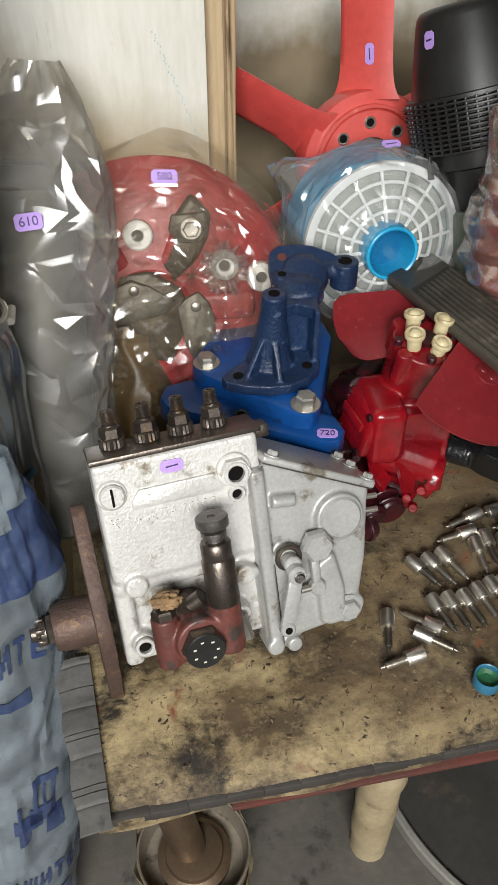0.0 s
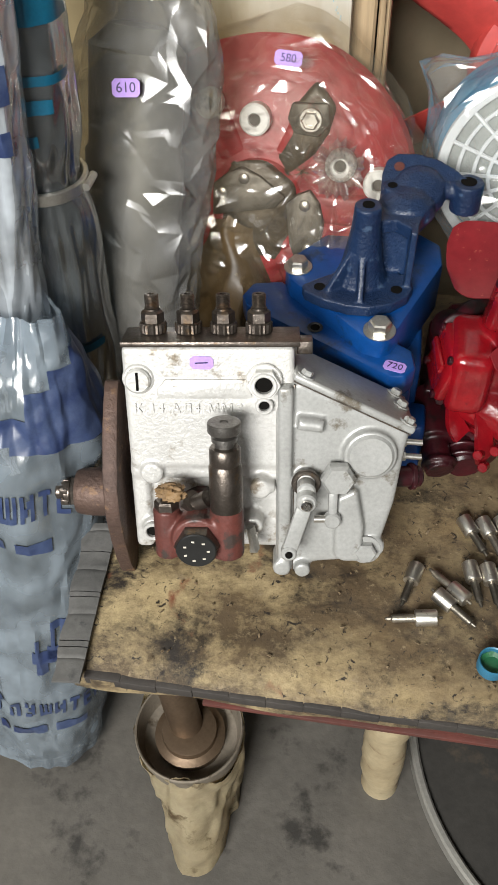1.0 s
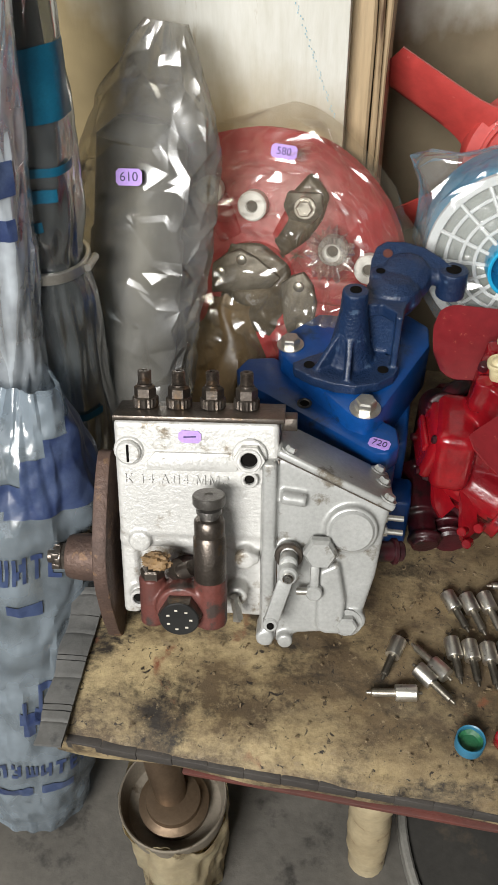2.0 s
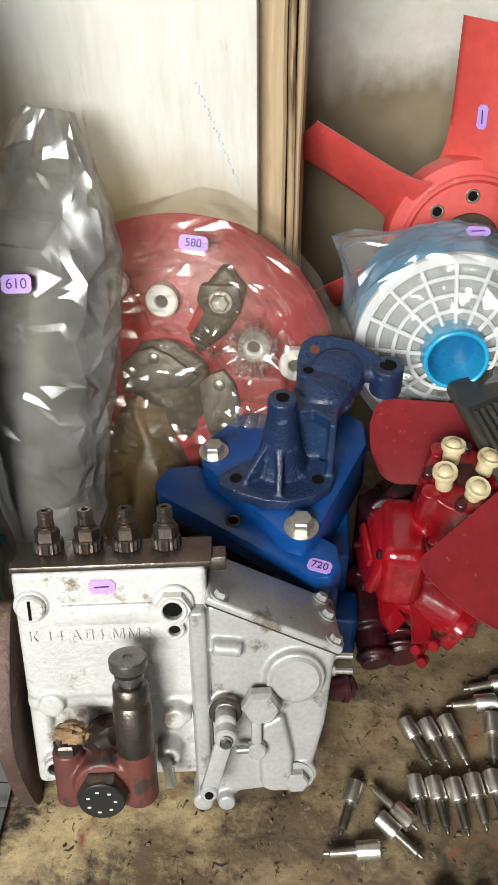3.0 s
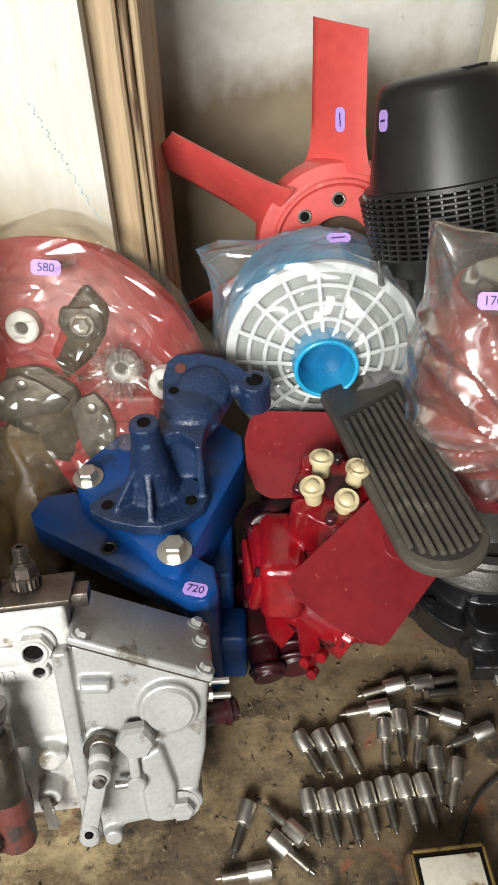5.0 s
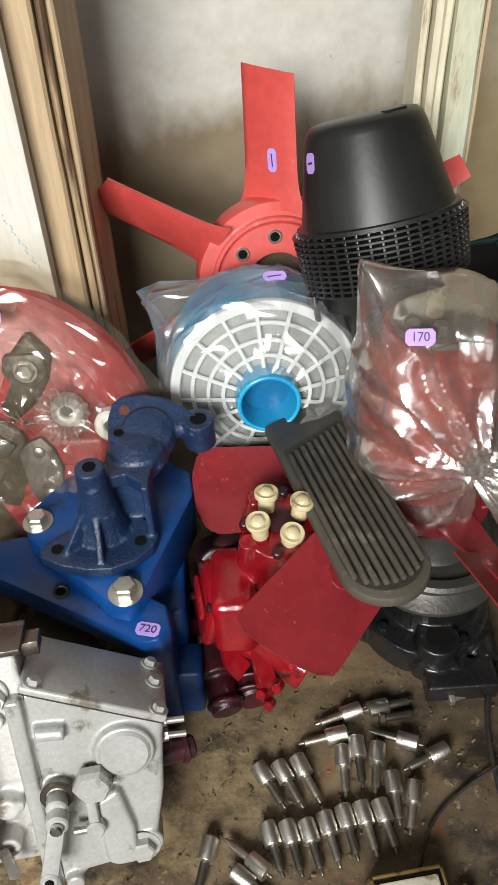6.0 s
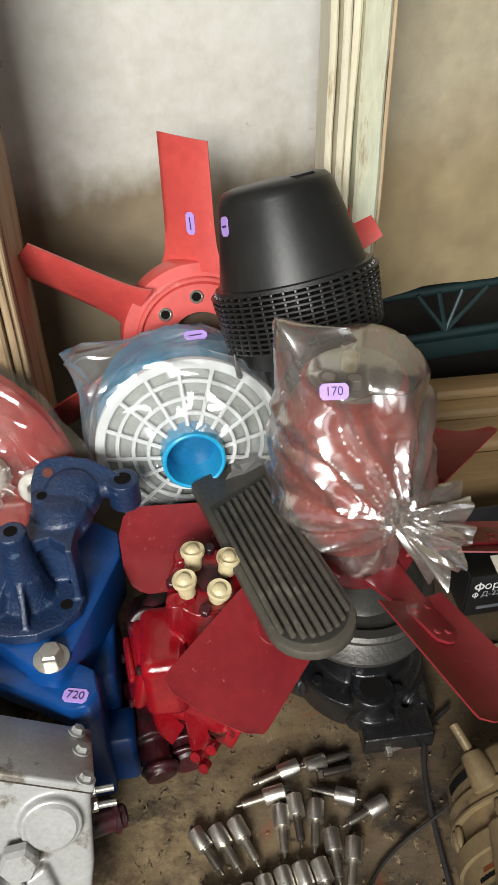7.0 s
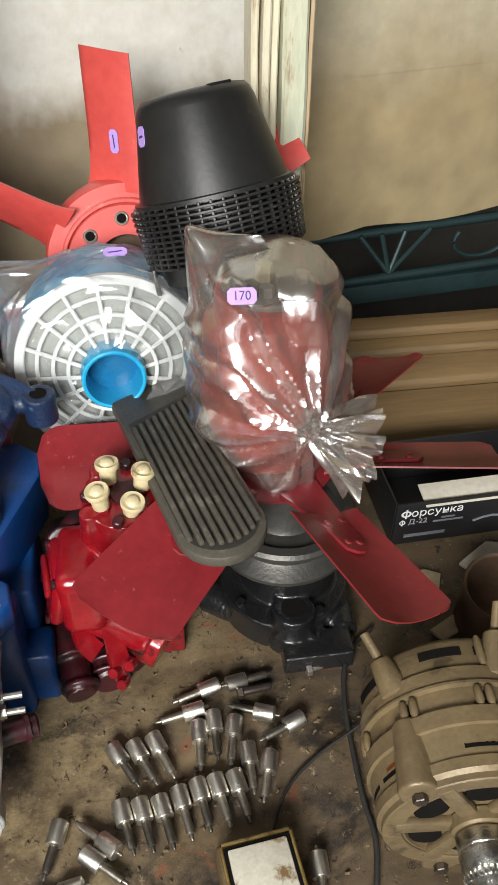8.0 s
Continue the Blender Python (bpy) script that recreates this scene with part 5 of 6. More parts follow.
def tail(u, v):
    a = u * 2 * math.pi
    ax = Vector((0.86, -0.10, -0.34)).normalized()
    x = ax.cross(Vector((0, 0, 1))).normalized()
    y = ax.cross(x)
    r = 0.008 + 0.036 * max(0, v - 0.12) ** 0.8 * 1.1
    if v < 0.12:
        r = 0.008 + 0.10 * (0.12 - v)
    rr = r * (1 + 0.22 * math.sin(a * 9 + 3 * v) + 0.12 * math.sin(a * 17))
    return KN + ax * (0.066 * v - 0.008) + (x * math.cos(a) * 1.1 + y * math.sin(a) * 0.9) * rr


surf(bm, tail, 120, 24)
part("bag_tail", bm, FILMGLARE, OB, "gathered bag end", smooth=24)
bm = tube(B(), [KN + Vector((0.0105 * math.cos(a), -0.002 + 0.004 * math.sin(a * 2), 0.0105 * math.sin(a))) for a in np.linspace(0, 6.2, 24)], 0.0022, 8)
part("tie", bm, PULLEY, OB)
sticker(OB, at(-0.034, -0.048, 0.192) @ pose(0, 0, 0, 52, 0, -4) @ at(0, 0.0, 0.021), 0.026, 0.014, "170")

# ---- black cyclone pre-cleaner ----
cy = thing("air_precleaner", along((0.4525, 0.876, 0.806), (0.4270, 0.928, 0.945)), "black plastic conical air pre-cleaner with a louvred base", "air cleaner")
bm = lathe(B(), [(0, 0.160), (0.040, 0.160), (0.050, 0.158), (0.0545, 0.153), (0.057, 0.146), (0.0735, 0.071), (0.0785, 0.070), (0.0785, 0.066), (0.070, 0.066), (0.052, 0.145), (0, 0.154)], ID, 56)
dome = part("dome", bm, BLACKPL, cy)
bm = box(B(), (0.044, 0, 0.1585), (0.010, 0.022, 0.004), 0.001, pose(0, 0, 0, 0, 0, 360 * facing(cy.matrix_world, (0.6, -1.0, 0.0))))
part("moulded_tab", bm, BLACKPL, dome)
for i in range(11):
    z = 0.063 - i * 0.0052
    bm = ring(B(), 0.0845 - 0.0004 * i, 0.068, z - 0.0012, z + 0.0012, ID, 64, 0.0004)
    part("louvre", bm, BLACKPL, cy)
for i in range(44):
    a = i * 2 * math.pi / 44
    bm = box(B(), (0.079, 0, 0.039), (0.004, 0.0026, 0.056), 0.0004, pose(0, 0, 0, 0, 0, math.degrees(a)))
    part("rib", bm, BLACKPL, cy)
bm = lathe(B(), [(0.066, 0.065), (0.066, -0.01), (0.05, -0.014), (0.05, -0.03), (0.045, -0.06), (0.04, -0.06), (0.04, 0.065)], ID, 40, closed=True)
part("inner_sleeve", bm, BLACKPL, cy)
bm = lathe(B(), [(0, -0.062), (0.047, -0.062), (0.050, -0.066), (0.052, -0.150), (0, -0.150)], ID, 40)
part("mounting_pipe", bm, mat("grey_green_steel", (0.16, 0.19, 0.15), (0.10, 0.12, 0.095), 14, 0.5, 0.1, 0.3, 90), cy, "grey-green painted steel pipe")
for k in range(3):
    bm = box(B(), (0.079, 0, -0.002), (0.004, 0.026, 0.026), 0.001, pose(0, 0, 0, 0, 0, 190 + 78 * k))
    part("clip", bm, BLACKPL, cy)
sticker(dome, pose(0, 0, 0, 0, 0, 360 * facing(cy.matrix_world, (-1.75, -0.75, 0.0))) @ at(0.0605, 0, 0.130) @ pose(0, 0, 0, 0, 80, 0) @ pose(0, 0, 0, 0, 0, 90), 0.014, 0.018, "")

# ---- red plastic fan standing against the wall ----
PF = pose(0.350, 0.985, 0.752, 90 - 12, 0, 4)      # local z towards the viewer
pf = thing("plastic_fan", PF, "bright red plastic engine fan standing upright in the pile", "fan")
bm = lathe(B(), [(0.034, 0.010), (0.066, 0.010), (0.068, 0.006), (0.070, 0.004), (0.088, 0.004), (0.090, 0.0), (0.090, -0.028), (0.084, -0.03), (0.07, -0.012), (0.034, -0.006)], ID, 64, closed=True)
hub = part("hub", bm, PLRED, pf)
bm = ring(B(), 0.0735, 0.0685, 0.004, 0.012, ID, 64)
part("hub_rim", bm, PLRED, hub)
bm = cyl(B(), 0.034, -0.012, -0.008, ID, 40)
part("centre_bore", bm, mat("rusty_bore", (0.10, 0.06, 0.035), (0.06, 0.04, 0.025), 30, 0.7), hub)
for a in (92, 137, 182, 227, 272, 317, 2, 47):
    x, y = 0.052 * math.cos(radians(a)), 0.052 * math.sin(radians(a))
    bm = ring(B(), 0.0078, 0.0052, 0.008, 0.0125, at(x, y, 0), 24)
    bu = part("bushing", bm, ZINC, hub)
    part("bolt_hole", cyl(B(), 0.0053, 0.0085, 0.0105, at(x, y, 0), 18), BLACKHOLE, bu)


def plastic_blade(angle, r1=0.218, w0=0.034, w1=0.036, pitch=-44):
    M = pose(0, 0, -0.012, 0, 0, angle)
    bm = B()

    def fn(u, v):
        s = 0.078 + (r1 - 0.078) * v
        p = radians(pitch - 6 * v)
        t = (u - 0.5) * 2
        wd = w0 + (w1 - w0) * v + 0.012 * math.exp(-v * 9)
        y = t * wd
        return M @ Vector((s + 0.004 * t * v, y * math.cos(p), y * math.sin(p) + 0.006 * (1 - t * t)))
    surf(bm, fn, 12, 20, False)
    bmesh.ops.recalc_face_normals(bm, faces=bm.faces)
    r = bmesh.ops.extrude_face_region(bm, geom=bm.faces[:])
    for v in r["geom"]:
        if isinstance(v, bmesh.types.BMVert):
            v.co += M.to_3x3() @ Vector((0, 0.001, 0.0035))
    return part("blade", bm, PLRED, pf, smooth=50)


blades = [plastic_blade(a, 0.236 if a == 31 else 0.218) for a in (90, 149, 205, 262, 318, 31)]
sticker(blades[0], pose(0, 0, -0.012, 0, 0, 90) @ at(0.130, 0, 0.0115) @ pose(0, 0, 0, -47, 0, 0) @ pose(0, 0, 0, 0, 0, 0), 0.024, 0.012, "")

# ---- white and cyan filter in a cloudy bag ----
FM = Matrix.Translation((0.3265, 0.830, 0.716)) @ pose(0, 0, 0, 82, 2, 3) @ Matrix.Diagonal((1.06, 1.06, 1.06, 1))   # local z towards the viewer
fl = thing("bagged_filter", FM, "cyan air filter with a white grille in a cloudy plastic bag", "filter")
bm = lathe(B(), [(0.085, -0.10), (0.088, -0.098), (0.090, -0.03), (0.086, -0.012), (0.086, -0.012), (0.080, -0.02), (0.080, -0.10)], ID, 56, closed=True)
part("body", bm, CYAN, fl)
bm = lathe(B(), [(0.026, -0.02), (0.082, -0.02), (0.082, -0.015), (0.03, 0.0), (0.026, 0.0)], ID, 48)
part("pleated_media", bm, mat("grey_filter_media", (0.34, 0.355, 0.32), (0.25, 0.265, 0.24), 40, 0.8), fl)
bm = ring(B(), 0.092, 0.0825, -0.014, -0.006, ID, 72)
gr = part("grille", bm, WHITEPL, fl, "white plastic grille ring")
for r_, z_ in ((0.071, -0.0055), (0.056, 0.000), (0.042, 0.004)):
    bm = ring(B(), r_ + 0.0018, r_ - 0.0018, z_ - 0.0015, z_ + 0.0015, ID, 60, 0.0004)
    part("grille_hoop", bm, WHITEPL, gr)
for i in range(16):
    bm = tube(B(), [(0.028 * math.cos(i * math.pi / 8 + 0.1), 0.028 * math.sin(i * math.pi / 8 + 0.1), 0.0075), (0.087 * math.cos(i * math.pi / 8 + 0.1), 0.087 * math.sin(i * math.pi / 8 + 0.1), -0.009)], 0.0021, 6)
    part("grille_spoke", bm, WHITEPL, gr)
bm = lathe(B(), [(0.0245, -0.012), (0.031, -0.012), (0.031, 0.012), (0.030, 0.024), (0.0285, 0.025), (0.0265, 0.024), (0.0245, 0.008)], ID, 48, closed=True)
nk = part("outlet_neck", bm, CYAN, fl)
bm = cyl(B(), 0.025, -0.012, -0.008, ID, 40)
part("neck_bottom", bm, mat("deep_cyan", (0.006, 0.10, 0.24), (0.008, 0.13, 0.28), 20, 0.25), nk)
bm = B()


def filter_bag(u, v):
    a = u * 2 * math.pi
    d = Vector((math.cos(a), math.sin(a), 0))
    if v < 0.35:
        r, z = 0.034 + 0.064 * (v / 0.35) ** 0.8, 0.026 - 0.034 * (v / 0.35) ** 1.2
    else:
        w = (v - 0.35) / 0.65
        r, z = 0.098 + 0.004 * math.sin(w * 3) - 0.02 * w ** 4, -0.008 - 0.10 * w
    c = facet(d * 2.2 + Vector((0, 0, z * 20)), 1.0, 7)
    p = d * (r + 0.007 * c - 0.003) + Vector((0, 0, z + 0.004 * c))
    ta = math.exp(-((a - 2.5) / 0.22) ** 2) * max(0, v - 0.4)
    p += Vector((-0.085, 0.052, 0.030)) * ta
    return p


bm.free()
bm = crumpled(filter_bag, 34, 18, 0.0032, 4, 0.25)
part("film_bag", bm, film_mat("thin_cloudy_film", (0.95, 0.96, 0.96), 0.13, 0.13, (0.80, 0.80, 0.80), 0.5, 16.0, 0.06), fl, "cloudy crumpled plastic bag", smooth=14)
sticker(fl, at(0.012, 0.103, -0.035) @ pose(0, 0, 0, -55, 0, 0), 0.022, 0.010)

# ---- red clutch cover in a clear bag ----
CLM = Matrix.Translation((0.092, 0.835, 0.712)) @ pose(0, 0, 0, 90 - 16, 0, -4)
cl = thing("bagged_clutch", CLM, "red clutch cover with white bushes wrapped in a clear plastic bag", "clutch")
bm = lathe(B(), [(0, -0.02), (0.170, -0.02), (0.173, -0.012), (0.169, -0.004), (0.152, 0.004), (0.115, 0.018), (0.05, 0.024), (0.045, 0.020), (0, 0.016)], at(-0.050, -0.045, 0), 72)
cd = part("cover", bm, BAGRED, cl)
for i in range(6):
    a = radians(155 - 60 * i)
    bm = box(B(), (0.088, 0, 0.014), (0.070, 0.036, 0.020), 0.008, at(-0.050, -0.045, 0) @ pose(0, 0, 0, 0, 0, math.degrees(a) + 26), 3)
    part("raised_web", bm, BAGRED, cd)
for wx, wz, r in ((-0.056, 0.045, 0.0165), (0.038, 0.006, 0.0165), (0.080, -0.010, 0.0165), (-0.106, 0.057, 0.0150)):
    bm = lathe(B(), [(0.006, 0.02), (r, 0.02), (r, 0.032), (r - 0.002, 0.034), (0.007, 0.034), (0.005, 0.028), (0.005, 0.02)], at(wx, wz, 0), 32, closed=True)
    bush = part("bush", bm, WHITEPL, cl, "white plastic bush")
    part("bush_hole", cyl(B(), 0.0062, 0.027, 0.0315, at(wx, wz, 0), 18), mat("grey_hole", (0.10, 0.09, 0.08), None, 20, 0.6), bush)
GREASE = mat("dark_greasy_inside", (0.030, 0.022, 0.015), (0.085, 0.062, 0.036), 30, 0.42, 0.2, 0.6, 120)
PLATE = mat("dull_pressed_steel", (0.16, 0.145, 0.125), (0.10, 0.09, 0.075), 22, 0.46, 0.5, 0.3, 160, (0.05, 0.04, 0.03), 30, 0.3)
for pts in ([(0.005, 0.086), (0.027, 0.062), (0.022, 0.036), (0.010, 0.014), (-0.019, -0.015), (-0.034, 0.008), (-0.020, 0.033), (-0.016, 0.060)],
            [(-0.085, 0.002), (-0.045, 0.004), (-0.010, -0.020), (-0.004, -0.052), (-0.024, -0.110), (-0.095, -0.098)]):
    part("opening", prism(B(), pts, 0.010, 0.0245, 0.006, ID, 3), GREASE, cd)
# pressed steel plates with rivets
for pts, rivets in (([(-0.019, -0.040), (-0.006, -0.029), (0.007, -0.023), (0.019, -0.037), (0.025, -0.057), (0.023, -0.080), (0.015, -0.099), (0.0, -0.112), (-0.012, -0.085)], ((0.003, -0.040), (0.010, -0.088))),
                    ([(-0.101, -0.026), (-0.084, -0.012), (-0.069, -0.005), (-0.049, -0.013), (-0.019, -0.033), (-0.031, -0.047), (-0.101, -0.061)], ((-0.066, -0.017), (-0.090, -0.034))),
                    ([(-0.018, 0.064), (0.020, 0.066), (0.024, 0.046), (0.012, 0.032), (-0.014, 0.034), (-0.022, 0.048)], ())):
    rp_ = part("release_plate", prism(B(), pts, 0.018, 0.0295, 0.0025, ID, 2), PLATE, cd)
    for rx, ry in rivets:
        part("rivet", lathe(B(), [(0.0062, 0.029), (0.0062, 0.0305), (0.005, 0.0315), (0, 0.0318)], at(rx, ry, 0), 18), ZINC, rp_)
bm = cyl(B(), 0.0125, 0.028, 0.0315, at(0.003, 0.049, 0), 24, 0.001)
nt = part("washer", bm, ZINC, cd)
part("hex_nut", lathe(B(), [(0.0095, 0.031), (0.0095, 0.0355), (0.008, 0.037), (0.005, 0.037), (0.005, 0.0355), (0, 0.0355)], at(0.003, 0.049, 0), 6), ZINC, nt, smooth=20)
bm = B()


def clutch_bag(u, v):
    a = u * 2 * math.pi
    r = (0.172 + 0.012 * math.sin(2 * a + 0.6) + 0.007 * math.sin(5 * a + 1.0) + 0.004 * math.sin(11 * a)) * v ** 0.75
    d = Vector((math.cos(a), math.sin(a), 0))
    z = 0.043 - 0.004 * (v * 4) * 0.5 - 0.045 * max(0, v - 0.72) ** 1.2 * 3
    q = d * r + Vector((-0.048, -0.040, 0)) * v
    top = max(0, math.sin(a)) ** 2 * max(0, v - 0.75) * 0.07
    z += 0.0015
    return Vector((q.x * 1.02, q.y + top, z))


bm.free()
bm = crumpled(clutch_bag, 40, 16, 0.0046, 17, 0.25)
cbag = part("film_bag", bm, FILM, cl, "clear glossy crumpled plastic bag", smooth=13)
# the film puckers in a star where it is drawn tight over a bush
bm = B()
rnd = random.Random(3)
star = []
for k in range(44):
    a = k * math.pi / 22
    r1 = rnd.uniform(0.020, 0.034)
    star.append([bm.verts.new((0.038 + r * math.cos(a), 0.006 + r * math.sin(a), z)) for r, z in ((0.010, 0.041), (0.017, 0.0415 + 0.0022 * (k % 2)), (r1, 0.0435 + (k % 2) * 0.002))])
for a, b in zip(star, star[1:] + star[:1]):
    for k in range(2):
        bm.faces.new((a[k], b[k], b[k + 1], a[k + 1]))
part("pucker", bm, FILMGLARE, cbag, smooth=10)
sticker(cl, at(-0.022, 0.107, 0.041) @ pose(0, 0, 0, -14, 0, -3), 0.028, 0.014, "580")

# oily rag and dirty drum part under the clutch
rag = B()


def rag_fn(u, v):
    x, y = -0.055 + 0.135 * u, 0.722 + 0.075 * v + 0.012 * math.sin(u * 9)
    z = 0.50 + 0.155 * v * (0.75 + 0.25 * math.sin(u * 3.1)) + 0.026 * crease(Vector((x * 13, y * 13, 0)), 1.0, 4)
    return Vector((x + 0.01 * noise.noise(Vector((u * 5, v * 5, 2))), y, z))


surf(rag, rag_fn, 50, 40, False)
r = bmesh.ops.extrude_face_region(rag, geom=rag.faces[:])
for v in r["geom"]:
    if isinstance(v, bmesh.types.BMVert):
        v.co.z -= 0.012
tagged(part("greasy_wrapping", rag, mat("greasy_brown_wrap", (0.16, 0.105, 0.05), (0.05, 0.035, 0.02), 14, 0.4, 0, 0.8, 40, (0.26, 0.20, 0.11), 20, 0.25)), "crumpled greasy brown wrapping under the clutch bag", "wrapping")

# ---- grey filter in a tall clear bag ----
GA, GB = Vector((-0.108, 0.680, 0.463)), Vector((-0.063, 0.822, 0.952))
GM = along(GA, GB)
GL = (GB - GA).length
gb = thing("bagged_tube", GM, "tall grey cylinder in a loose clear plastic bag leaning on boards", "bagged part")
bm = lathe(B(), [(0, 0.01), (0.050, 0.01), (0.054, 0.016), (0.054, 0.10), (0.058, 0.105), (0.058, 0.30), (0.054, 0.305), (0.054, 0.40), (0.03, 0.42), (0, 0.42)], ID, 40, 0.95, 0.66)
part("cylinder", bm, GREYFILTER, gb)
bm = B()


def tall_bag(u, v):
    a = u * 2 * math.pi
    z = GL * v
    r = 0.076 + 0.011 * min(1, v * 3.0)
    if v > 0.70:                                     # drawn in above the cylinder, then a loose flat neck
        k = (v - 0.70) / 0.30
        r *= 1 - 0.72 * k ** 1.7
    if v < 0.03:
        r *= v / 0.03
    d = Vector((math.cos(a), (0.53 - 0.23 * max(0, v - 0.72) / 0.28) * math.sin(a), 0))
    r += 0.0012 * folds(a * 0.08, z, 11.0) * min(1, v * 8)
    return d * r + Vector((0.012 * math.sin(v * 4) - 0.010, 0, z))


bm.free()
bm = crumpled(tall_bag, 20, 24, 0.0033, 6, 0.40)
part("film_bag", bm, FILMGREY, gb, "loose grey-clear crumpled plastic bag", smooth=13)
sticker(gb, GM.inverted() @ (Matrix.Translation((-0.0690, 0.7290, 0.8360)) @ pose(0, 0, 0, 62, 0, 6)), 0.026, 0.016, "610")

# ---- exhaust silencer bag with print, standing on the floor ----
MA, MB = Vector((-0.228, 0.43, 0.0)), Vector((-0.150, 0.575, 0.70))
MM = along(MA, MB)
ML = (MB - MA).length
sb = thing("bagged_silencer", MM, "exhaust silencer in a pale printed plastic bag standing on the floor", "bagged part")
bm = lathe(B(), [(0, 0.02), (0.055, 0.02), (0.06, 0.04), (0.06, 0.54), (0.03, 0.60), (0.03, 0.66), (0, 0.66)], ID, 32)
part("silencer", bm, GREYFILTER, sb)


def silencer_pt(u, v, out=0.0):
    a = u * 2 * math.pi
    z = ML * v
    r = 0.074 + 0.012 * math.sin(v * 3)
    if v > 0.78:
        r *= 1 - 0.6 * ((v - 0.78) / 0.22) ** 1.5
    if v < 0.04:
        r *= 0.55 + 0.45 * v / 0.04
    d = Vector((math.cos(a), math.sin(a), 0))
    c = facet(Vector((d.x * 1.3, d.y * 1.3, z * 6)), 1.0, 21)
    return d * (r + out + 0.016 * (c - 0.6) + 0.0022 * folds(a * 0.08, z, 5.0)) + Vector((0, 0, z))

bm = surf(B(), silencer_pt, 150, 140)
part("film_bag", bm, FILMBLUE, sb, "pale blue-white printed plastic bag", smooth=20)


def printed(name, cells, u0, v0, du, dv):
    """Print that follows the bag: filled squares of a coarse pattern, u along the girth, v along the height."""
    bm = B()
    for x0, y0, x1, y1 in cells:
        nx, ny = max(1, int((x1 - x0) * 3)), max(1, int((y1 - y0) * 3))
        g = [[bm.verts.new(silencer_pt(u0 + du * (x0 + (x1 - x0) * i / nx), v0 + dv * (y0 + (y1 - y0) * j / ny), 0.0022)) for i in range(nx + 1)] for j in range(ny + 1)]
        for j in range(ny):
            for i in range(nx):
                bm.faces.new((g[j][i], g[j][i + 1], g[j + 1][i + 1], g[j + 1][i]))
    return part(name, bm, BLUEINK, sb)


GLYPH = {"Г": ((0, 0, 1, 5), (1, 4, 3, 5)), "Л": ((0, 0, 1, 4), (2, 0, 3, 5), (1, 4, 2, 5)), "У": ((0, 3, 1, 5), (2, 1, 3, 5), (0, 0, 2, 1), (1, 2, 2, 3)),
         "Ш": ((0, 0, 0.8, 5), (1.4, 0, 2.2, 5), (2.8, 0, 3.6, 5), (0, 0, 3.6, 1)), "И": ((0, 0, 0.9, 5), (2.3, 0, 3.2, 5), (0.9, 1, 1.6, 2.4), (1.5, 2.2, 2.3, 3.8)),
         "Т": ((0, 4, 3, 5), (1, 0, 2, 4)), "Е": ((0, 0, 1, 5), (1, 4, 3, 5), (1, 2, 2.6, 3), (1, 0, 3, 1)), "Ь": ((0, 0, 1, 5), (1, 2, 3, 3), (1, 0, 3, 1), (2.2, 1, 3, 2))}


def word(name, text, u0, v0, du, dv):
    cells, x = [], 0.0
    for ch in text:
        cells += [(x + a, b, x + c, d) for a, b, c, d in GLYPH[ch]]
        x += 4.4
    return printed(name, cells, u0, v0, du, dv)


UF = facing(MM)
word("print_word", "ГЛУШИТЕЛЬ", UF - 0.12, 0.235, 0.0080, 0.0085)
word("print_word", "ГЛУШИТЕЛЬ", UF - 0.16, 0.72, 0.0080, 0.0095)
for cell in ((0, 0, 3.4, 3), (5, 0, 16, 3), (19, 0, 30, 3)):
    printed("print_bar", [cell], UF - 0.12, 0.18, 0.0075, 0.0075)
for cell in ((0, 0, 6, 3), (9, 0, 18, 3)):
    printed("print_bar", [cell], UF - 0.10, 0.66, 0.0075, 0.0075)
tr_cells = [(2, 0, 5, 3), (9, 0, 14, 5), (1, 3, 8, 6), (5, 4, 12, 7), (6, 7, 7, 12), (11, 7, 12, 12), (6, 11.5, 12.5, 13), (8.6, 7, 9.2, 11.5), (2, 6, 3, 9)]
printed("print_emblem", tr_cells, UF - 0.03, 0.36, 0.0085, 0.0105)
printed("print_band", [(4, 1, 40, 4), (6, 0, 30, 1), (9, 4, 40, 7), (15, 7, 38, 9), (22, 9, 34, 11)], UF - 0.10, 0.83, 0.011, 0.012)

# ---- tall printed bag and bagged pipe with a clamp, behind ----
tb = thing("bagged_pipe", along((-0.155, 0.66, 0.0), (-0.128, 0.66, 1.15)), "long pipe in a printed plastic bag standing beside the bench", "bagged part")
bm = lathe(B(), [(0, 0), (0.030, 0), (0.030, 1.12), (0, 1.12)], ID, 28)
part("pipe", bm, GREYFILTER, tb)


def pipe_pt(u, v, out=0.0):
    a, z = u * 2 * math.pi, 1.15 * v
    d = Vector((math.cos(a), math.sin(a), 0))
    pinch = 1 - 0.22 * math.exp(-((z - 0.79) / 0.03) ** 2)
    c = facet(Vector((d.x * 1.5, d.y * 1.5, z * 8)), 1.0, 31)
    return d * ((0.042 + 0.012 * (c - 0.6)) * pinch + out) + Vector((0, 0, z))


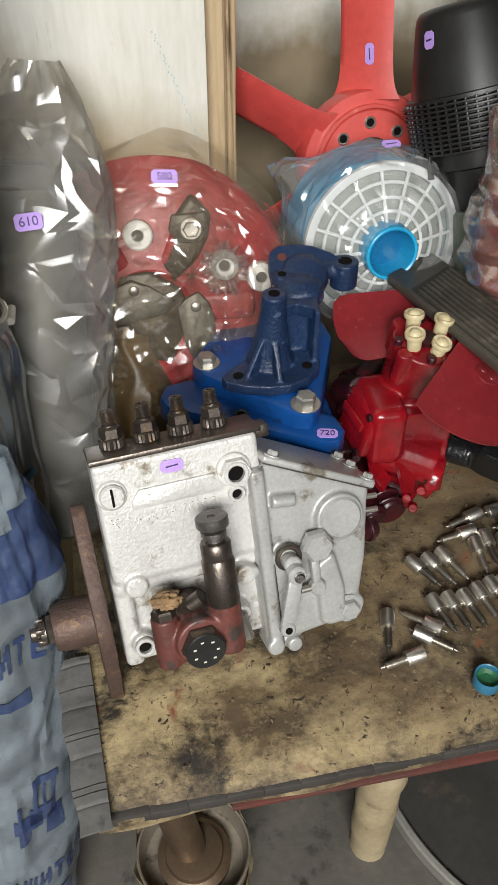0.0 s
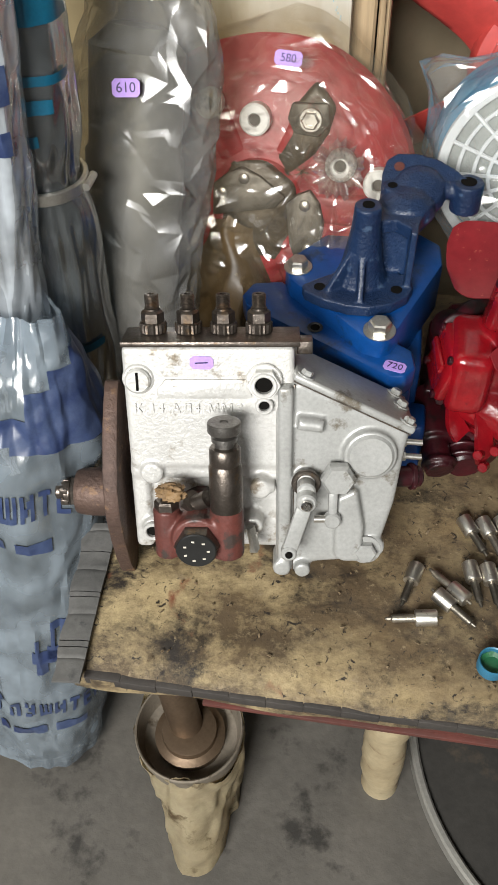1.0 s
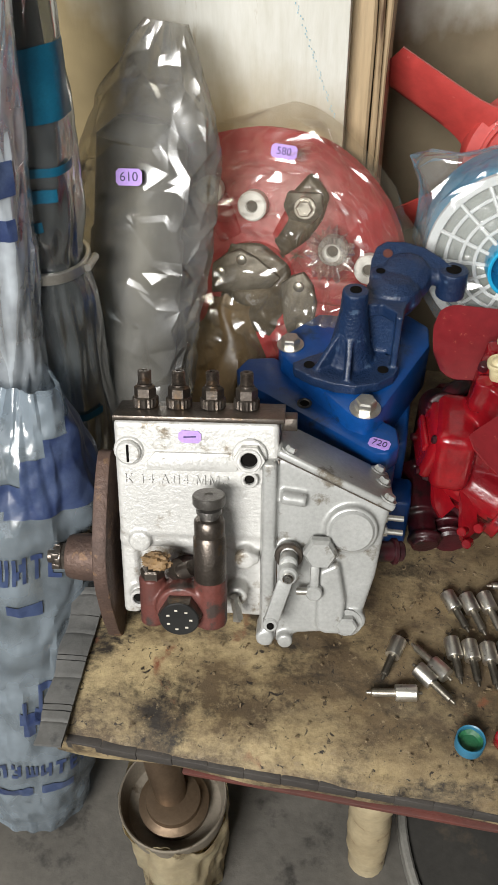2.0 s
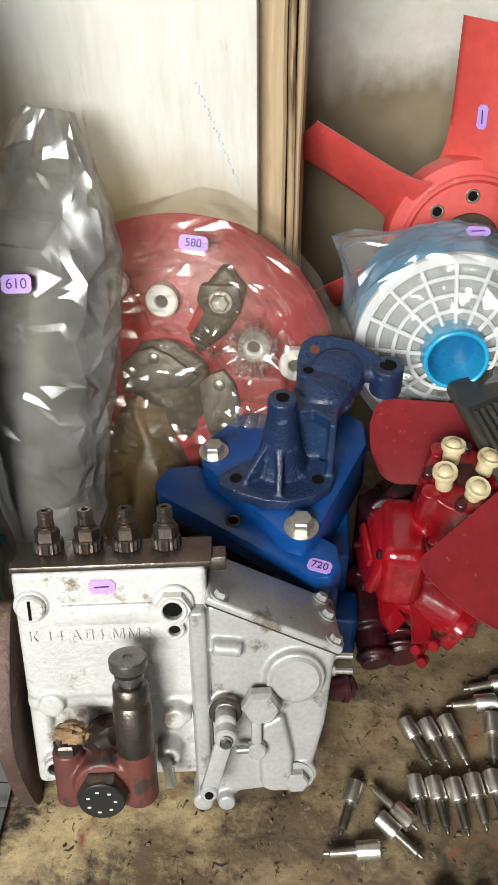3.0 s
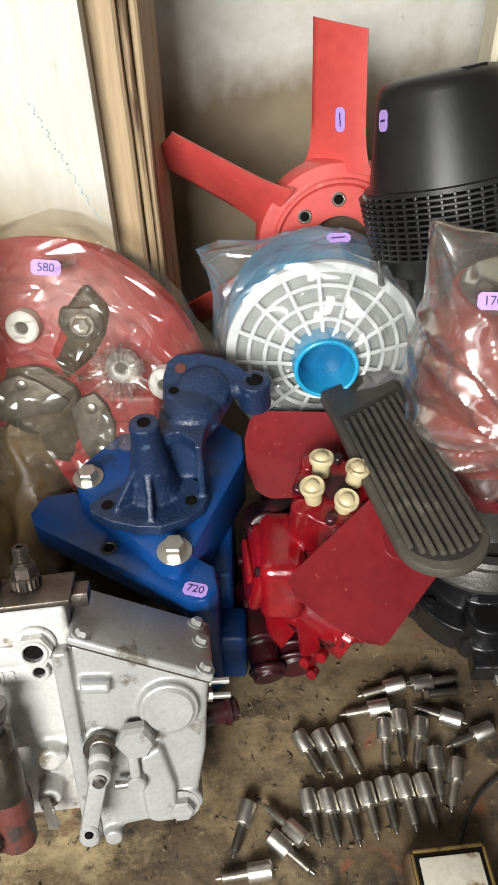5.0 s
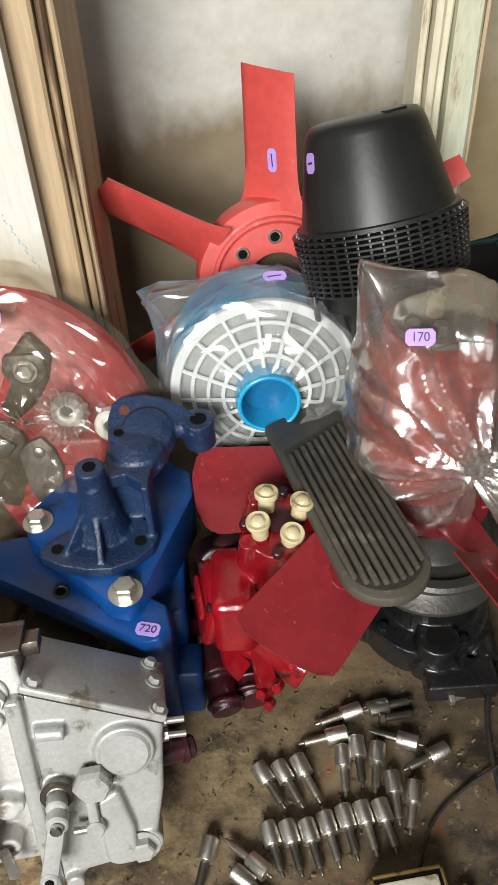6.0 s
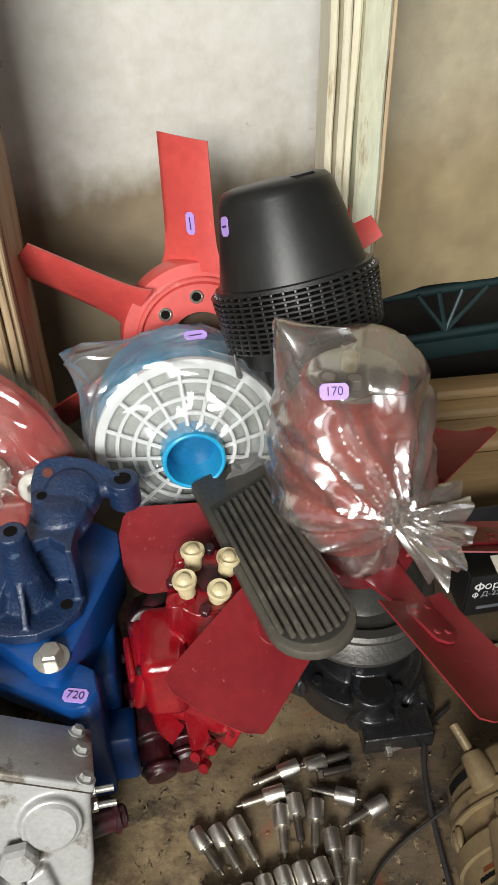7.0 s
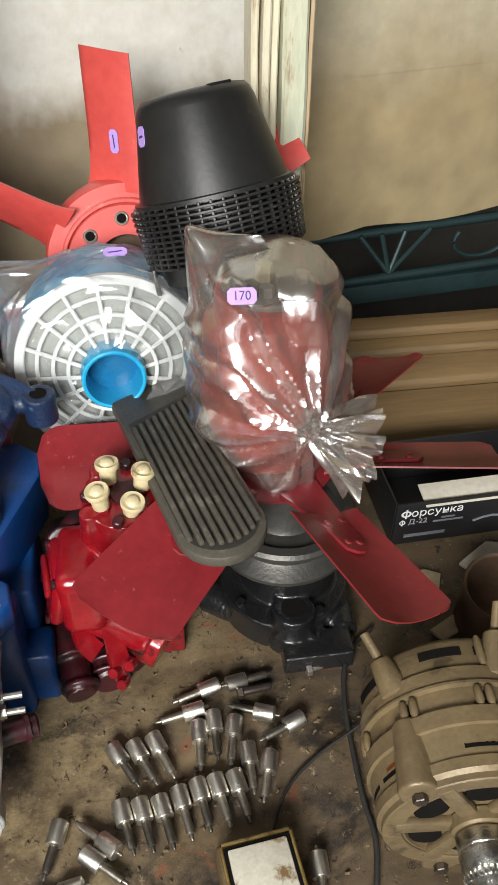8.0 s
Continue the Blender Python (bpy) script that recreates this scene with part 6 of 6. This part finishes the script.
bm = surf(B(), pipe_pt, 90, 140)
part("film_bag", bm, FILMMILK, tb, "milky printed plastic bag", smooth=60)
UP = facing(tb.matrix_world) - 0.78
for z0, hh, u0, u1 in ((0.93, 0.06, 0.60, 0.98), (0.885, 0.008, 0.55, 0.95), (0.862, 0.012, 0.6, 0.7), (0.862, 0.012, 0.73, 0.86), (0.835, 0.010, 0.62, 0.8), (0.60, 0.010, 0.6, 0.9)):
    bm = B()
    g = [[bm.verts.new(pipe_pt(UP + u0 + (u1 - u0) * i / 16, (z0 + hh * j / 3) / 1.15, 0.0022)) for i in range(17)] for j in range(4)]
    for j in range(3):
        for i in range(16):
            bm.faces.new((g[j][i], g[j][i + 1], g[j + 1][i + 1], g[j + 1][i]))
    part("print_bar", bm, TEALINK, tb)
bm = ring(B(), 0.041, 0.036, 0.775, 0.787, ID, 40)
cp = part("clamp", bm, ZINC, tb, "bright metal hose clamp")
bm = rod(B(), (-0.010, -0.0425, 0.781), (0.014, -0.0425, 0.780), 0.004, 10)
part("clamp_screw", bm, ZINC, cp)

tb2 = thing("bagged_pipe", along((-0.262, 0.60, 0.0), (-0.118, 0.60, 1.12)), "white printed plastic bag round a second pipe", "bagged part")


def pipe2_pt(u, v, out=0.0):
    a, z = u * 2 * math.pi, 1.12 * v
    d = Vector((math.cos(a), math.sin(a), 0))
    c = facet(Vector((d.x * 1.5, d.y * 1.5, z * 8)), 1.0, 41)
    return d * (0.034 + 0.013 * (c - 0.6) + out) + Vector((0, 0, z))


bm = surf(B(), pipe2_pt, 80, 120)
part("film_bag", bm, FILMWHITE, tb2, "white printed plastic bag", smooth=60)
bm = lathe(B(), [(0, 0), (0.024, 0), (0.024, 1.1), (0, 1.1)], ID, 24)
part("pipe", bm, GREYFILTER, tb2)
UP = facing(tb2.matrix_world) - 0.82
for z0, hh, u0, u1 in ((0.90, 0.03, 0.70, 0.95), (0.86, 0.02, 0.72, 0.93)):
    bm = B()
    g = [[bm.verts.new(pipe2_pt(UP + u0 + (u1 - u0) * i / 12, (z0 + hh * j / 3) / 1.12, 0.002)) for i in range(13)] for j in range(4)]
    for j in range(3):
        for i in range(12):
            bm.faces.new((g[j][i], g[j][i + 1], g[j + 1][i + 1], g[j + 1][i]))
    part("print_bar", bm, BLUEINK, tb2)

# ---- injector nozzles in rows ----
SPRAY = [(0.248, 0.491, -106), (0.298, 0.456, 138), (0.267, 0.461, -39), (0.269, 0.433, -172), (0.300, 0.501, -76), (0.318, 0.501, -77),
         (0.336, 0.501, -77), (0.354, 0.507, -79), (0.372, 0.512, -80), (0.389, 0.514, -79), (0.407, 0.515, -79), (0.294, 0.557, -60),
         (0.314, 0.558, -64), (0.333, 0.563, -67), (0.380, 0.570, -93), (0.395, 0.579, -90), (0.416, 0.571, -102), (0.424, 0.541, -90),
         (0.445, 0.530, -106), (0.387, 0.584, -171), (0.405, 0.609, -165), (0.412, 0.607, 11), (0.456, 0.567, 158), (0.484, 0.561, -159), (0.470, 0.432, -92)]
NOZ = mat("ground_nozzle_steel", (0.76, 0.73, 0.67), (0.60, 0.57, 0.51), 60, 0.36, 1.0, 0.2, 500, (0.16, 0.13, 0.09), 120, 0.22, rand=0.15)
NOZD = mat("oiled_nozzle_tip", (0.34, 0.31, 0.26), (0.15, 0.135, 0.11), 60, 0.40, 0.9, 0.2, 500, rand=0.5)
nz = thing("injector_nozzle", at(0, 0, 0), "ground steel diesel injector nozzle lying on the bench", "nozzle", "injector nozzles on the bench")
bm = lathe(B(), [(0, -0.0005), (0.0052, -0.0005), (0.0063, 0.0004), (0.0078, 0.0006), (0.0083, 0.0012), (0.0083, 0.0205), (0.0078, 0.0215), (0.005, 0.0218), (0, 0.0218)], ID, 28)
nb = part("nozzle_body", bm, NOZ, nz)
bm = lathe(B(), [(0, 0.0215), (0.0040, 0.0215), (0.0040, 0.0425), (0.0036, 0.0440), (0.0020, 0.0448), (0.0018, 0.0490), (0.0011, 0.0502), (0, 0.0504)], ID, 22)
part("nozzle_tip", bm, NOZD, nz)
bm = lathe(B(), [(0, -0.005), (0.0014, -0.005), (0.0016, -0.004), (0.0016, 0), (0, 0)], ID, 12)
part("needle_end", bm, NOZD, nz)
random.seed(5)
for i, (x, y, a) in enumerate(SPRAY):
    m = Matrix.Translation((x, y, TZ + 0.0082)) @ pose(0, 0, 0, 0, 0, a) @ pose(0, 0, 0, 0, 93, 0) @ pose(0, 0, 0, 0, 0, random.uniform(0, 360))
    if i == 0:
        nz.matrix_world = m
    else:
        copy_thing(nz, m)
for x, y, a in ((0.428, 0.598, 6), (0.503, 0.616, 12)):
    sp = thing("loose_bolt", Matrix.Translation((x, y, TZ + 0.006)) @ pose(0, 0, 0, 0, 0, a) @ pose(0, 0, 0, 0, 90, 0), "short dull steel bolt lying on the bench", "bolt")
    part("shank", lathe(B(), [(0, 0), (0.0042, 0), (0.0042, 0.028), (0.003, 0.03), (0, 0.03)], ID, 14), DARKSTEEL if a == 6 else ZINC, sp)
    part("head", cyl(B(), 0.0075, -0.006, 0, ID, 6, 0.0008), DARKSTEEL if a == 6 else ZINC, sp)

# ---- brown alternator with a drill chuck ----
AM = Matrix.Translation((0.606, 0.535, TZ + 0.083)) @ pose(0, 0, 0, 0, 0, -6) @ pose(0, 0, 0, 90, 0, 0) @ Matrix.Diagonal((1, 1, 0.88, 1))   # z along the shaft, towards the viewer
al = thing("alternator", AM, "dusty brown alternator with a drill chuck fitted on its shaft", "alternator")
R = 0.082


def arcband(bm, r0, r1, z0, z1, a0, a1, n=14):
    """A curved bar round the shaft's line, between two radii, heights and angles (degrees)."""
    g = []
    for i in range(n + 1):
        a = radians(a0 + (a1 - a0) * i / n)
        c, s_ = math.cos(a), math.sin(a)
        g.append([bm.verts.new((r * c, r * s_, z)) for r, z in ((r0, z0), (r1, z0 + 0.001), (r1, z1 - 0.001), (r0, z1))])
    for p, q in zip(g, g[1:]):
        for i in range(4):
            bm.faces.new((p[i], p[(i + 1) % 4], q[(i + 1) % 4], q[i]))
    bm.faces.new(g[0])
    bm.faces.new(g[-1][::-1])
    return bm


bm = lathe(B(), [(0, -0.006), (0.05, -0.006), (R - 0.018, 0.0), (R - 0.006, 0.007), (R - 0.003, 0.013), (R - 0.003, 0.040), (R, 0.042), (R, 0.058), (R + 0.002, 0.0585), (R + 0.002, 0.061), (R - 0.003, 0.062), (R - 0.003, 0.083),
               (R + 0.002, 0.084), (R + 0.002, 0.100), (R - 0.001, 0.101), (R - 0.003, 0.128), (R - 0.001, 0.129), (R - 0.001, 0.139), (R - 0.006, 0.145), (R - 0.022, 0.147), (R - 0.024, 0.142), (0, 0.142)], ID, 96)
ab = part("casing", bm, BRONZE, al)
for z0, z1, arcs in ((0.018, 0.029, ((52, 84), (92, 118), (150, 176), (10, 44))), (0.106, 0.122, ((58, 104), (140, 162), (168, 190), (8, 50))), (0.066, 0.079, ((82, 88), (128, 132), (172, 178), (34, 40)))):
    for a0, a1 in arcs:
        part("vent_slot", arcband(B(), R - 0.012, R - 0.0022, z0, z1, a0, a1), BLACKHOLE, ab)
part("winding", arcband(B(), R - 0.01, R - 0.0016, 0.110, 0.116, 146, 156), COPPER, ab)
for z0, z1, aa in ((0.010, 0.040, (78, 30)), (0.064, 0.083, (86, 130, 174, 42)), (0.098, 0.132, (74, 26))):
    for a in aa:
        for k in (-3.2, 3.2):
            q = [Vector(((R + 0.0005) * math.cos(radians(a + k)), (R + 0.0005) * math.sin(radians(a + k)), z)) for z in (z0, z0 + 0.004, (z0 + z1) / 2, z1 - 0.004, z1)]
            bm = tube(B(), q, lambda t: 0.0036 if 0.1 < t < 0.9 else 0.0022, 10)
            part("rib", bm, BRONZE, ab)
for a in (136, 16, 256):
    Q = pose(0, 0, 0, 0, 0, a)
    bm = B()
    rod(bm, Q @ Vector((R - 0.007, 0, 0.080)), Q @ Vector((R - 0.004, 0, 0.149)), 0.0125, 24, 0.0165, 0.002)
    box(bm, (R - 0.012, 0, 0.12), (0.02, 0.036, 0.054), 0.008, Q, 3)
    e = part("bolt_lug", bm, BRONZE, ab)
    cast(e, 0.0016, 5)
    bm = cyl(B(), 0.0062, 0.149, 0.156, Q @ at(R - 0.004, 0, 0), 6, 0.0008)
    part("bolt", bm, DARKSTEEL, e)
for a, zz in ((140, 0.020), (70, 0.012)):
    Q = pose(0, 0, 0, 0, 0, a)
    bm = B()
    rod(bm, Q @ Vector((R - 0.010, 0, 0.046)), Q @ Vector((R + 0.006, 0, zz - 0.006)), 0.0145, 24, 0.0100, 0.002)
    e = part("rear_lug", bm, BRONZE, ab)
    bm = rod(B(), Q @ Vector((R + 0.005, 0, zz - 0.004)), Q @ Vector((R + 0.021, 0, zz - 0.030)), 0.0043, 14, None, 0.0008)
    part("stud", bm, BRONZE, e)
# front shield: arms, openings and bearing seat
for i in range(6):
    Q = pose(0, 0, 0, 0, 0, i * 60 + 2)
    bm = box(B(), (0.042, 0, 0.146), (0.054, 0.016, 0.009), 0.003, Q)
    part("front_arm", bm, BRONZE, ab)
    Q = pose(0, 0, 0, 0, 0, i * 60 + 32)
    bm = lathe(B(), [(0, 0.1432), (0.011, 0.1432), (0.011, 0.1445), (0, 0.1445)], Q @ at(0.046, 0, 0), 24, 1.2, 1.5)
    part("front_opening", bm, BLACKHOLE, ab)
bm = ring(B(), R - 0.004, R - 0.020, 0.139, 0.149, ID, 64)
part("front_rim", bm, BRONZE, ab)
bm = cyl(B(), 0.024, 0.142, 0.157, ID, 36, 0.002)
part("bearing_seat", bm, BRONZE, ab)
bm = cyl(B(), 0.011, 0.156, 0.168, ID, 6, 0.001)
part("shaft_nut", bm, DARKSTEEL, al)
CH = mat("chuck_steel", (0.55, 0.54, 0.51), (0.42, 0.41, 0.39), 50, 0.25, 1.0, 0.3, 700)
bm = lathe(B(), [(0, 0.158), (0.020, 0.158), (0.0215, 0.160), (0.0215, 0.172), (0.0205, 0.173), (0.0205, 0.1745), (0.022, 0.1755), (0.022, 0.192), (0.0205, 0.194), (0.0185, 0.195), (0.0165, 0.212), (0.010, 0.224), (0.006, 0.225), (0.006, 0.216), (0, 0.216)], ID, 48)
ck = part("drill_chuck", bm, CH, al, "bright steel keyed drill chuck")
for i in range(30):
    bm = box(B(), (0.0200, 0, 0.1955), (0.004, 0.0022, 0.007), 0.0003, pose(0, 0, 0, 0, 0, i * 12))
    part("tooth", bm, CH, ck)
for i in range(3):
    bm = cyl(B(), 0.0033, 0, 0.002, pose(0, 0, 0, 0, 0, 60 + i * 120) @ at(0.0175, 0, 0.205) @ pose(0, 0, 0, 0, 82, 0), 14)
    part("key_hole", bm, BLACKHOLE, ck)

# ---- small things on the bench ----
tin = thing("tin_box", pose(0.418, 0.405, TZ, 0, 0, 6), "shallow worn tin box with a whitish lid and a rusty rim", "tin")
bm = box(B(), (0, 0, 0.017), (0.068, 0.078, 0.034), 0.006, ID, 3)
part("box_body", bm, TINRIM, tin)
bm = box(B(), (0.002, -0.001, 0.0345), (0.058, 0.068, 0.0035), 0.0015, ID, 2)
part("lid_seam", bm, BLACKHOLE, tin)
bm = box(B(), (0.002, -0.001, 0.0355), (0.052, 0.062, 0.005), 0.002, ID, 2)
part("lid", bm, TINTOP, tin, "whitish worn lid")
BRASS = mat("worn_brass_edge", (0.42, 0.30, 0.11), (0.24, 0.16, 0.06), 40, 0.36, 0.8, 0.3, 120, (0.06, 0.04, 0.02), 40, 0.3)
for c_, d_ in (((0.002, 0.0355, 0.0345), (0.060, 0.003, 0.005)), ((0.002, -0.0375, 0.0345), (0.060, 0.003, 0.005)), ((0.0325, -0.001, 0.0345), (0.003, 0.070, 0.005)), ((-0.0285, -0.001, 0.0345), (0.003, 0.070, 0.005))):
    part("rim", box(B(), c_, d_, 0.001), BRASS, tin)

cap_ = thing("bottle_cap", at(0.3195, 0.391, TZ), "upturned blue screw cap with green inside", "cap")
bm = lathe(B(), [(0, 0.001), (0.0125, 0.001), (0.0135, 0.002), (0.0138, 0.016), (0.0132, 0.017), (0.0120, 0.016), (0.0118, 0.004), (0, 0.004)], ID, 36)
part("cap_shell", bm, CAPBLUE, cap_)
bm = lathe(B(), [(0, 0.009), (0.008, 0.008), (0.0117, 0.011), (0.0117, 0.004), (0, 0.004)], ID, 30)
wobble(bm, 0.001, 300)
part("green_residue", bm, GREEN, cap_)
cap2 = thing("bottle_cap", at(0.352, 0.400, TZ), "small red plastic cap", "cap")
bm = lathe(B(), [(0, 0.0), (0.009, 0.0), (0.010, 0.002), (0.0095, 0.010), (0.008, 0.011), (0, 0.011)], ID, 28)
part("cap_shell", bm, RED, cap2)

bm = tube(B(), curve_pts([(0.578, 0.655, 0.466), (0.552, 0.636, 0.465), (0.536, 0.605, 0.465), (0.527, 0.560, 0.465), (0.524, 0.515, 0.465), (0.5225, 0.47, 0.465), (0.524, 0.435, 0.465), (0.514, 0.395, 0.465), (0.500, 0.352, 0.465)], 10), 0.0027, 10)
tagged(part("cable", bm, CABLE), "thin black cable lying along the bench", "cable")
bm = tube(B(), curve_pts([(0.545, 0.548, 0.470), (0.524, 0.538, 0.4665), (0.495, 0.524, 0.464), (0.464, 0.502, 0.464), (0.446, 0.480, 0.464), (0.435, 0.455, 0.464)], 10), 0.0016, 10)
tagged(part("cable", bm, CABLE), "thin dark wire branching across the bench", "cable")

bx = thing("carton_box", pose(0.636, 0.777, TZ, 0, 0, 2), "open black printed carton box on the bench", "box")
W, D, Hh = 0.30, 0.11, 0.068
for nm, c, s in (("front_wall", (W / 2, 0, Hh / 2), (W, 0.0025, Hh)), ("back_wall", (W / 2, D, Hh / 2), (W, 0.0025, Hh)), ("side_wall", (0, D / 2, Hh / 2), (0.0025, D - 0.003, Hh)), ("side_wall", (W, D / 2, Hh / 2), (0.0025, D - 0.003, Hh)), ("bottom", (W / 2, D / 2, 0.002), (W - 0.004, D - 0.004, 0.003))):
    part(nm, box(B(), c, s, 0.0006), CARD, bx)
bm = box(B(), (W / 2 + 0.02, 0.022, Hh - 0.006), (W - 0.03, 0.034, 0.0018), 0.0005, pose(0, 0, 0, 8, 0, 0))
part("inner_flap", bm, WHITECARD, bx, "whitish inner card flap")
INKW = mat("white_print", (0.75, 0.75, 0.74), (0.70, 0.70, 0.70), 30, 0.6)
letters("print_word", "орсунка", 0.0165, at(0.0515, -0.0016, 0.0515) @ FRONT, INKW, bx, 0.0002)
part("print_letter", ring(B(), 0.0058, 0.0034, 0, 0.0003, at(0.0125, -0.0016, 0.0520) @ FRONT @ Matrix.Diagonal((1.1, 0.9, 1, 1)), 28, 0.0001), INKW, bx)
part("print_letter", box(B(), (0.0125, -0.0018, 0.0518), (0.0020, 0.0003, 0.0150)), INKW, bx)
part("print_letter", ring(B(), 0.0038, 0.0026, 0, 0.0003, at(0.0092, -0.0016, 0.0378) @ FRONT, 24, 0.0001), INKW, bx)
part("print_letter", box(B(), (0.0092, -0.0018, 0.0376), (0.0012, 0.0003, 0.0100)), INKW, bx)
letters("print_word", "Д-22", 0.0115, at(0.0285, -0.0016, 0.0375) @ FRONT, mat("grey_print", (0.35, 0.36, 0.38), None, 30, 0.6), bx, 0.0002)
for i, (x0, x1, z) in enumerate(((0.058, 0.075, 0.0395), (0.048, 0.086, 0.034), (0.014, 0.066, 0.014))):
    bm = box(B(), ((x0 + x1) / 2, -0.0016, z), (x1 - x0, 0.0006, 0.0026 if i < 2 else 0.005))
    part("print_bar", bm, mat("dim_print", (0.16, 0.17, 0.19), None, 30, 0.6), bx)
bm = tube(B(), [(0.10 + 0.012 * i, -0.0018, 0.026 + 0.006 * math.sin(i * 0.8)) for i in range(14)], 0.0016, 6)
part("print_emblem", bm, mat("dim_print", (0.16, 0.17, 0.19)), bx)

# torn card, wood chips and a rusty ring
for x, y, rz, sx, sy, mt, nm, lb in ((0.652, 0.708, -38, 0.020, 0.052, PALEWOOD, "wood_chip", "pale split wood chip"), (0.668, 0.648, -62, 0.010, 0.048, PALEWOOD, "wood_chip", "thin pale splinter of wood"), (0.748, 0.735, -55, 0.022, 0.07, WHITECARD, "torn_card", "dirty torn strip of card")):
    bm = B()
    prism(bm, [(-sx, -sy / 2), (sx * 0.6, -sy * 0.45), (sx, sy * 0.1), (sx * 0.7, sy / 2), (-sx * 0.2, sy * 0.42), (-sx * 0.9, sy * 0.2)], 0, 0.006, 0.001, pose(x, y, TZ + 0.001, 3, 4, rz))
    tagged(part(nm, bm, mt), lb + " on the bench", "scrap")
bm = lathe(B(), [(0.040, 0.0), (0.048, 0.0), (0.050, 0.004), (0.050, 0.062), (0.0485, 0.064), (0.046, 0.062), (0.046, 0.012), (0.0, 0.012), (0.0, 0.008), (0.040, 0.008)], at(0.722, 0.645, TZ), 48)
tagged(part("rusty_cup", bm, mat("brown_rust_tin", (0.14, 0.085, 0.05), (0.08, 0.05, 0.032), 16, 0.5, 0.5, 0.4, 90)), "rusty brown open metal cup on the bench", "cup")

# dirt, shavings and crumbs on the bench
random.seed(21)
bm = B()
for i in range(520):
    x, y = random.uniform(-0.05, 0.75), random.uniform(0.345, 0.66)
    s = random.uniform(0.0006, 0.0022)
    box(bm, (0, 0, 0), (s * random.uniform(1, 2.6), s, s * 0.6), 0, Matrix.Translation((x, y, TZ + 0.0002)) @ pose(0, 0, 0, random.uniform(-20, 20), random.uniform(-20, 20), random.uniform(0, 180)))
tagged(part("crumbs", bm, mat("crumbs", (0.22, 0.16, 0.09), (0.10, 0.07, 0.04), 300, 0.8)), "wood crumbs and grit scattered on the bench", "dirt", "", "stuff")

# ---- on the floor, under the bench ----
ug = thing("gear_shaft", pose(0.010, 0.385, 0.0), "oily steel shaft with a stepped drum standing in brown paper", "machine part")
bm = lathe(B(), [(0, 0.19), (0.052, 0.19), (0.057, 0.192), (0.061, 0.205), (0.063, 0.22), (0.0645, 0.221), (0.066, 0.219), (0.064, 0.195), (0.058, 0.162), (0.05, 0.14), (0, 0.14)], ID, 48)
part("drum", bm, mat("dusty_pressed_steel", (0.30, 0.26, 0.21), (0.20, 0.17, 0.13), 16, 0.5, 0.4, 0.3, 90, (0.10, 0.075, 0.05), 24, 0.3), ug)
bm = lathe(B(), [(0, 0.185), (0.042, 0.185), (0.043, 0.202), (0.034, 0.206), (0.033, 0.214), (0.024, 0.216), (0, 0.216)], ID, 40)
part("stepped_collar", bm, mat("brown_steel", (0.20, 0.14, 0.09), (0.13, 0.09, 0.06), 20, 0.42, 0.7, 0.3, 90), ug)
bm = rod(B(), (0, 0, 0.185), (-0.022, 0.028, 0.30), 0.0205, 28, None, 0.002)
part("shaft", bm, mat("brown_steel", (0.2, 0.14, 0.09)), ug)
bm = cyl(B(), 0.028, 0, 0.012, along((-0.0235, 0.030, 0.30), (-0.027, 0.035, 0.325)), 30, 0.002)
part("shaft_collar", bm, DARKSTEEL, ug)
sticker(ug, along((-0.018, 0.008, 0.290), (-0.02, -0.03, 0.315)), 0.016, 0.009)
bm = B()


def wrap(u, v):
    a = u * 2 * math.pi
    d = Vector((math.cos(a), math.sin(a), 0))
    tip = max(0, math.cos(a + 1.45)) ** 6
    z = 0.205 * v - 0.004 * 0
    c = facet(d * 1.6 + Vector((0, 0, z * 12)), 1.0, 8)
    r = 0.052 + 0.014 * v + 0.016 * (c - 0.6) + 0.062 * tip * max(0, 1 - v) ** 1.3
    return d * r + Vector((0, 0, z + 0.018 * math.sin(a * 3) * v * v))


surf(bm, wrap, 90, 34)
r = bmesh.ops.solidify(bm, geom=bm.faces[:], thickness=0.0015)
part("paper_wrap", bm, PAPER, ug, "crumpled oily brown paper wrap", smooth=50)

dk = thing("floor_disc", pose(0.605, 0.526, 0.0), "dark round steel lid with a pale rim on the floor", "lid")
bm = lathe(B(), [(0, 0.0), (0.302, 0.0), (0.302, 0.016), (0, 0.018)], ID, 90)
part("plate", bm, mat("dark_lid", (0.06, 0.056, 0.05), (0.035, 0.033, 0.03), 6, 0.6, 0.3, 0.4, 50, (0.10, 0.08, 0.06), 10, 0.25), dk)
bm = ring(B(), 0.314, 0.302, 0.0, 0.026, ID, 110, 0.003)
part("rim", bm, mat("pale_rim", (0.30, 0.29, 0.26), (0.22, 0.21, 0.19), 14, 0.6, 0.2, 0.3, 60), dk)
